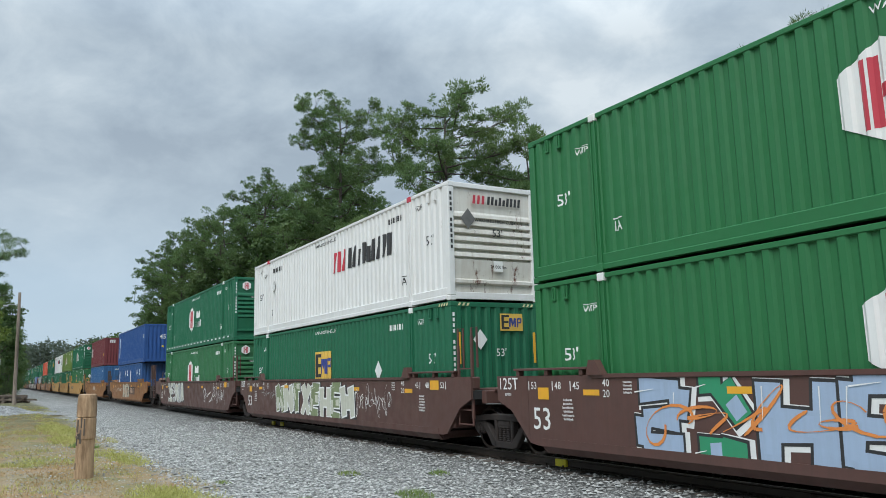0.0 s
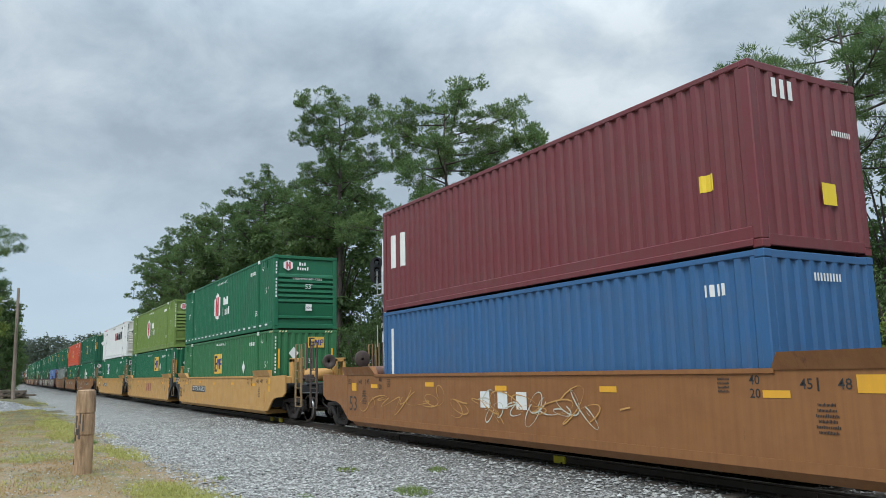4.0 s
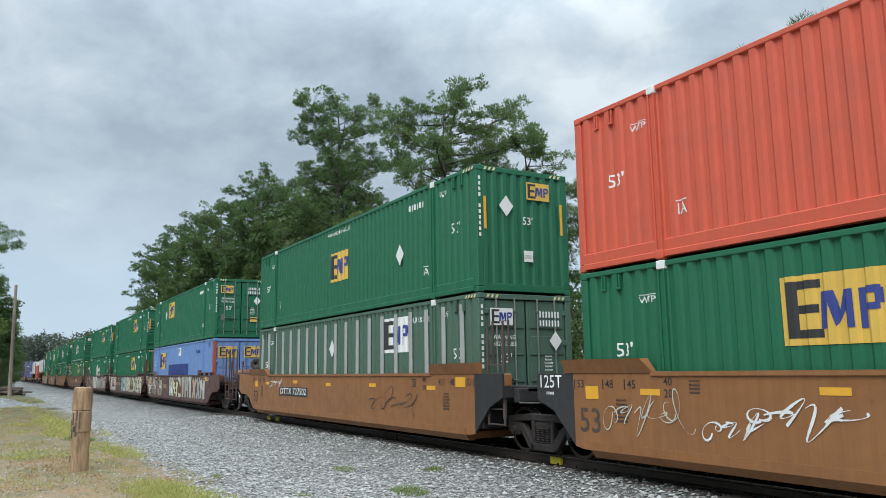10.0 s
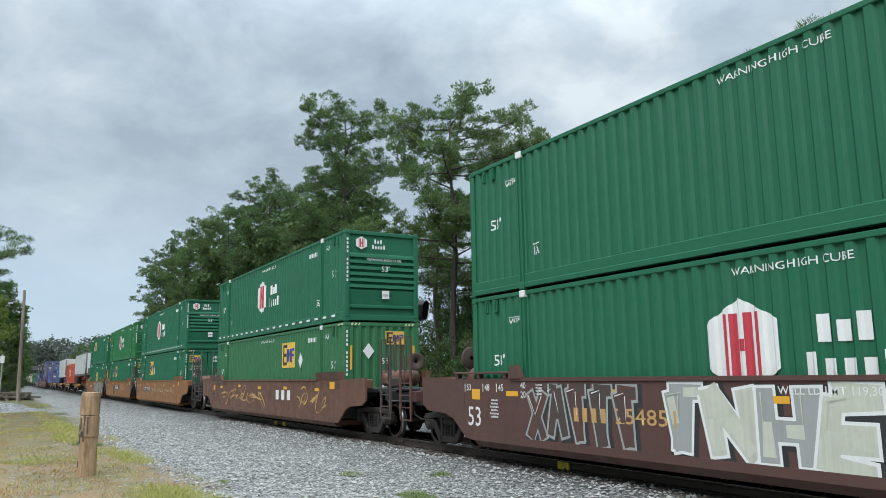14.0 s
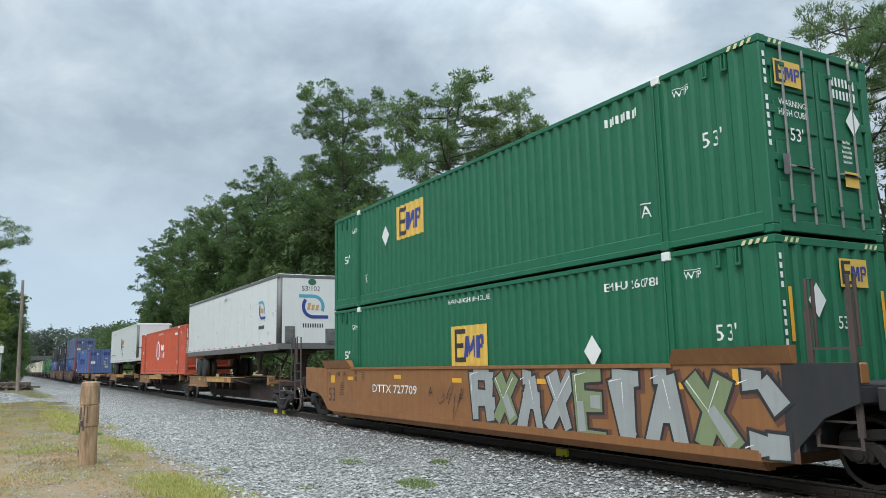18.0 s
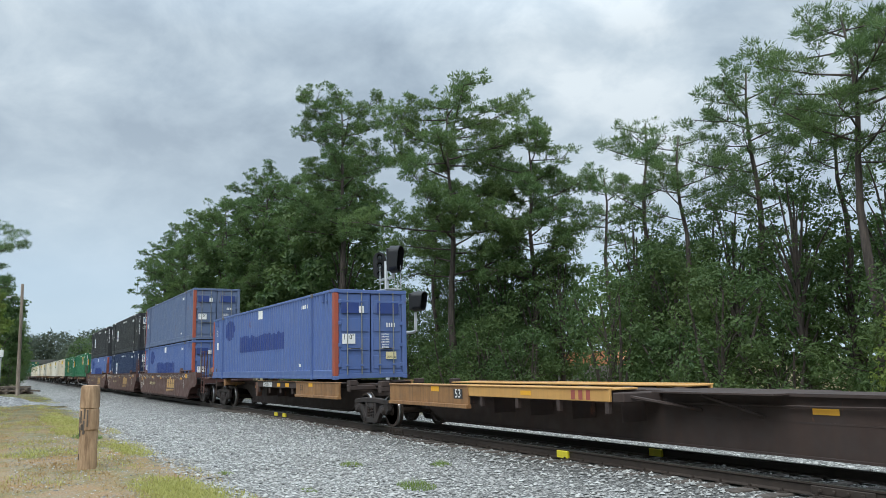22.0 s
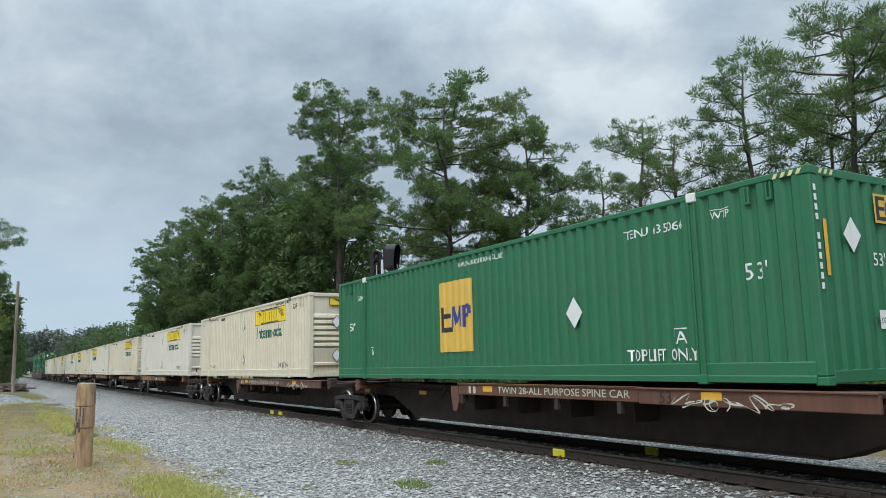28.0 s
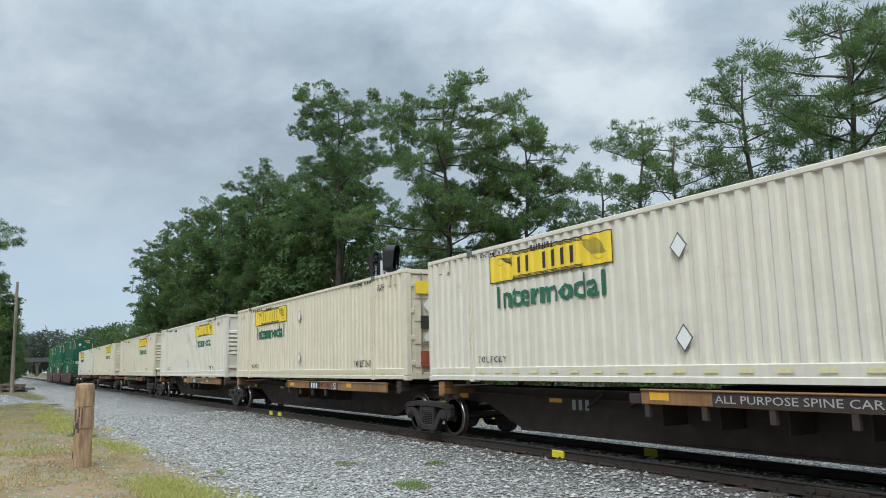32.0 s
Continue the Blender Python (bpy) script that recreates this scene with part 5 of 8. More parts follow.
def trailer(label, mark, skirt):
    """A 53-foot highway box trailer, nose leading, on its own wheels and landing legs; its base is its tyres' foot."""
    root = thing("highway_trailer", label, "trailer", "trailers on spine cars")
    h, z0, z1, w = 8.075, 1.18, 4.11, 1.295
    def body():
        bm = bmesh.new()
        xs = np.linspace(-h + 0.05, h - 0.1, 15)
        return boxes([(a + 0.003, b - 0.003, -w + 0.008, w - 0.008, z0 + 0.20, z1 - 0.13) for a, b in zip(xs, xs[1:])], 0.004)
    link("side_wall", shared("trailer_wall", body), "trailer_white", root)
    def seams():
        xs = np.linspace(-h + 0.05, h - 0.1, 15)
        bm = bmesh.new()
        for x in xs[1:-1]:
            for k in range(24):
                z = z0 + 0.28 + k * 0.105
                merge(bm, boxes([(x - 0.010, x + 0.010, -w + 0.002, -w + 0.01, z - 0.010, z + 0.010)]))
        return bm
    if mark == "ring":
        link("rivet_row", shared("rivets", seams), "lock_steel", root)
    link("top_rail", shared("trailer_top", lambda: boxes([(-h, h, -w - 0.012, -w + 0.1, z1 - 0.15, z1 - 0.02), (-h, h, w - 0.1, w + 0.012, z1 - 0.15, z1 - 0.02), (h - 0.06, h + 0.01, -w, w, z1 - 0.15, z1 - 0.02)], 0.01)), "casting_grey" if mark == "ring" else "trailer_white", root)
    link("roof", shared("trailer_roof", lambda: boxes([(-h + 0.02, h - 0.02, -w + 0.03, w - 0.03, z1 - 0.05, z1)], 0.01)), "trailer_white", root)
    link("bottom_rail", shared("trailer_bottom", lambda: boxes([(-h, h, -w - 0.012, -w + 0.1, z0 - 0.03, z0 + 0.21), (-h, h, w - 0.1, w + 0.012, z0 - 0.03, z0 + 0.21), (h - 0.06, h + 0.012, -w, w, z0, z0 + 0.24)], 0.01)), skirt, root)
    link("nose_wall", shared("trailer_nose", lambda: boxes([(h - 0.08, h, -w + 0.12, w - 0.12, z0 + 0.2, z1 - 0.12)], 0.02)), "trailer_white", root)
    for y in (-1, 1):
        link("corner_post", shared("trailer_post", lambda: lathe(bmesh.new(), [(z0 + 0.02, 0.13), (z1 - 0.06, 0.13)], 16, "z"), smooth=True), "casting_grey", root, pose(h - 0.12, y * (w - 0.13), 0))
    link("rear_door", shared("trailer_rear", lambda: boxes([(-h - 0.03, -h + 0.03, -w, -0.01, z0 + 0.1, z1), (-h - 0.03, -h + 0.03, 0.01, w, z0 + 0.1, z1)], 0.01)), "trailer_white", root)
    link("underframe", shared("trailer_under", lambda: boxes([(-h + 0.1, h - 0.1, -w + 0.05, w - 0.05, z0 + 0.06, z0 + 0.12), (-h + 0.3, -h + 4.2, -0.5, -0.38, z0 - 0.22, z0 + 0.06), (-h + 0.3, -h + 4.2, 0.38, 0.5, z0 - 0.22, z0 + 0.06)] +
         [(x - 0.04, x + 0.04, -w + 0.05, w - 0.05, z0, z0 + 0.07) for x in np.arange(-h + 0.4, h - 0.4, 0.5)])), "spine_dark", root)
    for x in (-5.6, -4.35):
        axle = link("axle", shared("road_axle", lambda: tube(bmesh.new(), [(0, -1.0, 0.51), (0, 1.0, 0.51)], 0.07, 8)), "spine_dark", root, pose(x, 0, 0))
        for s in (-1, 1):
            wheel_pair(axle, 0, s * 1.13, -s)
    for s in (-1, 1):
        leg = link("landing_leg", shared("landing_leg", lambda: boxes([(-0.07, 0.07, -0.07, 0.07, 0.30, z0 + 0.05), (-0.15, 0.15, -0.13, 0.13, 0.22, 0.30)], 0.01)), "spine_dark", root, pose(4.3, s * 0.85, 0))
        link("leg_bracket", shared("leg_bracket", lambda: prism(bmesh.new(), [(-0.55, z0 + 0.02), (0.55, z0 + 0.02), (0.12, 0.62), (-0.12, 0.62)], -0.04, 0.04)), "spine_dark", leg)
        link("mud_flap", shared("mud_flap", lambda: boxes([(-0.01, 0.01, -0.3, 0.3, 0.42, 1.05)])), "trailer_white", root, pose(-6.35, s * 0.92, 0))
    link("hitch_stand", shared("hitch_stand", lambda: tube(tube(tube(boxes([(6.75, 7.55, -0.5, 0.5, 1.02, 1.18), (7.05, 7.3, -0.2, 0.2, 0.0, 1.05)], 0.02), [(6.9, -0.45, 1.05), (5.2, -0.4, 0.05)], 0.05), [(6.9, 0.45, 1.05), (5.2, 0.4, 0.05)], 0.05), [(5.3, -0.45, 0.9), (6.7, 0.45, 0.3)], 0.03)), "spine_dark", root)
    for x in np.linspace(-h + 0.5, h - 0.9, 14):
        link("marker_strip", shared("marker_red", lambda: boxes([(-0.14, 0.14, -0.003, 0.0, -0.025, 0.025)])), "letter_red", root, pose(x, -w - 0.0135, z0 + (0.27 if skirt == "casting_grey" else 0.13)))
        link("marker_strip", shared("marker_white", lambda: boxes([(-0.14, 0.14, -0.003, 0.0, -0.025, 0.025)])), "letter_white", root, pose(x + 0.28, -w - 0.0135, z0 + (0.27 if skirt == "casting_grey" else 0.13)))
    if mark == "ring":
        decal(root, "side", "mark:ring_mark", 6.0, 2.82, 0.76, draped=False)
        decal(root, "side", "bars:9", 5.95, 2.12, 0.14, "letter_black", draped=False)
        decal(root, "side", "53/102", 0.09, 3.68, 0.15, "letter_black", draped=False)
        decal(root, "end", "mark:ring_mark", 0.15, 2.85, 0.95, front=h)
        decal(root, "end", "53/102", 0.05, 3.55, 0.2, "letter_black", front=h)
        decal(root, "end", "bars:9", 0.15, 2.1, 0.16, "letter_black", front=h)
        part("oval_plate", flat([[(math.cos(a) * 0.17, math.sin(a) * 0.13) for a in np.linspace(0, 6.28, 20)[:-1]]]), "letter_green", root, m=pose(h + 0.006, 0.1, 3.82, 0, 0, 90))
        link("hose_box", shared("hose_box", lambda: boxes([(0, 0.04, -0.24, 0.24, -0.3, 0.3), (0.04, 0.06, -0.17, 0.17, -0.2, 0.2)], 0.01)), "casting_grey", root, pose(h, 0.9, 1.68))
        link("vent_box", shared("vent_box", lambda: boxes([(0, 0.04, -0.2, 0.2, -0.32, 0.32), (0.04, 0.06, -0.13, 0.13, -0.22, 0.22)], 0.01)), "casting_grey", root, pose(h, -0.8, 1.75))
    else:
        decal(root, "side", "mark:bird_mark", -0.35, 2.78, 0.88, draped=False)
        decal(root, "side", "OUR DRIVERS MAKE THE DIFFERENCE|2.85", -5.9, 1.80, 0.13, "letter_black", draped=False)
        decal(root, "side", "mark:diamond_grey", 0.0, 1.84, 0.42, draped=False)
        decal(root, "side", "53'", 7.62, 1.78, 0.2, "letter_black", draped=False)
        decal(root, "end", "mark:diamond_grey", 0.7, 1.9, 0.5, front=h)
        link("vent_box", shared("vent_box", lambda: boxes([(0, 0.04, -0.2, 0.2, -0.32, 0.32), (0.04, 0.06, -0.13, 0.13, -0.22, 0.22)], 0.01)), "casting_grey", root, pose(h, -0.1, 1.85))
        decal(root, "end", "bars:6", -1.05, 2.2, 0.12, "letter_black", front=h)
    return root


# ---- the train: every unit by the place of its load's leading end at the start ----
LOWER, UPPER = 0.47, 3.40
RUN = []            # (thing, x at the start, z)


def aboard(ob, x, z=0.0):
    ob.matrix_world = pose(x, 0, z)
    RUN.append((ob, x, z))
    return ob


def EMP(sign="square_mark", x=2.72, z=2.03, dia=1.35):
    out = [("side", "mark:" + sign, x, z, 0.92)]
    return out + [("side", "mark:diamond", x + dia, z - 0.22, 0.46)] if dia else out


EMP_END = lambda sign="square_mark": [("end", "mark:" + sign, 0.42, 2.42, 0.42), ("end", "mark:diamond", -0.50, 2.0, 0.40), ("end", "panel", -1.09, 1.8, 0.75, "reflect_yellow", 0.1), ("end", "panel", 1.09, 1.8, 0.75, "reflect_yellow", 0.1)]
HUB = [("side", "mark:hexagon_mark", -0.84, 1.58, 1.09), ("side", "mark:two_word_mark", 0.77, 1.50, 0.86)]
HUB_END = [("end", "mark:hexagon_mark", -0.75, 2.5, 0.34), ("end", "mark:two_word_mark", -0.15, 2.48, 0.32)]


def strips(L=16.15):
    return [("side", "rail_panel", x, 0.215, 0.07, "letter_white", 4.6) for x in np.arange(-L / 2 + 0.5, L / 2 - 0.3, 0.78)]


def box_emp(paint_name="emp_green", end="waves", sign="square_mark", x=2.72, z=2.03, dia=1.35, label="dark green corrugated long shipping container with a yellow square mark", more=(), number=""):
    marks = common_marks(plate=end != "doors", title=end != "doors", number=number) + EMP(sign, x, z, dia) + list(more)
    if end == "doors":
        marks += [("end", "mark:" + sign, -0.72, 2.38, 0.38), ("end", "WARNING|0.62", -0.66, 1.92, 0.1, "letter_white"), ("end", "HIGH CUBE|0.66", -0.66, 1.77, 0.1, "letter_white"), ("end", "53'", -0.62, 1.45, 0.2, "letter_white"),
                  ("end", "bars:7", 0.62, 2.45, 0.14, "letter_white"), ("end", "bars:7", 0.62, 2.25, 0.14, "letter_white"), ("end", "mark:diamond", 0.78, 1.85, 0.36), ("end", "block:5:9", 0.55, 1.5, 0.045, "letter_white"),
                  ("end", "panel", 0.62, 0.92, 0.24, "emp_yellow", 1.5), ("end", "panel", -0.9, 1.0, 0.3, "casting_grey", 0.6)]
    else:
        marks = [m for m in marks if end == "ribs" or m[0] == "side" or m[1] != "WARNING HIGH CUBE"] + EMP_END(sign)
    return container("container", label, paint_name, end=end, marks=marks, hazard=True)


def box_hub(paint_name="hub_green", label="green corrugated long shipping container with a white hexagon sign", stripe=False, number="", end="ribs"):
    marks = common_marks(number=number, title=end == "ribs", plate=end == "ribs") + HUB + HUB_END + (strips() if stripe else [])
    if end == "doors":
        marks += [("end", "bars:4", 0.62, 2.5, 0.15, "letter_white"), ("end", "bars:6", 0.62, 2.25, 0.15, "letter_white"), ("end", "WARNING|0.62", -0.66, 1.92, 0.1, "letter_white"), ("end", "HIGH CUBE|0.66", -0.66, 1.74, 0.1, "letter_white")]
    return container("container", label, paint_name, end=end, marks=marks, end_paint=paint_name, lift_paint="worn_red" if paint_name == "hub_red" else None, post_paint="worn_red" if paint_name == "hub_red" else None)


def box_xpo():
    ink = "letter_black"
    marks = common_marks(ink=ink) + [("side", "mark:red_dark_mark", 2.95, 1.86, 1.25), ("end", "mark:red_dark_mark", 0.15, 2.5, 0.42), ("end", "mark:diamond_grey", -0.75, 2.0, 0.42), ("side", "bars:10", -5.0, 2.42, 0.16, ink), ("side", "mark:diamond_line", -5.35, 1.78, 0.42)]
    return container("container", "white corrugated long shipping container with rust-streaked ribbed end", "white_paint", end="ribs", marks=marks, steps="letter_red", end_paint="rusty_white")


def box_hunt(paint_name="cream_white", end="ribs", lead=True):
    ink = "letter_black"
    h = 8.075
    x = 3.6 if lead else -3.38
    marks = [("side", "rail_panel", q, 0.215, 0.06, "pale_yellow", 4.2) for q in np.arange(-h + 0.5, h - 0.3, 0.62)] if not lead else []
    marks += [("side", "mark:scroll_mark", x, 2.38, 0.95), ("side", "Intermodal|3.32", x, 1.74, 0.46, "letter_green"), ("side", "TOP LIFT ONLY|1.2", 5.35, 0.45, 0.19, ink), ("side", "TOP LIFT ONLY|1.0", -h + 2.75, 0.47, 0.14, ink),
             ("side", "WTP^", h - 1.48, 2.5, 0.15, ink), ("side", "STACK LIMIT 3 HIGH|1.6", h - 2.9, 2.76, 0.10, ink), ("side", "mark:diamond_line", 0.03, 2.15, 0.36), ("side", "mark:diamond_line", 0.03, 0.72, 0.36),
             ("side", "STACK LIMIT 3 HIGH|1.4", -h + 2.9, 2.72, 0.09, ink), ("side", "bars:10", -h + 4.6, 2.66, 0.11, ink)]
    if end == "ribs":
        marks += [("end", "mark:scroll_mark", 0.25, 2.6, 0.42), ("end", "mark:diamond_line", -0.3, 1.9, 0.4), ("end", "mark:diamond_line", -0.3, 0.75, 0.4), ("end", "panel", 0.7, 0.5, 0.22, "rust_red", 2.2)]
    else:
        marks += [("end", "panel", -0.62, 2.42, 0.34, "sign_yellow", 2.4), ("end", "mark:diamond", -0.62, 1.95, 0.36), ("end", "panel", -0.62, 1.5, 0.34, "letter_black", 1.6), ("end", "mark:diamond", -0.62, 1.1, 0.36), ("end", "panel", -0.62, 0.55, 0.4, "rust_red", 1.4)]
    return container("container", "weathered off-white corrugated long container with a yellow banner", paint_name, end=end, marks=marks, steps="casting_grey")


def box_sea(paint_name="pale_blue", patch=True, end="doors", ends_red=True, z=2.2):
    h = 8.075
    marks = [("side", "53", -h + 0.95, 2.15, 0.3, "letter_white"), ("side", "panel", -h + 0.95, 1.55, 0.34, "letter_white", 0.8), ("side", "bars:10", h - 2.8, 2.52, 0.13, "letter_white"), ("side", "panel", h - 3.3, 0.5, 0.1, "letter_white", 2.0)]
    if patch:
        marks += [("side", "mark:blot", -4.86, z, 1.0), ("side", "panel", -0.06, 2.6, 0.34, "letter_white", 1.4)]
    marks += [("end", "panel", -0.35, 2.25, 0.22, "letter_white", 0.8), ("end", "panel", -0.75, 2.3, 0.34, "patch_blue", 1.8), ("end", "panel", 0.6, 2.3, 0.36, "patch_blue", 2.2), ("end", "bars:4", 0.7, 1.75, 0.14, "letter_white"), ("end", "panel", -0.8, 1.3, 0.32, "letter_white", 1.4), ("end", "110\"|0.34", -0.8, 1.35, 0.17, "letter_black"),
              ("end", "block:6:10", 0.5, 1.45, 0.05, "letter_white"), ("end", "panel", 0.7, 0.75, 0.24, "pale_yellow", 1.6), ("end", "24,000 lbs|0.34", 0.7, 0.70, 0.08, "letter_black")] if end == "doors" else []
    return container("container", "faded blue corrugated long container with painted-over dark patches and rust", paint_name, end=end, marks=marks, post_paint="rust_red" if ends_red else None, steps="casting_grey")


def box_fec(paint_name="black_paint"):
    marks = common_marks(plate=False, title=False) + [("side", "mark:white_card_mark", -4.16, 1.6, 0.95), ("side", "WARNING HIGH CUBE|2.3", 0.1, 2.62, 0.13, "letter_white"),
             ("end", "mark:white_card_mark", -0.75, 2.3, 0.55), ("end", "WARNING", -0.6, 1.85, 0.11, "letter_white"), ("end", "HIGH CUBE", -0.6, 1.68, 0.11, "letter_white"), ("end", "panel", -0.6, 1.4, 0.22, "letter_white"),
             ("end", "bars:6", 0.65, 2.4, 0.13, "letter_white"), ("end", "bars:8", 0.65, 1.9, 0.07, "letter_white"), ("end", "panel", 0.7, 1.0, 0.26, "emp_yellow")]
    return container("container", "black corrugated long container with a white card mark" if paint_name == "black_paint" else "dark navy corrugated long container with a white card mark", paint_name, end="doors", marks=marks)


def place(box_, front, level, L=16.15):
    return aboard(box_, front - L / 2, level)


# each stack: leading end, upper box, lower box
def stack(front, up, low):
    place(up, front, UPPER)
    place(low, front, LOWER)


YEL = "tan-yellow steel well car with black stencils and black end panels"
TAN = "weathered orange-brown steel well car with sprayed tags"
BRN = "dark brown steel well car with sprayed graffiti"

WELLS = []          # (front of load, colour, label, ends, style, seed)


def graffiti_of(root, seed):
    """The sprayed pieces that each well shows, by number."""
    g, s = graffiti, scrawl
    if seed == 0:
        g(root, -5.3, 0.6, 0.36, 1.55, ["pale_blue_spray", "spray_green", "pale_blue_spray", "pale_blue_spray"], "letter_black", 11, 5)
        s(root, -4.8, 0.4, 0.5, 1.45, "spray_orange", 13, 9, 0.035)
        g(root, 0.9, 5.0, 0.36, 1.5, ["pale_blue_spray", "spray_orange"], "letter_white", 12, 4)
    elif seed == 1:
        g(root, -4.3, 2.8, 0.36, 1.5, ["spray_olive", "spray_pale"], "letter_white", 21, 8)
        s(root, 2.9, 5.3, 0.5, 1.5, "letter_white", 22)
        s(root, -6.0, -4.3, 0.9, 1.3, "spray_grey", 23, 6)
    elif seed == 2:
        g(root, -5.9, -1.4, 0.42, 1.55, ["spray_grey", "spray_pale"], "letter_white", 31, 6)
        s(root, 3.3, 5.7, 0.5, 1.4, "letter_white", 32, 5, 0.035)
        s(root, 5.7, 7.4, 0.4, 1.5, "letter_white", 33, 9)
    elif seed == 3:
        s(root, -6.6, -4.8, 0.45, 1.5, "spray_peach", 43, 4, 0.03)
        g(root, -1.5, 1.8, 0.4, 1.5, ["spray_pale", "spray_peach"], "spray_pale", 41, 5)
        s(root, -7.6, -6.2, 0.5, 1.5, "spray_peach", 42, 6)
        s(root, 2.4, 6.8, 0.9, 1.5, "bogie_brown", 44, 8)
    elif seed == 4:
        s(root, -7.0, 3.0, 0.5, 1.4, "car_yellow", 51, 14, 0.02)
        s(root, -1.0, 2.6, 0.5, 1.35, "spray_pale", 52, 8, 0.02)
    elif seed == 8:
        s(root, -6.2, -4.4, 0.6, 1.45, "letter_white", 61, 3, 0.02)
        s(root, -3.8, -2.0, 0.55, 1.45, "letter_white", 63, 3, 0.02)
        s(root, -5.4, -1.5, 0.35, 0.75, "letter_white", 64, 9, 0.02)
        s(root, 5.0, 7.5, 0.55, 1.5, "spray_peach", 62, 8, 0.012)
    elif seed == 9:
        s(root, -5.2, -4.3, 0.6, 1.1, "letter_white", 71, 4, 0.024)
        s(root, -4.4, -2.9, 0.7, 1.4, "letter_white", 75, 5, 0.03)
        s(root, 2.0, 4.8, 0.55, 1.45, "letter_white", 72, 7, 0.022)
        s(root, -7.3, -5.6, 0.55, 1.4, "spray_pale", 73, 7, 0.016)
    elif seed == 10:
        s(root, -5.9, -4.6, 1.1, 1.55, "letter_white", 73, 4, 0.02)
        s(root, 3.0, 5.6, 0.5, 1.3, "bogie_brown", 74, 5, 0.02)
    elif seed == 11:
        g(root, -8.4, -3.0, 0.36, 1.52, ["spray_peach", "spray_pale", "car_brown"], "letter_black", 81, 9)
        s(root, -8.2, -3.2, 0.45, 1.5, "letter_white", 84, 12, 0.014)
        g(root, -1.2, -0.3, 0.4, 1.5, ["spray_grey"], "letter_white", 85, 1)
        g(root, -0.2, 1.0, 0.32, 1.4, ["pale_yellow"], "letter_black", 86, 1)
        g(root, 1.1, 7.4, 0.36, 1.55, ["spray_pale", "spray_peach", "spray_grey"], "letter_black", 82, 7)
    elif seed == 12:
        g(root, -7.6, -4.6, 0.38, 1.5, ["spray_pale", "spray_peach"], "letter_white", 92, 4)
        g(root, -0.3, 8.2, 0.34, 1.52, ["pale_yellow", "spray_grey", "spray_pale"], "letter_black", 91, 10)
        g(root, -1.5, -0.5, 0.34, 1.5, ["spray_cyan"], "spray_cyan", 93, 2)
        s(root, -1.6, -0.2, 0.4, 0.95, "letter_white", 94, 6)
    elif seed == 13:
        g(root, -5.8, -2.7, 0.40, 1.5, ["car_brown", "bogie_brown"], "spray_grey", 101, 5)
        g(root, -2.3, 1.3, 0.34, 1.54, ["spray_grey", "spray_pale"], "letter_white", 104, 4)
        g(root, 1.5, 7.7, 0.36, 1.5, ["spray_grey", "spray_peach", "spray_grey"], "letter_black", 103, 8)
    elif seed == 14:
        s(root, -6.0, 0.5, 0.5, 1.4, "gold_letter", 111, 8, 0.05)
        s(root, 4.4, 7.0, 0.5, 1.4, "gold_letter", 113, 5, 0.05)
    elif seed == 15:
        s(root, -5.0, 6.0, 0.6, 1.4, "spray_pale", 112, 9, 0.014)
    elif seed == 16:
        s(root, 2.0, 5.4, 0.45, 1.5, "spray_pale", 121, 7, 0.018)
        g(root, -2.7, -1.9, 0.4, 1.2, ["bogie_brown"], "bogie_black", 122, 2)
    elif seed == 17:
        g(root, 0.4, 8.3, 0.32, 1.55, ["spray_grey", "spray_olive", "spray_grey"], "letter_black", 131, 9)
        s(root, -1.0, 0.2, 0.4, 1.5, "letter_black", 132, 5, 0.014)
    elif seed in (18, 19, 20):
        s(root, -5.7, -2.6 + 0.5 * (seed % 3), 1.15, 1.56, "spray_pale", 140 + seed, 9, 0.009)
        s(root, 0.4, 5.0, 1.2, 1.58, "spray_pale", 150 + seed, 12, 0.009)


BNSF_MARKS = [("mark:slant_word", 3.05, 0.98, 1.25, "gold_letter"), ("254615|1.1", -2.7, 0.95, 0.2, "pale_yellow"), ("bars:4", -3.9, 0.95, 0.19, "pale_yellow", 1.5), ("WELL LD LMT 118600|1.3", -1.0, 1.42, 0.1, "letter_white")]
BROWN_MARKS = [("254851|1.35", -2.6, 0.96, 0.26, "gold_letter"), ("bars:4", -3.95, 0.96, 0.24, "gold_letter", 1.6), ("WELL LD LMT 119,300|1.5", 0.6, 1.42, 0.11, "letter_white")]
TTX_YEL = [("bars:3", 1.24, 1.0, 0.50, "pale_brick", 2.1), ("block:2:16", -3.3, 1.05, 0.05, "letter_black"), ("C", -1.57, 1.08, 0.22, "letter_black")]
TTX_TAN = [("panel", -0.1, 1.06, 0.46, "letter_black", 5.4), ("bars:3", -0.1, 1.06, 0.34, "letter_white", 3.1)]
def DTTX(number, x=-3.45):
    return [("panel", x, 1.03, 0.30, "letter_black", 9.6), ("DTTX " + number + "|2.6", x, 1.03, 0.22, "letter_white")]


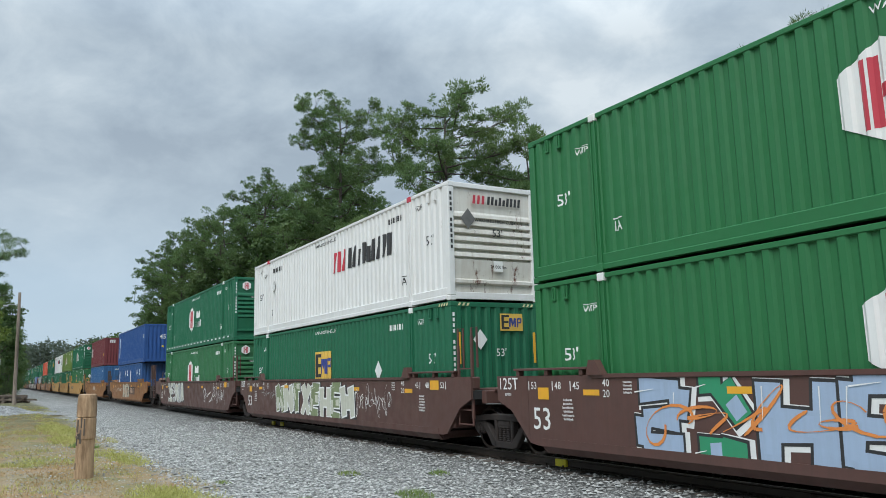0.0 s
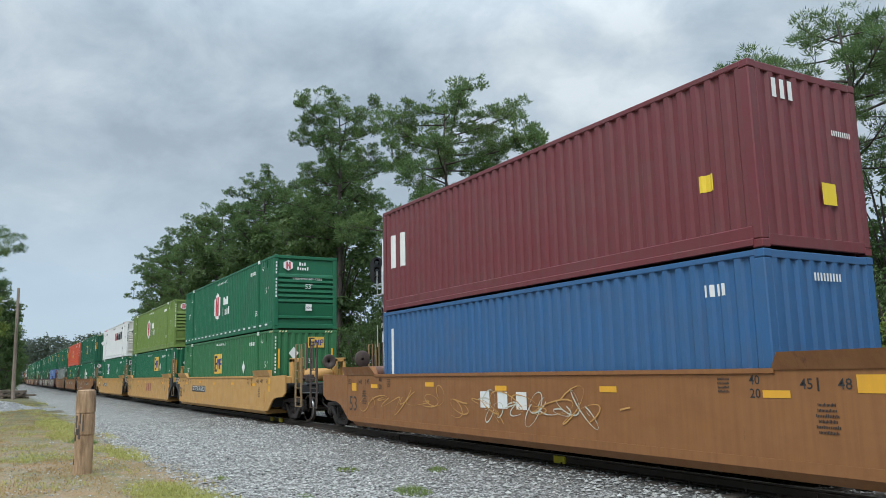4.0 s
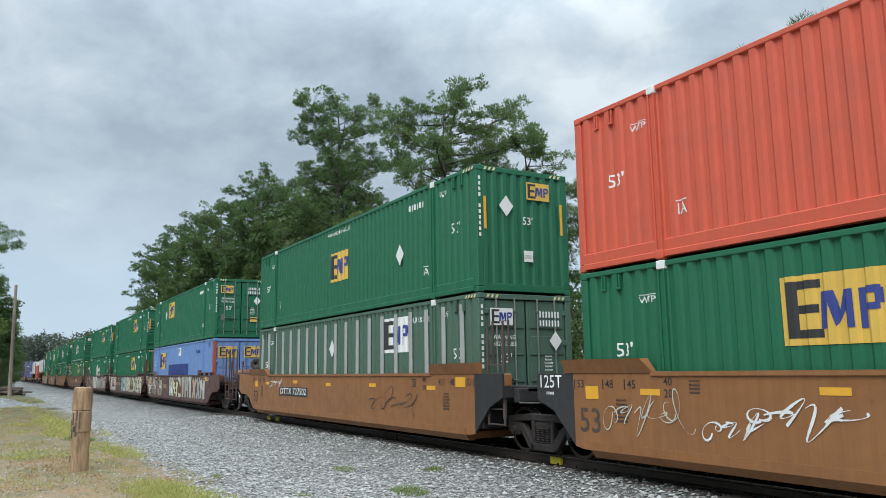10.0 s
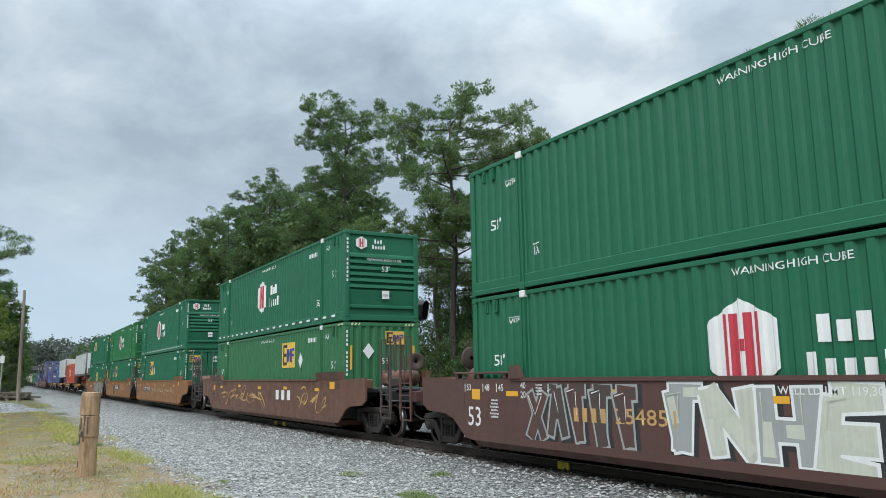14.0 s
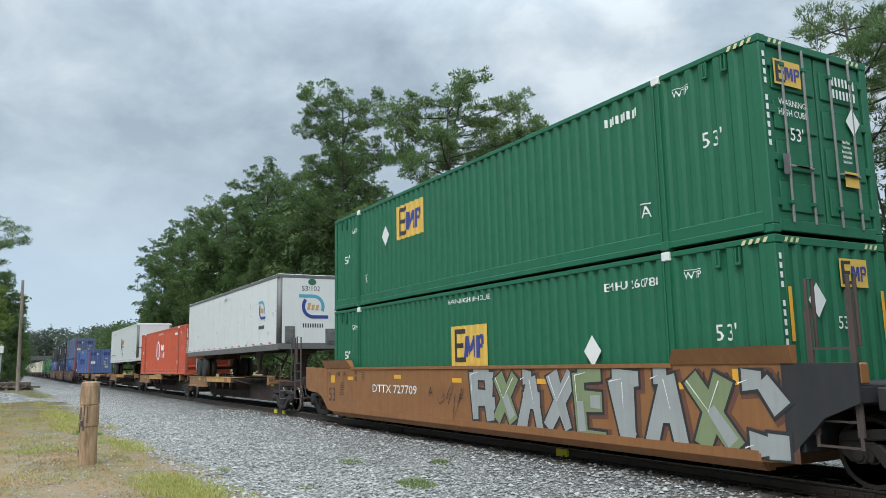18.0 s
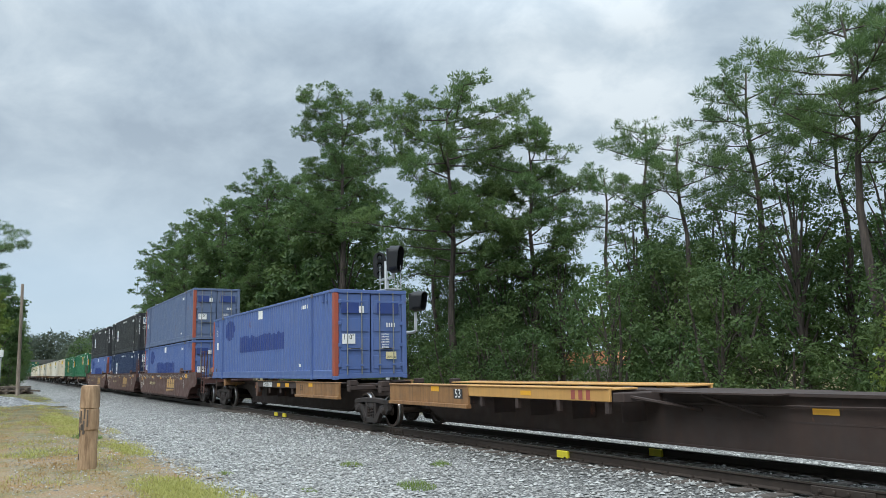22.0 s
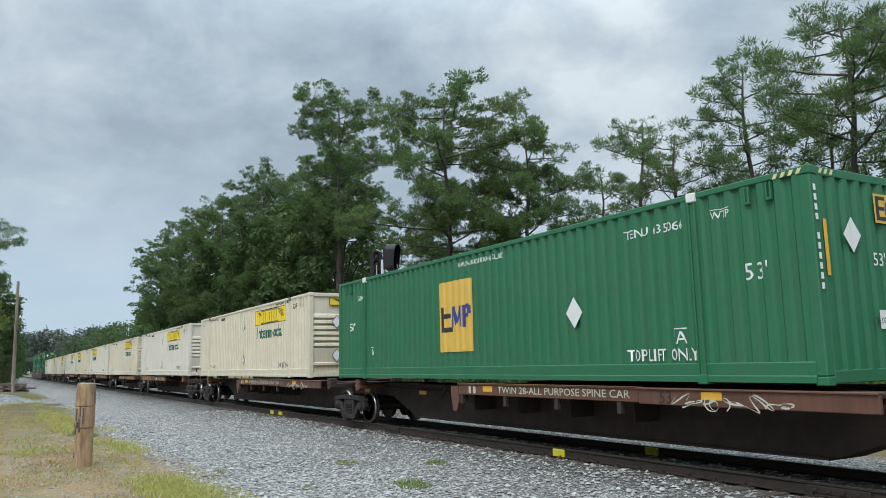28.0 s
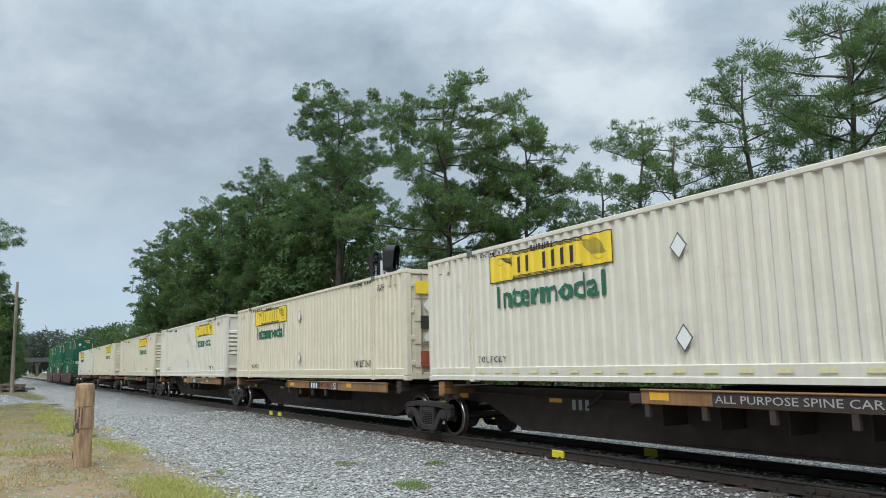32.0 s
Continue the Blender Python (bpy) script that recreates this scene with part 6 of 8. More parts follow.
# leading end of the load, paint, label, ends, style, marks
WELLS = [
    (4.00, "car_brown", BRN, "cj", "brown", []), (-15.44, "car_brown", BRN, "jj", "brown", BROWN_MARKS[:0]), (-34.74, "car_brown", BRN, "jc", "brown", [("AOK 55083|2.0", -3.6, 0.98, 0.26, "letter_white")]),
    (-58.39, "car_tan", TAN, "cc", "tan", DTTX("646271")[1:] + [("panel", 3.25, 0.98, 0.56, "bogie_brown", 5.0), ("bars:3", 3.25, 0.98, 0.42, "spray_peach", 2.7), ("LD LMT 139200|1.0", 1.9, 1.36, 0.1, "letter_black")]), (-81.88, "car_tan", TAN, "cc", "tan", TTX_TAN[1:]),
    (-105.80, "car_yellow", YEL, "cj", "yellow", DTTX("765823")), (-125.32, "car_yellow", YEL, "jj", "yellow", TTX_YEL), (-144.87, "car_yellow", YEL, "jc", "yellow", DTTX("765823")),
    (-168.87, "car_tan", TAN, "cj", "tan", DTTX("727502", 3.3) + [("B", 1.35, 1.0, 0.2, "letter_white")]), (-188.25, "car_tan", TAN, "jj", "tan", TTX_TAN), (-207.82, "car_tan", TAN, "jc", "tan", DTTX("727502")),
    (-231.45, "car_brown", BRN, "cj", "brown", BROWN_MARKS), (-250.76, "car_brown", BRN, "jj", "brown", BROWN_MARKS + [("C", -0.95, 0.95, 0.3, "letter_white")]), (-270.39, "car_brown", BRN, "jc", "brown", BROWN_MARKS),
    (-294.02, "car_rust", TAN, "cc", "tan", [(k, x + 2.9, *q) for k, x, *q in TTX_TAN[1:]]), (-318.05, "car_tan", TAN, "cj", "tan", DTTX("727709")), (-337.69, "car_tan", TAN, "jj", "tan", TTX_TAN), (-357.12, "car_tan", TAN, "jc", "tan", DTTX("727709")[1:] + [("A", -1.44, 1.02, 0.22, "letter_black")]),
    (-473.22, "car_brown", BRN, "cj", "brown", BNSF_MARKS), (-493.00, "car_brown", BRN, "jj", "brown", BNSF_MARKS), (-512.45, "car_brown", BRN, "jc", "brown", BNSF_MARKS)]
BOGIES = []
for n, (front, colour, label, ends, style, marks) in enumerate(WELLS):
    car = well_car(colour, label, ends, style, marks)
    graffiti_of(car, n)
    x = front - 8.075
    aboard(car, x)
    if n == 0 or ends[0] == "c":
        BOGIES.append(x + 9.68)
    BOGIES.append(x - 9.68)

stack(4.00, box_hub("hub_green"), box_hub("hub_green"))
stack(-15.44, box_xpo(), box_emp("emp_green", x=-0.15, z=1.56, dia=4.24))
stack(-34.74, box_hub("emp_green", stripe=True), box_hub("mid_green"))
place(container("container", "deep blue corrugated container with white stencils", "deep_blue", L=13.716, H=2.79, end="waves", posts=False,
      marks=[("side", "panel", -6.0, 1.5, 1.7, "letter_white", 0.12), ("end", "45", 0.0, 1.85, 0.34, "letter_white"), ("end", "bars:9", 0.85, 1.9, 0.09, "letter_white"), ("end", "panel", 0.0, 1.15, 0.13, "sign_yellow"),
             ("side", "45", 6.4, 1.9, 0.3, "letter_white"), ("side", "panel", 5.0, 1.2, 0.14, "sign_yellow")]), -59.60, 3.04, 13.716)
for x in (-60.25, -66.45):
    place(container("container", "bright blue corrugated short container with white diamond placard", "sea_blue", L=6.06, H=2.55, end="waves", posts=False,
          marks=[("side", "panel", -2.3, 1.3, 1.5, "letter_white", 0.22), ("side", "mark:diamond", 0.9, 1.85, 0.42), ("side", "bars:5", 2.2, 2.0, 0.18, "letter_white"), ("side", "bars:5", 2.2, 1.75, 0.18, "letter_white"), ("end", "mark:diamond", 0.5, 1.7, 0.42)]), x, LOWER, 6.06)
place(container("container", "maroon corrugated container with white lettering", "maroon", L=12.19, H=2.78, end="waves", posts=False,
      marks=[("side", "bars:3", -5.5, 1.6, 0.9, "letter_white"), ("end", "bars:3", -0.55, 2.42, 0.30, "letter_white"), ("end", "bars:9", 0.8, 1.9, 0.09, "letter_white"), ("end", "panel", 0.35, 0.9, 0.34, "sign_yellow"), ("side", "panel", 5.2, 1.1, 0.26, "sign_yellow")]), -83.86, 3.30, 12.19)
place(container("container", "mid blue corrugated container with a white stripe", "mid_blue", L=12.19, H=2.81, end="waves", posts=False,
      marks=[("side", "panel", -5.6, 1.4, 1.9, "letter_white", 0.12), ("side", "bars:4", 5.2, 2.3, 0.18, "letter_white"), ("end", "bars:9", 0.1, 2.45, 0.12, "letter_white")]), -83.86, LOWER, 12.19)
stack(-105.80, box_hub("emp_green", stripe=True), box_emp("mid_green", x=-0.4, z=1.75, dia=4.4))
stack(-125.32, box_hub("lime_green", label="lime-green corrugated long container with a white hexagon sign"), box_emp("emp_green", number="EMHU 278256"))
stack(-144.87, box_xpo(), box_emp("emp_green", "doors", "square_mark_white", -3.3, 2.0, 6.35))
stack(-168.87, box_emp("dark_green", x=0.1, z=1.55, dia=4.2), box_hub("emp_green", number="HGIU 510120", end="doors"))
stack(-188.25, box_emp("emp_red", "doors", x=0.22, z=1.52, dia=0, label="orange-red corrugated long container with a yellow square mark"), box_emp("emp_green", "doors", x=-3.28, z=1.93, dia=6.34))
stack(-207.82, box_emp("emp_green", x=0.1, z=1.55, dia=4.2), box_emp("grey_green", "doors", "square_mark_white", 4.0, 2.15, -4.4, "grey-green long container with pale upright stripes", [("side", "panel", -7.7 + 0.837 * i, 1.5, 2.4, "spray_grey", 0.05) for i in range(19)], "EMHU 831382"))
stack(-231.45, box_emp("emp_green", "doors", x=-2.56, z=2.12, dia=-1.52), container("container", "light blue long container with dark painted-over block, orange end posts", "sky_blue", end="doors", post_paint="rust_red", steps="casting_grey",
      marks=[("side", "53", -7.2, 1.9, 0.3, "letter_white"), ("side", "panel", -4.64, 2.03, 0.9, "patch_blue", 2.2), ("side", "mark:square_mark", -4.64, 2.03, 0.98), ("side", "panel", -0.1, 1.35, 0.85, "patch_blue", 6.4),
             ("side", "110|0.55", 0.33, 2.52, 0.28, "letter_black"), ("side", "panel", 0.33, 2.45, 0.44, "letter_white", 1.5), ("side", "110|0.5", 0.33, 2.52, 0.22, "letter_black"), ("side", "bars:8", 4.8, 2.35, 0.16, "patch_blue"), ("end", "mark:square_mark", -0.62, 2.25, 0.55), ("end", "mark:square_mark", 0.62, 2.25, 0.55)]))
stack(-250.76, box_emp("emp_green", "ribs", x=2.98, z=1.95, dia=1.3), box_emp("emp_green"))
stack(-270.39, box_emp("emp_green", "ribs", x=2.7, z=1.95), box_hub("emp_green"))
stack(-294.02, box_hub("emp_green", stripe=True), box_emp("mid_green"))
stack(-318.05, box_hub("emp_green", stripe=True), box_emp("emp_green", "doors", x=-3.3, z=2.0))
stack(-337.69, box_hub("hub_green", number="HGIU 504172"), box_emp("emp_green", "doors", x=-2.92, z=1.98, dia=-1.5))
stack(-357.12, box_emp("emp_green", "doors", x=-2.83, z=2.07, dia=-1.43), box_emp("emp_green", x=0.0, z=1.6, dia=4.22, number="EMHU 260788"))
stack(-473.22, box_sea("grey_blue", patch=False), box_sea())
stack(-493.00, box_fec("black_paint"), box_fec("navy"))
stack(-512.45, box_fec("black_paint"), box_sea("pale_blue"))

SPINE = "rusty dark spine car with yellow-brown wheel platforms"
SPINE2 = "rust-brown all-purpose spine car with white stencils"
def spines(joints, label, units):
    for i, (a, b) in enumerate(zip(joints, joints[1:])):
        ends = ("c" if i == 0 else "j") + ("c" if i == len(joints) - 2 else "j")
        half = (a - b) / 2 - 0.12
        style, title, flip, thin = units[i]
        aboard(spine_car(label, ends, style, round(half, 2), title, flip, thin), (a + b) / 2)
    BOGIES.extend(joints)


SHORT = "ALL PURPOSE SPINE CAR"
LONG = "TWIN 28-ALL PURPOSE SPINE CAR"
spines([-379.2, -396.5, -414.1, -432.1, -450.06, -467.2], SPINE, [("yellow", None, False, 4.65)] * 4 + [("dark", None, True, 4.7)])
spines([-534.2, -552.2, -570.6, -589.0], SPINE2, [("rust", LONG, True, 5.7)] * 3)
spines([-592.8, -609.7, -627.4, -645.0, -662.7, -680.9], SPINE, [("tan", None, False, 4.65), ("tan", None, True, 4.1), ("tan", SHORT, True, 4.1), ("tan", None, True, 4.1), ("tan", None, True, 4.1)])
spines([-684.8, -702.5, -720.2, -737.9], SPINE2, [("rust", SHORT, True, 4.6)] * 3)
place(trailer("white highway box trailer with grey rails and a blue ring mark", "ring", "casting_grey"), -379.14, 1.155)
place(box_hub("hub_red", label="orange-red corrugated long container with a white hexagon sign, rust-worn posts"), -396.05, DECK)
place(trailer("white highway box trailer with a black bird mark", "bird", "trailer_white"), -414.67, 1.155)
place(box_sea(), -452.28, DECK)
place(box_emp("spine_green"), -533.83, DECK)
place(box_emp("spine_green", x=-1.08, z=1.48, dia=4.28, more=[("side", "panel", -1.08, 1.0, 0.7, "emp_yellow", 2.1), ("side", "panel", -1.08, 2.0, 0.6, "emp_yellow", 2.45), ("side", "TOP LIFT ONLY|1.5", 5.28, 0.44, 0.2, "letter_white")], number="TENU 635066"), -554.66, DECK)
HUNTS = [(-573.43, "cream_white", "ribs", True), (-592.28, "cold_white", "ribs", True), (-610.66, "cream_white", "ribs", True), (-628.25, "cold_white", "doors", False), (-645.60, "cream_white", "doors", False),
         (-663.70, "cold_white", "ribs", True), (-682.38, "cream_white", "ribs", True), (-702.3, "cream_white", "ribs", True), (-720.0, "cold_white", "ribs", False)]
for front, colour, end, lead in HUNTS:
    place(box_hunt(colour, end, lead), front, DECK)
# the tail of the train, far down the line
for k, (up, low) in enumerate((("dark_green", "emp_green"), ("emp_green", "mid_green"), ("hub_green", "emp_green"))):
    x = -745.0 - 19.4 * k
    aboard(well_car("car_brown", BRN, "jj", "brown"), x - 8.075)
    stack(x, box_emp(up), box_hub(low))
    BOGIES.extend([x + 1.6] + ([x - 17.75] if k == 2 else []))
first = bogie("bogie_black")
aboard(first, BOGIES[0])
for x in BOGIES[1:]:
    aboard(copy_thing(first, pose(x, 0, 0)), x)


# ---- the line and the ground ----
def ground_height(x, y):
    """Level by the rails, a shallow dip beside the ballast, then slowly rising to where the camera stands."""
    d = abs(y)
    base = -0.20 if d < 1.7 else -0.20 - 0.12 * min(1.0, (d - 1.7) / 1.6)
    if y < -5.5:
        base += 0.22 * min(1.0, (-5.5 - y) / 3.0)
    return base + 0.035 * noise.noise((x * 0.35, y * 0.35, 0.0)) + 0.012 * noise.noise((x * 1.9, y * 1.9, 3.0))


def ground_sheet():
    bm = bmesh.new()
    xs = sorted(set([-3000, -1500, -800, -500, -350, -250, -180, -140, -110, -90, -75, -62, -52] + [round(-45 + 0.6 * i, 2) for i in range(86)] + [10, 16, 26, 45, 90, 300, 1500]))
    ys = sorted(set([-2500, -900, -300, -100, -50, -30, -22, -17, -14] + [round(-12.5 + 0.5 * i, 2) for i in range(44)] + [12, 16, 24, 40, 90, 300, 900, 2500]))
    grid = [[bm.verts.new((x, y, ground_height(x, y))) for y in ys] for x in xs]
    for a, b in zip(grid, grid[1:]):
        for j in range(len(ys) - 1):
            bm.faces.new((a[j], b[j], b[j + 1], a[j + 1]))
    return bm


def ground_colour(t):
    v = space(t, shift=False)
    s = add(t, "ShaderNodeSeparateXYZ", Vector=v)
    warp = noise_at(t, v, 0.32, 6, 0.62)
    # how far to the camera's side: gravel by the line, dry earth and grass beyond
    side = mathop(t, "ADD", s.outputs[1], mathop(t, "MULTIPLY", mathop(t, "SUBTRACT", warp, 0.5), 3.4))
    earth_f = ramp(t, mathop(t, "ADD", mathop(t, "MULTIPLY", side, -0.1), 0.0), [(0.68, (0, 0, 0)), (0.77, (1, 1, 1))])
    far_f = ramp(t, mathop(t, "MULTIPLY", side, 0.1), [(0.42, (0, 0, 0)), (0.55, (1, 1, 1))])
    cells = t.nodes.new("ShaderNodeTexVoronoi")
    cells.inputs["Scale"].default_value = 22.0
    t.links.new(v, cells.inputs["Vector"])
    shade = ramp(t, add(t, "ShaderNodeSeparateXYZ", Vector=cells.outputs["Color"]).outputs[0], [(0.0, (0.19, 0.19, 0.185)), (0.5, (0.44, 0.44, 0.43)), (1.0, (0.70, 0.695, 0.67))])
    # shade between the stones is painted in: cells darken towards their edges
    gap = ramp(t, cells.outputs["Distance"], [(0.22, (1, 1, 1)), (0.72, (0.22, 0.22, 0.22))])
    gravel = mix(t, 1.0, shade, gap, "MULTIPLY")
    dust = ramp(t, noise_at(t, v, 1.1, 8, 0.75), [(0.35, (0.74, 0.73, 0.72)), (0.62, (1.12, 1.12, 1.12))])
    gravel = mix(t, 1.0, gravel, dust, "MULTIPLY")
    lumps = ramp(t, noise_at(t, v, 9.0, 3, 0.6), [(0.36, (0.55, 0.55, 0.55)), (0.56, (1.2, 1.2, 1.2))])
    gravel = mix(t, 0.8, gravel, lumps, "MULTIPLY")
    dirt = mix(t, noise_at(t, v, 2.6, 7, 0.7), (0.22, 0.168, 0.112), (0.40, 0.325, 0.235))
    pebble = ramp(t, noise_at(t, v, 26.0, 5, 0.8), [(0.36, (0.45, 0.45, 0.45)), (0.60, (1.25, 1.25, 1.25))])
    dirt = mix(t, 0.8, dirt, pebble, "MULTIPLY")
    tint = ramp(t, noise_at(t, v, 0.75, 8, 0.68), [(0.34, (0, 0, 0)), (0.54, (1, 1, 1))])
    straw = mix(t, ramp(t, noise_at(t, v, 0.9, 7, 0.7), [(0.4, (0, 0, 0)), (0.6, (1, 1, 1))]), (0.16, 0.165, 0.05), (0.33, 0.20, 0.085))
    turf = mix(t, 0.7, straw, ramp(t, noise_at(t, v, 19.0, 7, 0.8), [(0.35, (0.45, 0.45, 0.45)), (0.65, (1.3, 1.3, 1.3))]), "MULTIPLY")
    away = ramp(t, mathop(t, "MULTIPLY", s.outputs[0], -0.02), [(0.24, (0, 0, 0)), (0.42, (1, 1, 1))])
    cover = mathop(t, "MULTIPLY", tint, mathop(t, "ADD", mathop(t, "MULTIPLY", away, 0.3), 0.7))
    earth = mix(t, cover, dirt, turf)
    # farther earth turns to rank grass, the trees' shade put into its colour
    deep = ramp(t, mathop(t, "MULTIPLY", s.outputs[0], -0.01), [(0.17, (0, 0, 0)), (0.48, (1, 1, 1))])
    shaded_grass = mix(t, ramp(t, noise_at(t, v, 1.3, 7, 0.7), [(0.38, (0, 0, 0)), (0.62, (1, 1, 1))]), (0.055, 0.065, 0.022), (0.17, 0.145, 0.065))
    earth = mix(t, deep, earth, shaded_grass)
    # ballast is darker towards the rails
    near_rail_f = ramp(t, mathop(t, "MULTIPLY", mathop(t, "ABSOLUTE", mathop(t, "ADD", s.outputs[1], mathop(t, "MULTIPLY", mathop(t, "SUBTRACT", warp, 0.5), 1.6))), 0.2), [(0.26, (0.44, 0.43, 0.41)), (0.50, (0.80, 0.79, 0.77)), (0.95, (1.08, 1.07, 1.04))])
    gravel = mix(t, 1.0, gravel, near_rail_f, "MULTIPLY")
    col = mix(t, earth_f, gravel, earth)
    return mix(t, far_f, col, mix(t, 0.6, turf, shaded_grass))


def stone_relief(t):
    v = space(t, shift=False)
    cells = t.nodes.new("ShaderNodeTexVoronoi")
    cells.inputs["Scale"].default_value = 22.0
    t.links.new(v, cells.inputs["Vector"])
    return mathop(t, "MULTIPLY", cells.outputs["Distance"], -1.0)


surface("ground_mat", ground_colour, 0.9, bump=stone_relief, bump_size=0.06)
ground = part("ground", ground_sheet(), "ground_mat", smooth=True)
tagged(ground, "grey gravel by the line, dry sandy earth and patchy grass", "ground", kind="structure")
surface("stone_mat", lambda t: mix(t, t.nodes.new("ShaderNodeNewGeometry").outputs["Random Per Island"], (0.17, 0.168, 0.160), (0.49, 0.485, 0.46)), 0.9)


def rail(y, name):
    root = thing(name, "worn steel rail with a shiny head and rusty web", "rail", kind="structure")
    prof = [(-0.07, -0.172), (0.07, -0.172), (0.07, -0.160), (0.012, -0.140), (0.010, -0.045), (0.036, -0.030), (0.036, -0.006), (-0.036, -0.006), (-0.036, -0.030), (-0.010, -0.045), (-0.012, -0.140), (-0.07, -0.160)]
    bm = bmesh.new()
    a = [[bm.verts.new((x, py, pz)) for py, pz in prof] for x in (-900, 60)]
    for i in range(len(prof)):
        bm.faces.new((a[0][i], a[1][i], a[1][(i + 1) % len(prof)], a[0][(i + 1) % len(prof)]))
    part("rail_web", bm, "rail_side", root)
    part("rail_head", boxes([(-900, 60, -0.034, 0.034, -0.006, 0.0)]), "rail_top", root)
    root.matrix_world = pose(0, y, 0)
    return root


near_rail, far_rail = rail(-0.755, "rail"), rail(0.755, "rail")



def mesh_of(name, verts, faces, mat, parent=None, label="", m=None):
    me = bpy.data.meshes.new(name)
    me.from_pydata([tuple(v) for v in verts], [], faces)
    me.update()
    return link(name, me, mat, parent, m, label)


# yellow paint marks on the rails' webs
for x, y in ((-12.18, -0.755), (-29.3, -0.755), (-30.35, -0.755), (-11.2, 0.755)):
    part("paint_mark", boxes([(-0.17, 0.17, -0.075, -0.013, -0.165, -0.02)], 0.012), "rail_yellow", near_rail if y < 0 else far_rail, "yellow paint mark on the web", pose(x, 0, 0))
for x in (-6.4, -19.6, -2.0):
    part("joint_bar", boxes([(-0.45, 0.45, -0.045, -0.012, -0.15, -0.04)], 0.01), "rail_side", near_rail, m=pose(x, 0, 0))
    for k in (-0.3, -0.1, 0.1, 0.3):
        part("bolt", boxes([(-0.022, 0.022, -0.075, -0.04, -0.022, 0.022)], 0.005), "rail_side", near_rail, m=pose(x + k, 0, -0.095))
tie_bm = shared("tie", lambda: boxes([(-0.115, 0.115, -1.3, 1.3, -0.36, -0.178)], 0.015))
track_bed = thing("sleeper_row", "weathered wooden sleepers sunk in the gravel", "sleepers", kind="structure")
for i in range(80):
    x = 4.0 - 0.535 * i
    link("sleeper", tie_bm, "tie_wood", track_bed, pose(x + 0.02 * math.sin(i * 5.1), 0.03 * math.sin(i * 2.3), 0, 0, 0, 0.6 * math.sin(i * 3.7)))
    for y in (-0.755,):
        if i < 45:
            link("tie_plate", shared("tie_plate", lambda: boxes([(-0.09, 0.09, -0.17, 0.17, -0.180, -0.168), (-0.05, -0.02, -0.10, -0.07, -0.17, -0.13), (0.02, 0.05, 0.07, 0.10, -0.17, -0.13)])), "rail_side", track_bed, pose(x, y, 0))


# ---- loose stones ----
def stones(name, n, x0, x1, y0, y1, lo, hi, seed, label):
    rs = np.random.RandomState(seed)
    base = np.array([(1, 0, 0), (-0.9, 0.1, 0), (0, 0.8, 0.1), (0.1, -0.85, 0), (0.05, 0, 0.62), (0.1, 0.05, -0.5)])
    tri = [(0, 2, 4), (2, 1, 4), (1, 3, 4), (3, 0, 4), (2, 0, 5), (1, 2, 5), (3, 1, 5), (0, 3, 5)]
    V, F = [], []
    for i in range(n):
        # closer together towards the camera
        x = x1 - (x1 - x0) * rs.rand() ** 1.5
        y = y0 + (y1 - y0) * rs.rand()
        if abs(abs(y) - 0.755) < 0.12:
            continue
        r = lo + (hi - lo) * rs.rand() ** 2.2
        a = rs.rand() * 6.283
        c, s = math.cos(a), math.sin(a)
        p = base * (1 + 0.28 * rs.randn(6, 3)) * r
        p[:, 2] *= 0.8
        q = np.stack([p[:, 0] * c - p[:, 1] * s, p[:, 0] * s + p[:, 1] * c, p[:, 2]], 1) + (x, y, ground_height(x, y) + 0.3 * r)
        k = len(V)
        V.extend(q.tolist())
        F.extend([(k + a_, k + b_, k + c_) for a_, b_, c_ in tri])
    return tagged(mesh_of(name, V, F, "stone_mat"), label, "gravel", kind="stuff")


stones("gravel", 34000, -36.0, 2.5, -7.6, 1.9, 0.020, 0.058, 3, "loose crushed grey stone beside the rails")
stones("gravel", 7000, -26.0, 2.0, -10.2, -7.0, 0.010, 0.030, 4, "small loose stones on sandy earth")
stones("gravel", 5000, -30.0, 2.0, 1.7, 4.2, 0.02, 0.05, 6, "crushed grey stone behind the far rail")

# ---- grass ----
def grass(name, spots, mat, label, seed, category="grass"):
    """Blades in patches: x, y, half sizes, how many, how tall."""
    rs = np.random.RandomState(seed)
    V, F = [], []
    for cx, cy, rx, ry, n, tall in spots:
        for i in range(n):
            a, q = rs.rand() * 6.283, math.sqrt(rs.rand())
            x, y = cx + math.cos(a) * rx * q, cy + math.sin(a) * ry * q
            h = tall * (0.35 + 0.75 * rs.rand()) * (1.1 - 0.6 * q)
            d = rs.rand() * 6.283
            lean = h * (0.35 + 0.9 * rs.rand())
            w = 0.004 + 0.005 * rs.rand()
            z = ground_height(x, y) - 0.01
            c, s = math.cos(d), math.sin(d)
            k = len(V)
            V += [(x - s * w, y + c * w, z), (x + s * w, y - c * w, z), (x + c * lean * 0.35 + s * w * 0.7, y + s * lean * 0.35 - c * w * 0.7, z + h * 0.6), (x + c * lean * 0.35 - s * w * 0.7, y + s * lean * 0.35 + c * w * 0.7, z + h * 0.6), (x + c * lean, y + s * lean, z + h)]
            F += [(k, k + 1, k + 2, k + 3), (k + 3, k + 2, k + 4)]
    return tagged(mesh_of(name, V, F, mat), label, category, kind="stuff")


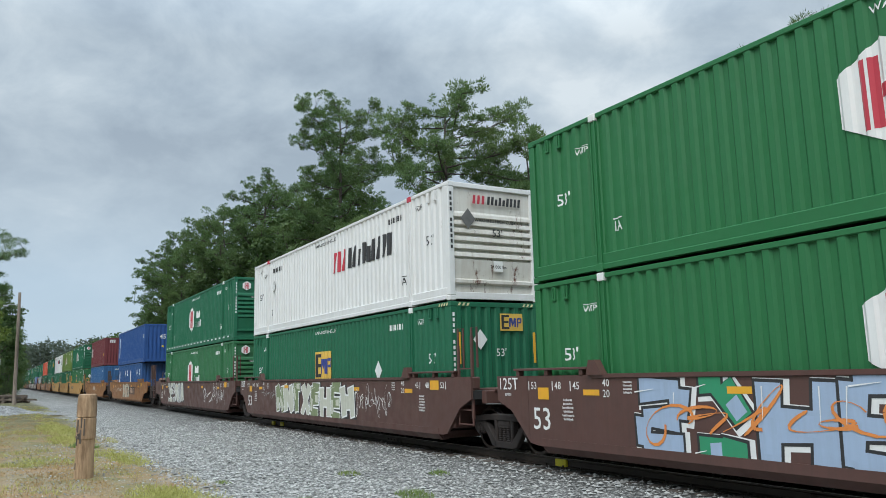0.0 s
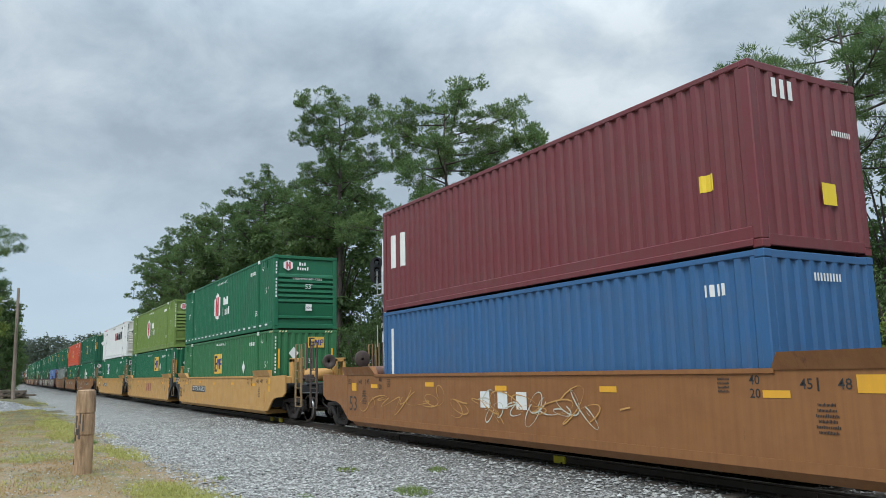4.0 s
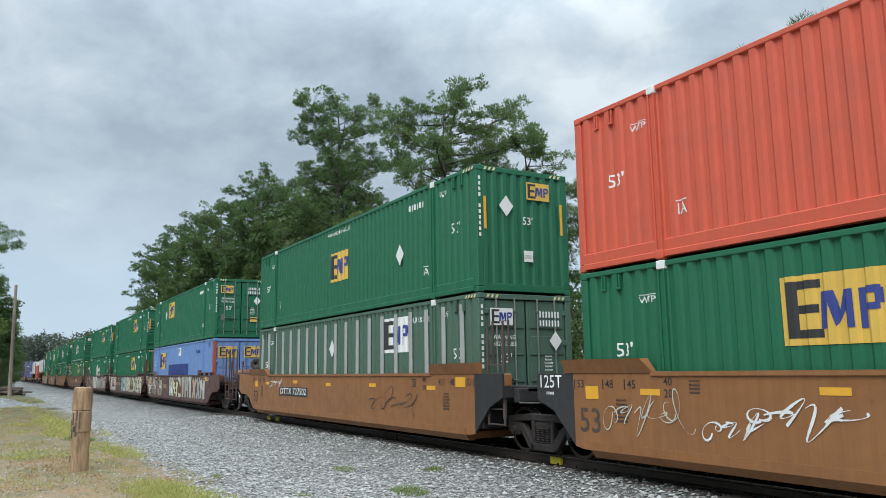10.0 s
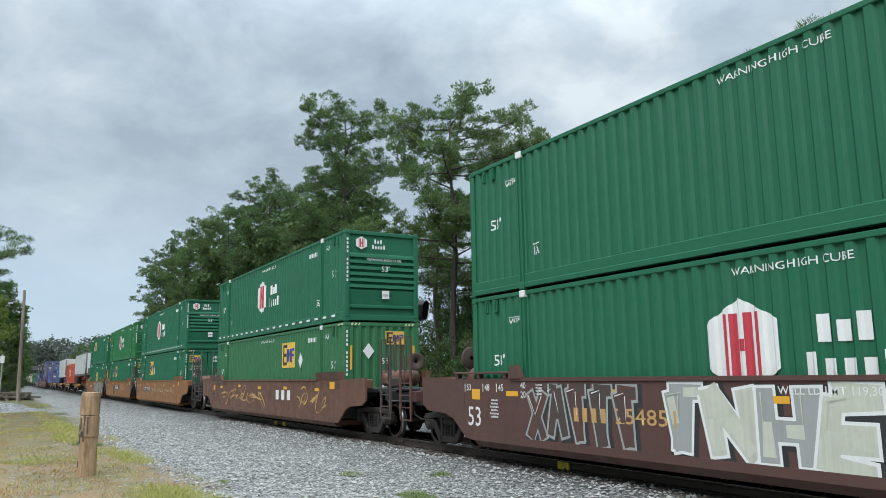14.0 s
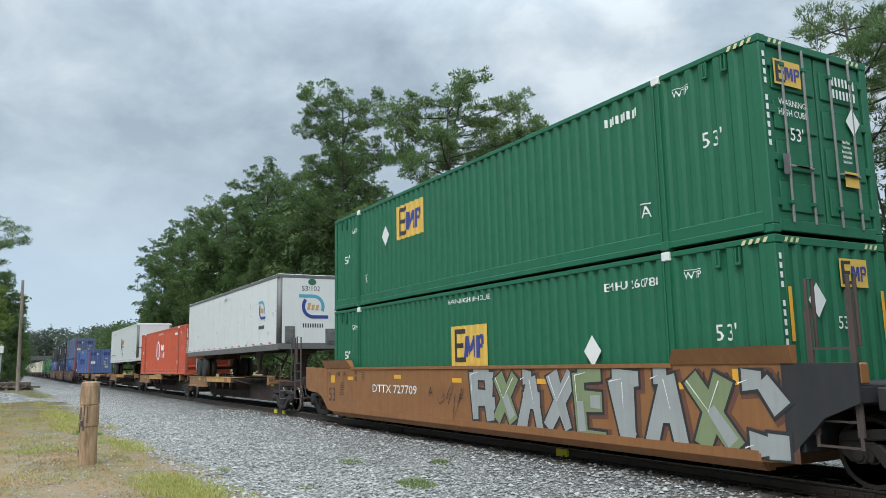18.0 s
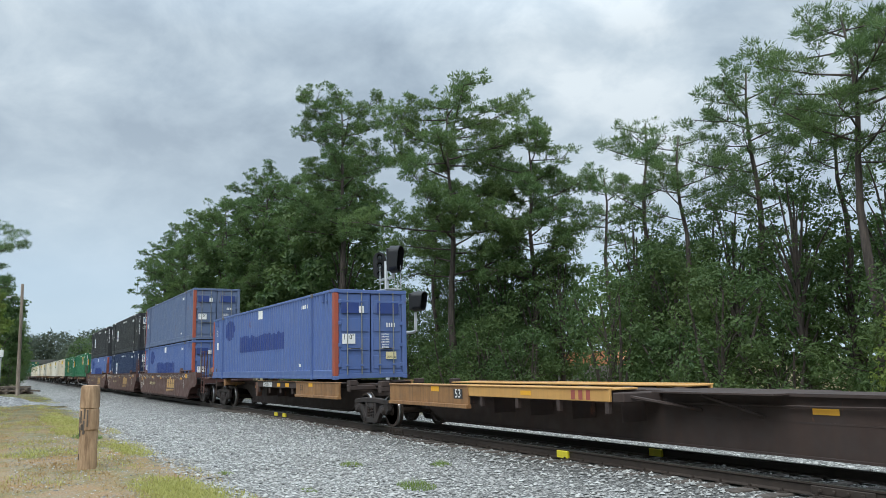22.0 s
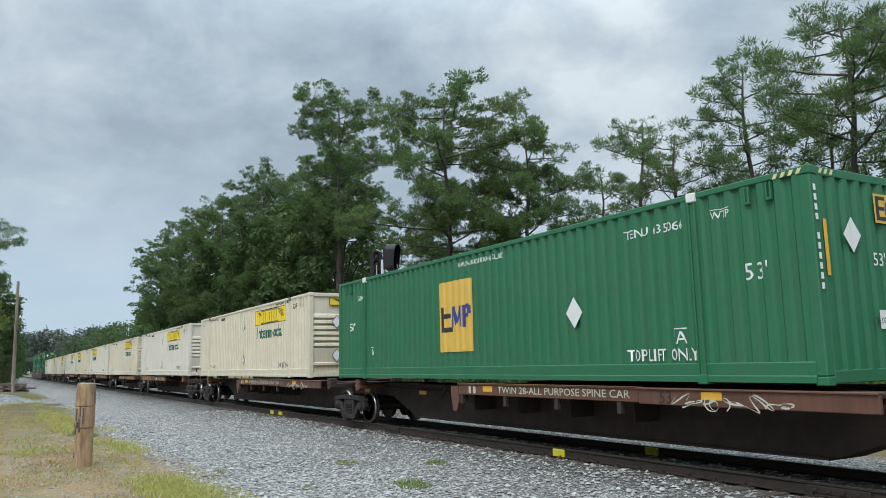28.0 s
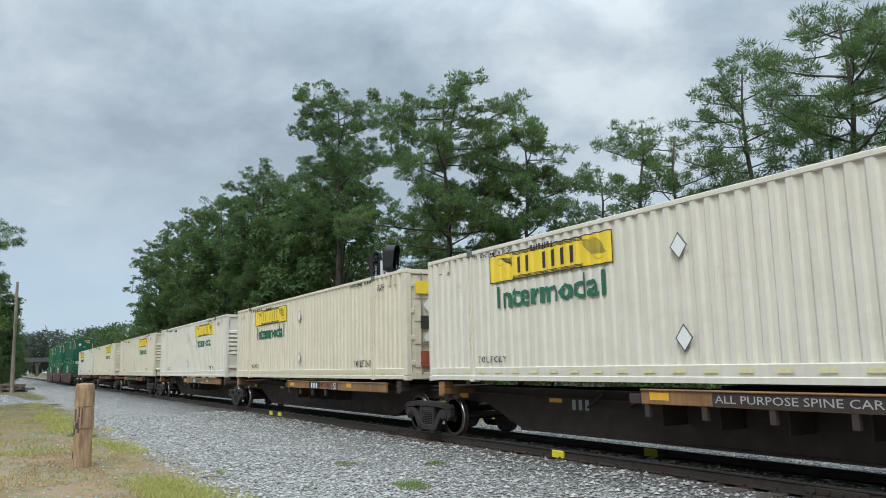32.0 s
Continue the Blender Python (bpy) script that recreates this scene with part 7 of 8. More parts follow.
def sward(name, n, mat, label, seed, want, tall):
    """Blades thrown over the camera's side of the ground, thick or thin as the field want(x, y) says."""
    rs = random.Random(seed)
    spots = []
    while len(spots) < n:
        x = -8.5 - 62.0 * rs.random() ** 1.9
        y = rs.uniform(-13.5 if x < -20 else -11.2, -7.0)
        if rs.random() < want(x, y):
            spots.append((x, y, 0.05, 0.04, 2, tall * (0.6 + 0.7 * rs.random()) * (1 - x * 0.008)))
    return grass(name, spots, mat, label, seed + 1)


def field(x, y, k, lo, hi):
    f = noise.noise((x * 0.42 + k, y * 0.9, k)) + 0.5 * noise.noise((x * 1.3, y * 2.2 + k, 2.0)) + 0.25 * noise.noise((x * 4.0, y * 5.0, k))
    return max(0.0, min(1.0, (f - lo) / (hi - lo)))


def near_patch(x, y):
    p = 0.0
    for cx, cy, rx, ry in ((-12.6, -7.95, 1.9, 0.62), (-20.4, -7.6, 1.9, 0.45), (-27.5, -8.4, 3.0, 0.6), (-34, -8.3, 5, 0.7)):
        p = max(p, 1.7 - 1.5 * math.hypot((x - cx) / rx, (y - cy) / ry))
    return max(0.0, min(1.0, p + 0.4 * noise.noise((x * 2.5, y * 3.0, 5.0)))) if p > 0 else 0.0


sward("grass", 19000, "grass_green", "patchy yellow-green grass on sandy earth", 8, lambda x, y: max(near_patch(x, y), 0.4 * field(x, y, 0.0, 0.10, 0.5) * (1.0 if x < -18 else 0.3)), 0.10)
sward("dry_grass", 21000, "grass_dry", "short dry straw-coloured grass", 9, lambda x, y: 0.9 * field(x, y, 4.0, -0.3, 0.4) * (1.0 if y < -8.0 else 0.3), 0.06)
for k, (x, y, r, n, h) in enumerate(((-11.7, -4.3, 0.36, 420, 0.16), (-15.1, -4.04, 0.26, 240, 0.12), (-13.6, -2.75, 0.22, 220, 0.13), (-14.8, -6.7, 0.2, 160, 0.08), (-12.2, -6.0, 0.18, 140, 0.07), (-24.3, -8.2, 0.5, 420, 0.2))):
    t = grass("weed_tuft", [(x, y, r * 1.3, r * 0.8, n, h)], "weed_green", "small green weed tuft growing in the gravel", 20 + k, "weed")
    del t["kind"]
    t["group"] = "weed tufts"
grass("verge_grass", [(-12.0 - 6 * i, 7.2 + 1.1 * math.sin(i * 2.3), 4.5, 2.6, 1500, 0.32) for i in range(13)], "grass_green", "rough grass beyond the track", 31)


# ---- post, pole, sleeper pile, stone heap ----
def post():
    root = thing("wooden_post", "weathered brown round wooden post with a split and dark cracks", "post")
    bm = bmesh.new()
    sides, rings = 22, [(-0.2, 0.178), (0.02, 0.178), (0.30, 0.175), (0.34, 0.174), (0.72, 0.170), (0.735, 0.178), (0.75, 0.184), (1.12, 0.184), (1.13, 0.170), (1.145, 0.168), (1.15, 0.186), (1.50, 0.178), (1.56, 0.166), (1.575, 0.14)]
    out = []
    for z, r in rings:
        ring = []
        for k in range(sides):
            a = 2 * math.pi * k / sides
            q = 0.96 * r * (1 + 0.045 * noise.noise((math.cos(a) * 2, math.sin(a) * 2, z * 1.3)) + 0.03 * noise.noise((math.cos(a) * 7, math.sin(a) * 7, z * 2)))
            ring.append(bm.verts.new((math.cos(a) * q, math.sin(a) * q, z)))
        out.append(ring)
    for a, b in zip(out, out[1:]):
        for k in range(sides):
            bm.faces.new((a[k], a[(k + 1) % sides], b[(k + 1) % sides], b[k]))
    bm.faces.new(out[-1])
    part("trunk", bm, "post_wood", root)
    for a, z0, z1, w in ((-60, 0.86, 1.10, 0.022), (-38, 0.66, 0.92, 0.018), (-34, 0.95, 1.13, 0.014), (-80, 0.76, 0.98, 0.014), (-70, 0.62, 0.80, 0.02), (-16, 0.8, 1.12, 0.012), (-50, 0.74, 0.85, 0.035), (-70, 0.18, 0.30, 0.012)):
        ca, sa = math.cos(radians(a)), math.sin(radians(a))
        part("crack", boxes([(0.150, 0.178, -w, w, z0, z1)], 0.004), "tie_wood", root, m=pose(0, 0, 0, 0, 0, a))
    root.matrix_world = pose(POST_AT[0], POST_AT[1], ground_height(*POST_AT), 0, 1.0, 0)
    return root


POST_AT = (-16.4, -8.92)
post()


def pole():
    root = thing("utility_pole", "tall weathered grey wooden utility pole with a small bracket", "pole")
    part("shaft", lathe(bmesh.new(), [(-0.3, 0.17), (5, 0.15), (10.0, 0.12)], 14, "z"), "pole_wood", root, smooth=True)
    part("bracket", tube(bmesh.new(), [(0, 0, 8.8), (0, -0.7, 8.95), (0, -0.95, 8.85)], 0.03, 6), "mast_silver", root)
    part("lamp_head", boxes([(-0.1, 0.1, -1.25, -0.85, 8.72, 8.86)], 0.03), "mast_silver", root)
    root.matrix_world = pose(-79, -9.05, -0.1, 0.6, 0, 0)


pole()
sign_post = thing("marker_post", "thin grey post with a small white plate", "sign post")
part("shaft", tube(bmesh.new(), [(0, 0, -0.2), (0, 0, 4.6)], 0.05, 8), "mast_silver", sign_post)
part("plate", boxes([(0.05, 0.08, -0.2, 0.2, 3.7, 4.4)], 0.01), "letter_white", sign_post)
sign_post.matrix_world = pose(-92, -10.5, -0.1)
rnd = random.Random(4)
for k in range(22):
    row = k // 6
    o = link("old_sleeper", shared("loose_tie", lambda: boxes([(-1.25, 1.25, -0.115, 0.115, -0.09, 0.09)], 0.012)), "pole_wood", None, pose(-86 + rnd.uniform(-0.9, 0.9), -10.6 + 0.5 * (k % 6) + rnd.uniform(-0.12, 0.12), -0.02 + 0.19 * row, 0, rnd.uniform(-3, 3), 90 + rnd.uniform(-25, 25) if row % 2 else rnd.uniform(-25, 25)))
    tagged(o, "old grey-brown wooden sleeper on a loose pile", "sleeper", "pile of old sleepers")


def heap():
    bm = bmesh.new()
    n = 26
    grid = [[bm.verts.new((i * 0.35 - 4.5, j * 0.3 - 3.9, 0.0)) for j in range(n)] for i in range(n)]
    for row in grid:
        for v in row:
            d = math.hypot(v.co.x / 4.2, v.co.y / 2.6)
            v.co.z = max(0.0, 0.62 * (1 - d) + 0.22 * noise.noise(v.co * 1.1) + 0.1 * noise.noise(v.co * 3.1)) - 0.05
    for a, b in zip(grid, grid[1:]):
        for j in range(n - 1):
            bm.faces.new((a[j], b[j], b[j + 1], a[j + 1]))
    return bm


surface("heap_mat", lambda t: mix(t, ramp(t, noise_at(t, space(t), 7.0, 6, 0.7), [(0.4, (0, 0, 0)), (0.6, (1, 1, 1))]), (0.10, 0.10, 0.10), (0.34, 0.34, 0.33)), 0.9, bump=lambda t: noise_at(t, space(t), 7.0, 6, 0.7), bump_size=0.15)
tagged(part("stone_heap", heap(), "heap_mat", m=pose(-55, -10.6, -0.1)), "low heap of broken grey ballast stone", "stone heap", kind="stuff")


# ---- signal mast ----
def signal():
    root = thing("railway_signal", "silver railway signal mast with black hooded light heads and a ladder", "signal")
    part("mast", lathe(bmesh.new(), [(-0.1, 0.075), (6.3, 0.07)], 12, "z"), "mast_silver", root, smooth=True)
    part("foot_case", boxes([(-0.25, 0.25, -0.25, 0.25, 0.0, 0.9)], 0.02), "mast_silver", root)
    lad = part("ladder", boxes([(0.62, 0.66, -0.24, -0.20, 0.0, 5.4), (0.62, 0.66, 0.20, 0.24, 0.0, 5.4)]), "mast_silver", root)
    for k in range(17):
        link("rung", shared("signal_rung", lambda: boxes([(0.63, 0.65, -0.2, 0.2, -0.012, 0.012)])), "mast_silver", lad, pose(0, 0, 0.25 + 0.3 * k))
    part("platform", boxes([(-0.1, 0.75, -0.35, 0.35, 5.02, 5.08)], 0.01), "mast_silver", root)
    for x, y in ((0.1, -0.33), (0.72, -0.33), (0.1, 0.33), (0.72, 0.33)):
        link("guard_rail", shared("guard_upright", lambda: tube(bmesh.new(), [(0, 0, 0), (0, 0, 1.0)], 0.02, 6)), "mast_silver", root, pose(x, y, 5.05))
        link("guard_rail", shared("guard_upright2", lambda: tube(bmesh.new(), [(0, 0, 0), (0, 0, 0.9)], 0.02, 6)), "mast_silver", root, pose(x, y, 2.9))
    part("arm", tube(bmesh.new(), [(0, 0, 3.2), (2.45, 0, 3.2), (2.6, 0, 3.25), (2.6, 0, 3.95)], 0.06, 8), "mast_silver", root)
    part("number_plate", boxes([(-0.02, 0.16, -0.1, -0.08, 3.55, 4.55)], 0.005), "signal_black", root)
    for k, w in enumerate(("1", "1", "8")):
        part("lettering", letters(w, 0.22), "letter_white", root, m=pose(0.07, -0.106, 4.38 - 0.3 * k))
    part("lettering", letters(".", 0.3), "letter_white", root, m=pose(0.07, -0.106, 3.98))

    def oval(w, h, n=28):
        o = []
        for i in range(n):
            a = 2 * math.pi * i / n
            o.append((w * math.cos(a), (h - w) * (1 if math.sin(a) >= 0 else -1) + w * math.sin(a)))
        return o

    def head():
        bm = prism(bmesh.new(), oval(0.31, 0.58), -0.02, 0.03)
        merge(bm, boxes([(-0.17, 0.17, 0.03, 0.26, -0.48, 0.48)], 0.04))
        return bm

    def shroud(deep):
        """A long common hood round the lamps, cut back at the foot."""
        bm = bmesh.new()
        outer, inner = oval(0.31, 0.58), oval(0.295, 0.565)
        rows = []
        for (ax, az), (bx, bz) in zip(outer, inner):
            d = deep * (0.72 + 0.28 * (az + 0.58) / 1.16)
            rows.append([bm.verts.new(q) for q in ((ax, -0.02, az), (ax * 0.92, -d, az * 0.96), (bx * 0.92, -d, bz * 0.96), (bx, -0.02, bz))])
        for p, q in zip(rows, rows[1:] + rows[:1]):
            for k in range(3):
                bm.faces.new((p[k], q[k], q[k + 1], p[k + 1]))
        return bm

    def hood():
        bm = bmesh.new()
        n = 10
        f, b = [], []
        for i in range(n + 1):
            a = radians(-20 + 220 * i / n)
            f.append((bm.verts.new((0.14 * math.cos(a), -0.28 - 0.05 * math.sin(a), 0.14 * math.sin(a))), bm.verts.new((0.13 * math.cos(a), -0.28 - 0.05 * math.sin(a), 0.13 * math.sin(a)))))
            b.append((bm.verts.new((0.14 * math.cos(a), 0, 0.14 * math.sin(a))), bm.verts.new((0.13 * math.cos(a), 0, 0.13 * math.sin(a)))))
        for i in range(n):
            bm.faces.new((f[i][0], b[i][0], b[i + 1][0], f[i + 1][0]))
            bm.faces.new((f[i][1], f[i + 1][1], b[i + 1][1], b[i][1]))
            bm.faces.new((f[i][0], f[i + 1][0], f[i + 1][1], f[i][1]))
        return bm
    for x, y, z, turn, big in ((-0.62, 0.0, 6.2, 64, 0), (0.62, 0.0, 6.3, 124, 1), (2.6, 0.0, 4.38, 124, 2)):
        h = link("light_head", shared("light_head", head), "signal_black", root, pose(x, y, z, 0, 0, turn) @ Matrix.Diagonal((0.92, 0.85, 1.0 if big < 2 else 0.68, 1)))
        if big:
            part("shroud", shroud(0.52), "signal_black", h)
        for k in (-0.36, 0.0, 0.36):
            if not big:
                link("hood", shared("hood", hood), "signal_black", h, pose(0, -0.03, k))
            link("lens", shared("lens", lambda: lathe(bmesh.new(), [(-0.012, 0.03), (-0.008, 0.09), (0.0, 0.11)], 14)), "lamp_glass", h, pose(0, -0.035, k))
    part("cross_arm", boxes([(-0.65, 0.65, -0.05, 0.05, 5.5, 5.6)], 0.01), "mast_silver", root)
    for x in (-0.62, 0.62):
        part("bracket", boxes([(x - 0.04, x + 0.04, -0.04, 0.04, 5.55, 5.8)], 0.01), "mast_silver", root)
    root.matrix_world = pose(-29.0, 3.5, -0.2)


signal()


# ---- trees ----
def brush_mesh(centres, axes, sizes, per, rs, w=0.027):
    """Rounded brushes of needles: short blades that start within a ball and point outward and up along its twig."""
    C, A, S = np.repeat(np.asarray(centres), per, 0), np.repeat(np.asarray(axes), per, 0), np.repeat(np.asarray(sizes), per)[:, None]
    n = len(C)
    d = rs.randn(n, 3)
    d /= np.linalg.norm(d, axis=1)[:, None]
    start = C + d * S * (0.15 + 0.75 * rs.rand(n, 1)) * np.array((1.0, 1.0, 0.72))
    d = d + A * 0.75
    d /= np.linalg.norm(d, axis=1)[:, None]
    L = S * (0.50 + 0.45 * rs.rand(n, 1))
    s = np.cross(d, rs.randn(n, 3) + np.array((0, -0.4, 0.7)))
    s /= np.linalg.norm(s, axis=1)[:, None]
    V = np.stack([start + s * w, start + d * L, start - s * w], 1).reshape(-1, 3)
    return V, [(3 * i, 3 * i + 1, 3 * i + 2) for i in range(n)]


def leaf_mesh(P, N, size, rs):
    """Single leaves: small bent lozenges that lie square to N."""
    P, N = np.asarray(P), np.asarray(N)
    n = len(P)
    N = N + 0.55 * rs.randn(n, 3)
    N /= np.linalg.norm(N, axis=1)[:, None]
    a = np.cross(N, rs.randn(n, 3))
    a /= np.linalg.norm(a, axis=1)[:, None]
    b = np.cross(N, a)
    L = size * (0.6 + 0.8 * rs.rand(n, 1))
    V = np.stack([P - a * L, P + b * L * 0.5 + a * L * 0.1, P + a * L - N * L * 0.3, P - b * L * 0.5 + a * L * 0.1], 1).reshape(-1, 3)
    return V, [(4 * i, 4 * i + 1, 4 * i + 2, 4 * i + 3) for i in range(n)]


def pine(seed, H, base, spread, dens=1.0, lean=0.0, gap=0.15, fine=False):
    """An open-crowned pine: trunk, crooked limbs and round needle tufts."""
    rs = np.random.RandomState(seed)
    root = thing("pine_tree", "tall pine with bare trunk and open dark green crown", "tree", "pines behind the track")
    bm = bmesh.new()
    pts = [Vector((lean * (k / 8) ** 2 * H + 0.12 * math.sin(k * 1.3 + seed), 0.12 * math.sin(k * 1.7 + seed * 2), H * 0.95 * k / 8 - (0.4 if k == 0 else 0))) for k in range(9)]
    tube(bm, pts, 0.010 * H + 0.07, 9, 0.03)
    part("trunk", bm, "pine_bark", root, smooth=True)
    at = lambda z: pts[0].lerp(pts[0], 0) if z <= 0 else pts[min(7, int(min(z, H * 0.949) / (H * 0.95) * 8))].lerp(pts[min(8, int(min(z, H * 0.949) / (H * 0.95) * 8) + 1)], (min(z, H * 0.949) / (H * 0.95) * 8) % 1.0)
    limbs, C, A, S = bmesh.new(), [], [], []
    n = int(30 * dens)
    for i in range(n):
        k = (i + rs.rand() * 0.8) / n
        z = H * (base + (0.925 - base) * k)
        r = spread * (0.22 + 0.98 * math.sqrt(max(0.0, 1 - ((k - 0.40) / 0.64) ** 2))) * (0.62 + 0.45 * rs.rand())
        a = i * 2.4 + rs.rand() * 0.9
        up = 0.08 + 0.34 * rs.rand()
        o = at(z)
        d = Vector((math.cos(a), math.sin(a), 0))
        sweep = Vector((-math.sin(a), math.cos(a), 0)) * rs.uniform(-0.25, 0.25) * r
        q = [o, o + d * r * 0.4 + sweep * 0.3 + Vector((0, 0, r * up * 0.25)), o + d * r * 0.75 + sweep * 0.8 + Vector((0, 0, r * up * 0.62)), o + d * r + sweep + Vector((0, 0, r * up))]
        if rs.rand() < gap:
            continue
        tube(limbs, q, 0.018 + 0.009 * r, 5, 0.010)
        # each limb carries a few dense round clouds of needle brushes
        m = max(3, int(0.6 + r * 1.9))
        for j in range(m):
            u = 0.26 + 0.74 * (j + 0.35 + 0.65 * rs.rand()) / m
            seg = min(2, int(u * 3))
            b = q[seg].lerp(q[seg + 1], u * 3 - seg if u < 1 else 1.0)
            R = (0.34 + 0.055 * r) * (0.7 + 0.6 * rs.rand()) * (0.8 if fine else 1.0)
            mid = b + Vector((rs.randn() * 0.7 * R, rs.randn() * 0.7 * R, (0.35 + 0.6 * rs.randn()) * R))
            for w in range(max(4, int((8 if fine else 9) * R / 0.42))):
                t = rs.randn(3)
                t /= np.linalg.norm(t)
                t = Vector((t[0], t[1], 0.62 * t[2] + 0.12)) * R * (0.55 + 0.5 * rs.rand())
                e = mid + t
                if w % 3 == 0:
                    tube(limbs, [b, e], 0.012, 3, 0.005)
                C.append(tuple(e))
                A.append(tuple((t.normalized() * 0.5 + Vector((0, 0, 0.7))).normalized()))
                S.append(0.16 + 0.13 * rs.rand())
    for j in range(int(16 * dens)):
        C.append(tuple(pts[-1] + Vector((rs.randn() * 0.5, rs.randn() * 0.5, rs.randn() * 0.4 - 0.2))))
        A.append((0, 0, 1))
        S.append(0.2)
    part("branchwork", limbs, "pine_bark", root)
    V, F = brush_mesh(C, A, S, 36 if fine else 24, rs, 0.016 if fine else 0.030)
    mesh_of("crown", V, F, "needles", root)
    return root


def broadleaf(seed, H, R, mat, name="broadleaf_tree", label="leafy green tree with a rounded uneven crown", group="leafy trees", leaves=4200, size=0.24, base=0.25):
    rs = np.random.RandomState(seed)
    root = thing(name, label, "tree" if "tree" in name else "shrub", group)
    bm = bmesh.new()
    stems = 1 if "tree" in name else 4
    for k in range(stems):
        a = k * 1.7 + seed
        off = 0.35 * R if stems > 1 else 0.0
        tube(bm, [(off * math.cos(a) * 0.4, off * math.sin(a) * 0.4, -0.3), (off * math.cos(a), off * math.sin(a), H * 0.4), (off * 1.6 * math.cos(a) + 0.2, off * 1.6 * math.sin(a), H * 0.8)], 0.012 * H + 0.03, 7, 0.03)
    blobs = []
    nb = 34
    for k in range(nb):
        f = (k + 0.5) / nb
        z = H * (base + (0.95 - base) * f)
        w = R * math.sqrt(max(0.06, 1 - ((f - 0.42) / 0.62) ** 2)) * (0.72 + 0.4 * rs.rand())
        a = k * 2.4 + rs.rand()
        q = 0.35 + 0.65 * math.sqrt(rs.rand())
        c = Vector((math.cos(a) * w * q, math.sin(a) * w * q, z))
        blobs.append((c, R * (0.17 + 0.15 * rs.rand())))
        if k % 2 == 0:
            tube(bm, [(0, 0, z * 0.55), c * 0.6 + Vector((0, 0, z * 0.28)), c], 0.006 * H, 5, 0.012)
    part("trunk" if stems == 1 else "stem", bm, "pine_bark", root)
    P, A = [], []
    for i in range(leaves):
        c, r = blobs[rs.randint(len(blobs))]
        d = rs.randn(3)
        d /= np.linalg.norm(d)
        q = np.array(c) + d * r * (0.5 + 0.75 * rs.rand()) * np.array((1.15, 1.15, 0.62))
        P.append(q)
        A.append(d * 0.7 + np.array((0, 0, 0.55)) + 0.5 * np.array((c.x, c.y, 0)) / R)
    V, F = leaf_mesh(P, A, size, rs)
    mesh_of("crown" if stems == 1 else "foliage", V, F, mat, root)
    return root


def plant(ob, x, y, turn, z=None):
    ob.matrix_world = pose(x, y, -0.3 if z is None else z, 0, 0, turn)
    return ob


# tall pines, each with its own height and shape
plant(pine(1, 24.8, 0.44, 4.3, 1.5, 0.0), -54.4, 12.0, 20)
plant(pine(2, 18.6, 0.36, 4.8, 1.75, -0.002), -37.8, 12.0, 70)
plant(pine(3, 15.6, 0.40, 3.2, 1.2, 0.004), -34.0, 15.0, 130)
plant(pine(4, 13.6, 0.60, 1.9, 0.6, 0.008, 0.3, True), -25.2, 15.0, 10)
plant(pine(5, 14.3, 0.52, 2.0, 0.9, -0.004, 0.3, True), -19.3, 15.0, 200)
big = plant(pine(6, 13.6, 0.58, 2.7, 0.95, 0.0, 0.2, True), -13.6, 12.6, 40)
mid = plant(pine(7, 23.2, 0.34, 4.4, 1.6), -76.0, 12.5, 0)
slim = plant(pine(8, 12.2, 0.62, 1.8, 0.55, 0.0, 0.3, True), -22.6, 14.5, 90)
for src, spots in ((mid, ((-83.0, 16.0, 60), (-92.0, 12.4, 130), (-102, 12.4, 210), (-113.0, 11.8, 300), (-126.0, 11.4, 20), (-67.0, 17.0, 160))),
                   (slim, ((-29.6, 16.5, 230), (-46.0, 15.5, 190), (-17.0, 17.0, 120), (-43.5, 14.0, 280))),
                   (big, ((-11.2, 14.5, 150), (-5.0, 15.0, 220), (2.0, 14.0, 310), (-62.0, -12.6, 60)))):
    for x, y, turn in spots:
        copy_thing(src, pose(x, y, -0.3, 0, 0, turn))

# undergrowth and leafy trees behind the line
shrubs = [broadleaf(41, 3.4, 2.0, "broad_leaves", "shrub", "dense dark green undergrowth shrub", "undergrowth behind the track", 4600, 0.070, 0.03),
          broadleaf(42, 4.6, 2.3, "broad_leaves", "shrub", "dense dark green undergrowth shrub", "undergrowth behind the track", 5400, 0.072, 0.03),
          broadleaf(43, 3.1, 1.8, "light_leaves", "shrub", "low bright green shrub", "undergrowth behind the track", 4600, 0.07, 0.02)]
leafy = [broadleaf(44, 7.0, 2.5, "broad_leaves", leaves=6400, size=0.088, base=0.12), broadleaf(45, 17.5, 4.6, "broad_leaves", leaves=7000, size=0.24, base=0.12), broadleaf(46, 15.0, 4.2, "light_leaves", leaves=6500, size=0.22, base=0.12)]
slender = broadleaf(47, 9.6, 1.7, "broad_leaves", "broadleaf_tree", "slender young tree with sparse green leaves", "slender trees", 3600, 0.075, 0.3)
plant(slender, -21.5, 16.0, 0)
for x, y, turn in ((-26.0, 14.8, 40), (-17.4, 14.4, 90), (-14.6, 15.8, 150), (-11.6, 15.2, 200), (-23.6, 17.2, 250), (-19.4, 17.6, 70), (-8.6, 15.6, 130), (-16.0, 19.6, 20), (-28.2, 20.5, 330)):
    copy_thing(slender, pose(x, y, -0.3, 0, 0, turn))
for x, y, turn in ((-36.2, 14.4, 15), (-39.6, 15.0, 75), (-43.2, 15.6, 190), (-32.8, 15.8, 110), (-46.8, 16.0, 260)):
    copy_thing(slender, pose(x, y, -0.3, 0, 0, turn))
plant(shrubs[0], -8.0, 11.5, 0)
plant(shrubs[1], -12.0, 12.0, 0)
plant(shrubs[2], -9.0, 7.6, 0)
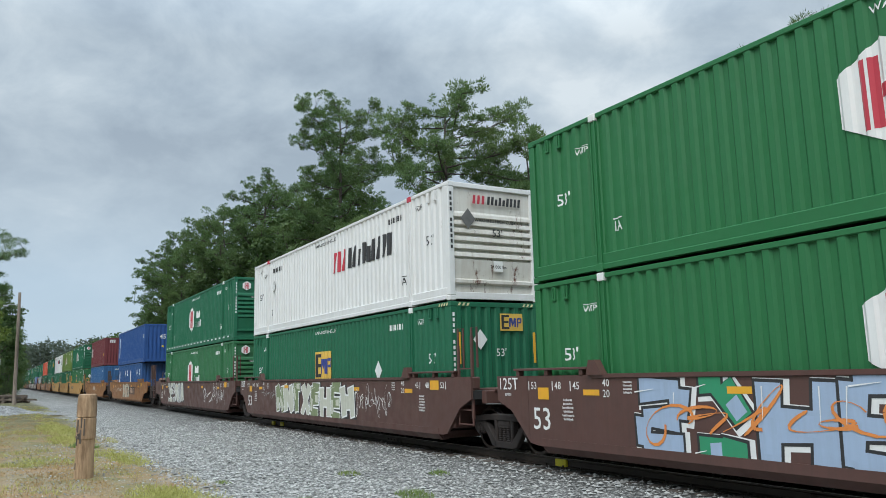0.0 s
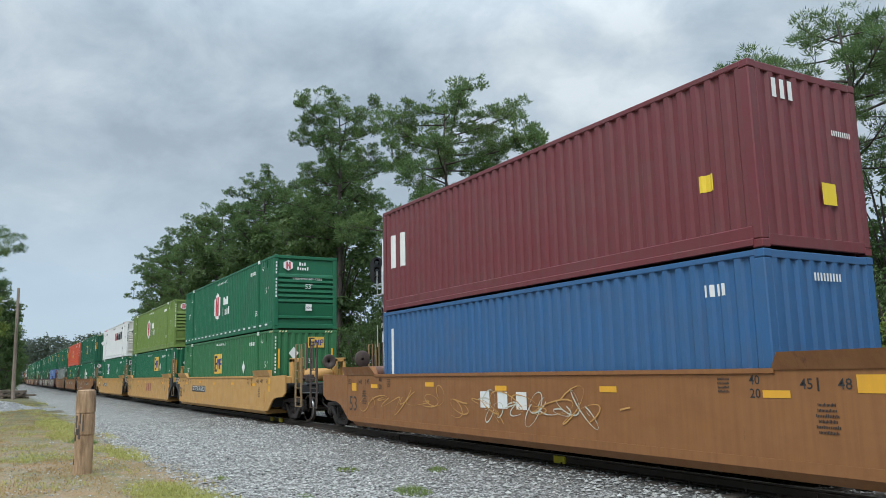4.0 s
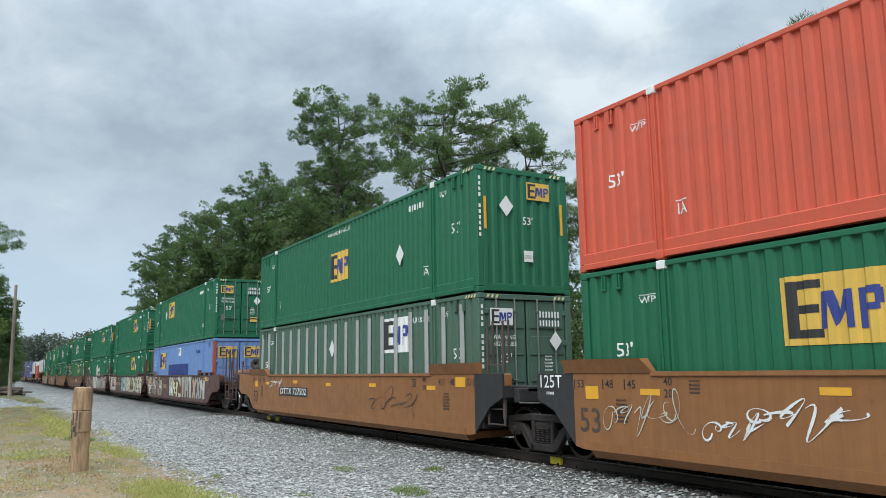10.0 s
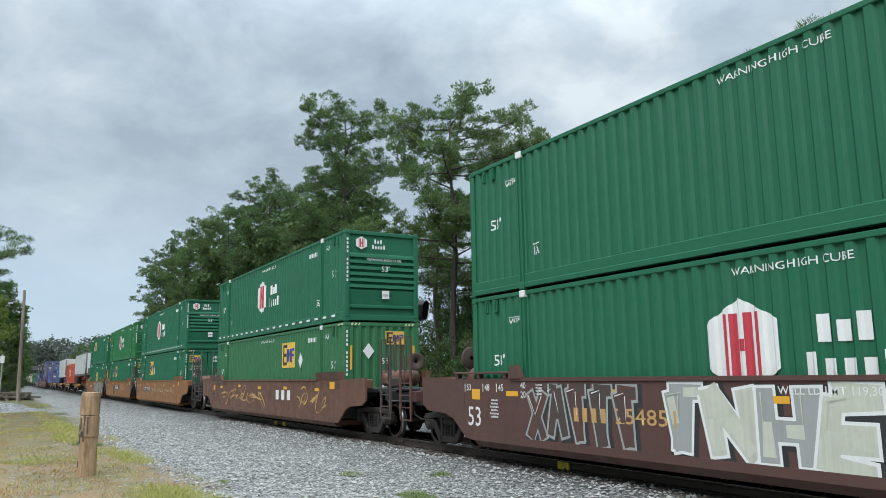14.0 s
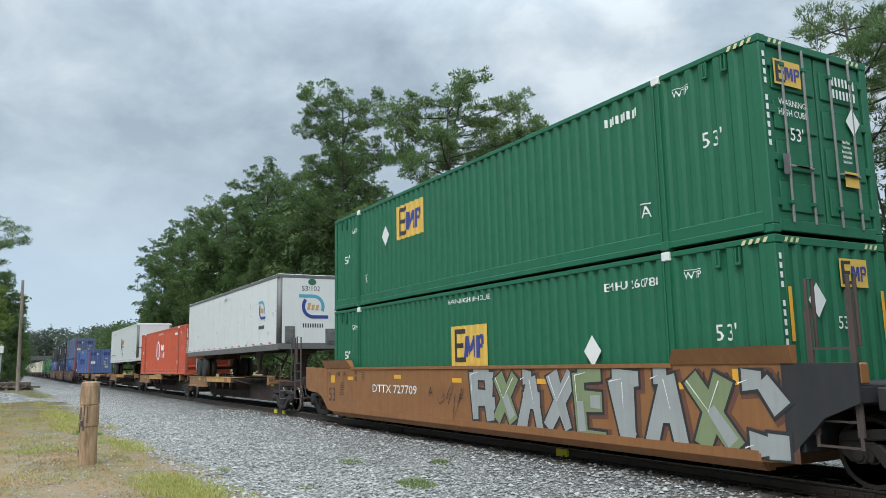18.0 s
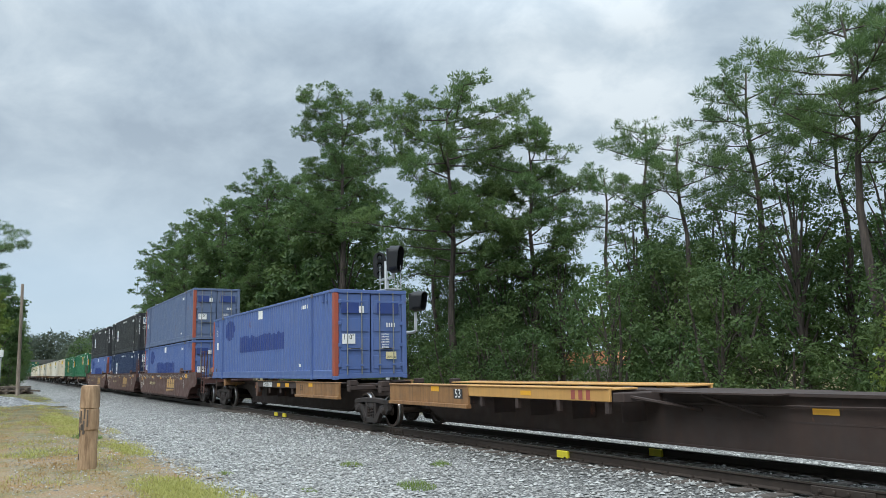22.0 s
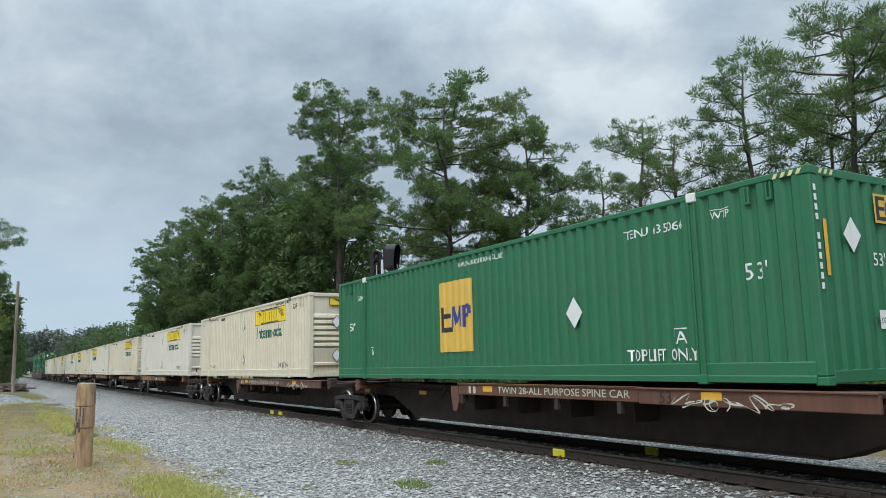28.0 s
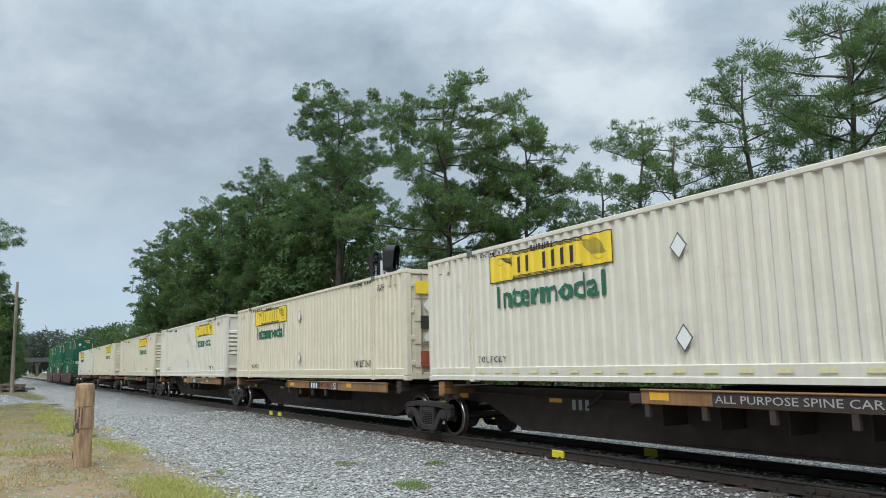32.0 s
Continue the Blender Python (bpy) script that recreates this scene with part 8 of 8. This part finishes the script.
plant(leafy[0], -23.0, 14.0, 0)
for x, y, turn in ((-34.4, 16.6, 30), (-37.6, 15.8, 100), (-41.4, 16.2, 200), (-45.2, 16.8, 290), (-49.0, 14.6, 20), (-52.2, 15.4, 140), (-55.0, 14.2, 250)):
    copy_thing(leafy[0], pose(x, y, -0.3, 0, 0, turn) @ Matrix.Diagonal((1, 1, 1.15, 1)))
plant(leafy[1], -66.0, 14.0, 0)
plant(leafy[2], -112.0, -14.6, 0)
rs = random.Random(12)
for k in range(30):
    x = 4.0 - 2.5 * k + rs.uniform(-0.8, 0.8)
    if -28.8 < x < -24.4:
        continue
    copy_thing(shrubs[k % 2], pose(x, 12.0 + rs.uniform(-1.0, 1.6), -0.3, 0, 0, rs.uniform(0, 360)) @ Matrix.Diagonal((1, 1, rs.uniform(0.7, 1.25), 1)))
for k in range(15):
    x = 3.0 - 3.3 * k + rs.uniform(-0.8, 0.8)
    if -32.2 < x < -27.4:
        continue
    copy_thing(leafy[0], pose(x, 15.0 + rs.uniform(-1.2, 1.5), -0.3, 0, 0, rs.uniform(0, 360)) @ Matrix.Diagonal((1, 1, rs.uniform(0.75, 1.2), 1)))
for k in range(8):
    if k in (4, 5):
        continue
    copy_thing(leafy[0], pose(-14.0 - 4.6 * k, 20.5 + rs.uniform(-1.2, 1.5), -0.3, 0, 0, rs.uniform(0, 360)))
for k in range(9):
    copy_thing(leafy[1], pose(-57.0 - 9.0 * k + rs.uniform(-1, 1), 14.0 + rs.uniform(-1.5, 2.0), -0.5, 0, 0, rs.uniform(0, 360)))
for x, y, k in ((-98, -14.6, 2), (-122, -13.6, 2), (-132, -11.6, 1), (-152, -11.6, 1), (-178, -11.0, 1), (-200, -9.5, 1), (-230, -9, 1), (-150, 16, 1), (-168, 17, 1)):
    copy_thing(leafy[k], pose(x, y, -0.3, 0, 0, rs.uniform(0, 360)))
for k in range(8):
    copy_thing(shrubs[k % 3], pose(-88.0 - 8 * k, -12.4 + rs.uniform(-1.2, 0.6), -0.3, 0, 0, rs.uniform(0, 360)))


for x, y, k in ((-140, -9.9, 1.2), (-160, -9.4, 1.5), (-182, -8.6, 1.5), (-205, -8.0, 1.7), (-232, -7.6, 1.8), (-262, -7.2, 2.0), (-300, -6.8, 2.2), (-345, -6.6, 2.4)):
    copy_thing(shrubs[1], pose(x, y, -0.4, 0, 0, rs.uniform(0, 360)) @ Matrix.Diagonal((k, k, k * 1.2, 1)))


# far woods that close the view down the line
def woods(name, spots, mat, seed, leaves=260, size=0.9):
    rg = np.random.RandomState(seed)
    P, A = [], []
    for x, y, h, r in spots:
        for i in range(leaves):
            d = rg.randn(3)
            d /= np.linalg.norm(d)
            P.append((x + d[0] * r, y + d[1] * r, h * 0.55 + d[2] * h * 0.48))
            A.append(d)
    V, F = leaf_mesh(np.repeat(P, 3, 0) + rg.randn(3 * len(P), 3) * size, np.repeat(np.asarray(A) * 0.7 + (0, 0, 0.5), 3, 0), size * 0.8, rg)
    return tagged(mesh_of(name, V, F, mat), "distant hazy green woodland beyond the bridge", "woods", kind="stuff")


rg = random.Random(7)
woods("far_woods", [(-560 - rg.uniform(0, 120), -70 + 6.5 * k, rg.uniform(24, 36), rg.uniform(6, 10)) for k in range(34)], "hazed_leaves", 51, 520, 1.2)
woods("far_woods", [(-300 - 12 * k, 24 + rg.uniform(-4, 10), rg.uniform(13, 18), rg.uniform(4, 6)) for k in range(16)], "hazed_leaves", 52, 420, 0.9)
woods("side_woods", [(-190 - 14 * k, 19 + rg.uniform(-3, 8), rg.uniform(13, 18), rg.uniform(4, 6)) for k in range(12)], "broad_leaves", 53, 320, 0.6)
woods("back_woods", [(-60 + 9 * k, 36 + rg.uniform(-4, 10), rg.uniform(7, 11), rg.uniform(4, 6)) for k in range(12)], "broad_leaves", 54, 320, 0.5)
woods("near_side_woods", [(40 - 11 * k, -42 + rg.uniform(-8, 8), rg.uniform(11, 16), rg.uniform(5, 7)) for k in range(16)], "broad_leaves", 55, 240, 0.8)


# ---- bridge, house and fence ----
surface("concrete", lambda t: mix(t, noise_at(t, space(t), 0.8, 6), (0.07, 0.07, 0.068), (0.13, 0.13, 0.12)), 0.85)
surface("roof_tile", lambda t: mix(t, noise_at(t, space(t), 3.0, 5), (0.42, 0.16, 0.075), (0.58, 0.27, 0.14)), 0.8)
surface("siding", lambda t: mix(t, noise_at(t, space(t), 2.0, 5), (0.34, 0.30, 0.25), (0.45, 0.41, 0.35)), 0.8)
surface("fence_wood", lambda t: mix(t, noise_at(t, space(t, (6, 6, 0.6)), 2.0, 5), (0.14, 0.13, 0.12), (0.27, 0.25, 0.23)), 0.85)
bridge = thing("road_bridge", "pale concrete road bridge over the line, far off", "bridge")
part("deck", boxes([(-6, 6, -60, 90, 7.5, 8.7)], 0.1), "concrete", bridge)
for x in (-6, 5.7):
    part("parapet", boxes([(x, x + 0.3, -60, 90, 8.7, 9.7)], 0.05), "concrete", bridge)
for y in (-9.5, 9.5, 30):
    part("pier", boxes([(-5, 5, y - 0.6, y + 0.6, -0.5, 7.5)], 0.1), "concrete", bridge)
bridge.matrix_world = pose(-480, 0, 0)
truck = thing("box_truck", "white box truck crossing the road bridge", "truck")
part("box_body", boxes([(-1.25, 1.25, -5.2, 3.0, 0.9, 3.7)], 0.06), "trailer_white", truck)
part("cab", boxes([(-1.15, 1.15, 3.1, 5.0, 0.6, 2.8)], 0.2), "trailer_white", truck)
for y in (-3.9, -2.7, 3.9):
    part("axle", lathe(bmesh.new(), [(-1.2, 0.5), (1.2, 0.5)], 14, "x"), "rubber", truck, m=pose(0, y, 0.5))
house = thing("house", "low house with an orange tiled roof behind the trees", "house")
part("wall", boxes([(-7, 7, -4, 4, 0, 1.75)], 0.02), "siding", house)
part("roof", prism(bmesh.new(), [(-7.6, 1.7), (7.6, 1.7), (6.2, 2.75), (-6.2, 2.75)], -4.6, 4.6), "roof_tile", house)
for x in (-4, 0, 4):
    part("window", boxes([(x - 0.6, x + 0.6, -4.04, -4.0, 0.7, 1.4)]), "lamp_glass", house)
house.matrix_world = pose(-50.0, 31.0, -0.3, 0, 0, 15)
fence = thing("board_fence", "weathered grey board fence under the trees", "fence")
for k in range(60):
    link("board", shared("board", lambda: boxes([(-0.07, 0.07, -0.012, 0.012, 0, 1.7)], 0.004)), "fence_wood", fence, pose(0.155 * k, 0, 0.01 * math.sin(k * 3.1)))
for k in range(5):
    link("fence_post", shared("fence_post", lambda: boxes([(-0.05, 0.05, 0.02, 0.12, -0.1, 1.75)], 0.008)), "fence_wood", fence, pose(2.3 * k, 0, 0))
fence.matrix_world = pose(-46.5, 25.0, -0.3, 0, 0, 8)
van = thing("white_van", "small white van crossing the road bridge", "van")
part("body", prism(bmesh.new(), [(-2.4, 0.35), (2.4, 0.35), (2.45, 0.95), (1.6, 1.10), (0.9, 1.75), (-2.3, 1.8), (-2.45, 1.2)], -0.95, 0.95), "trailer_white", van, m=pose(0, 0, 0, 0, 0, 90))
for y in (-1.5, 1.5):
    part("axle", lathe(bmesh.new(), [(-0.92, 0.34), (0.92, 0.34)], 14, "x"), "rubber", van, m=pose(0, y, 0.34))
# seconds and place along the bridge
TRUCK_AT = [(0, -55.0), (16.5, -55.0), (24, 14.8), (31, 84.0), (32, 84.0)]
VAN_AT = [(0, -55.0), (13.4, -55.0), (20, 10.9), (27.3, 84.0), (32, 84.0)]


# ---- the train runs past ----
# seconds and metres run since the start: it gathers speed slowly
ROLL = [(0, 0.0), (2, 38.40), (4, 77.04), (6, 115.85), (8, 154.76), (10, 193.74), (12, 232.79), (14, 271.91), (16, 311.11), (18, 350.42), (20, 389.84), (22, 429.39), (24, 469.06), (26, 508.82), (28, 548.62), (30, 588.38), (32, 627.99)]


def motions():
    for ob, x, z in RUN:
        walk(ob, [(t, pose(x + s, 0, z)) for t, s in ROLL])
    walk(truck, [(t, pose(-476.5, y, 8.7)) for t, y in TRUCK_AT])
    walk(van, [(t, pose(-481.5, y, 8.7)) for t, y in VAN_AT])


motions()
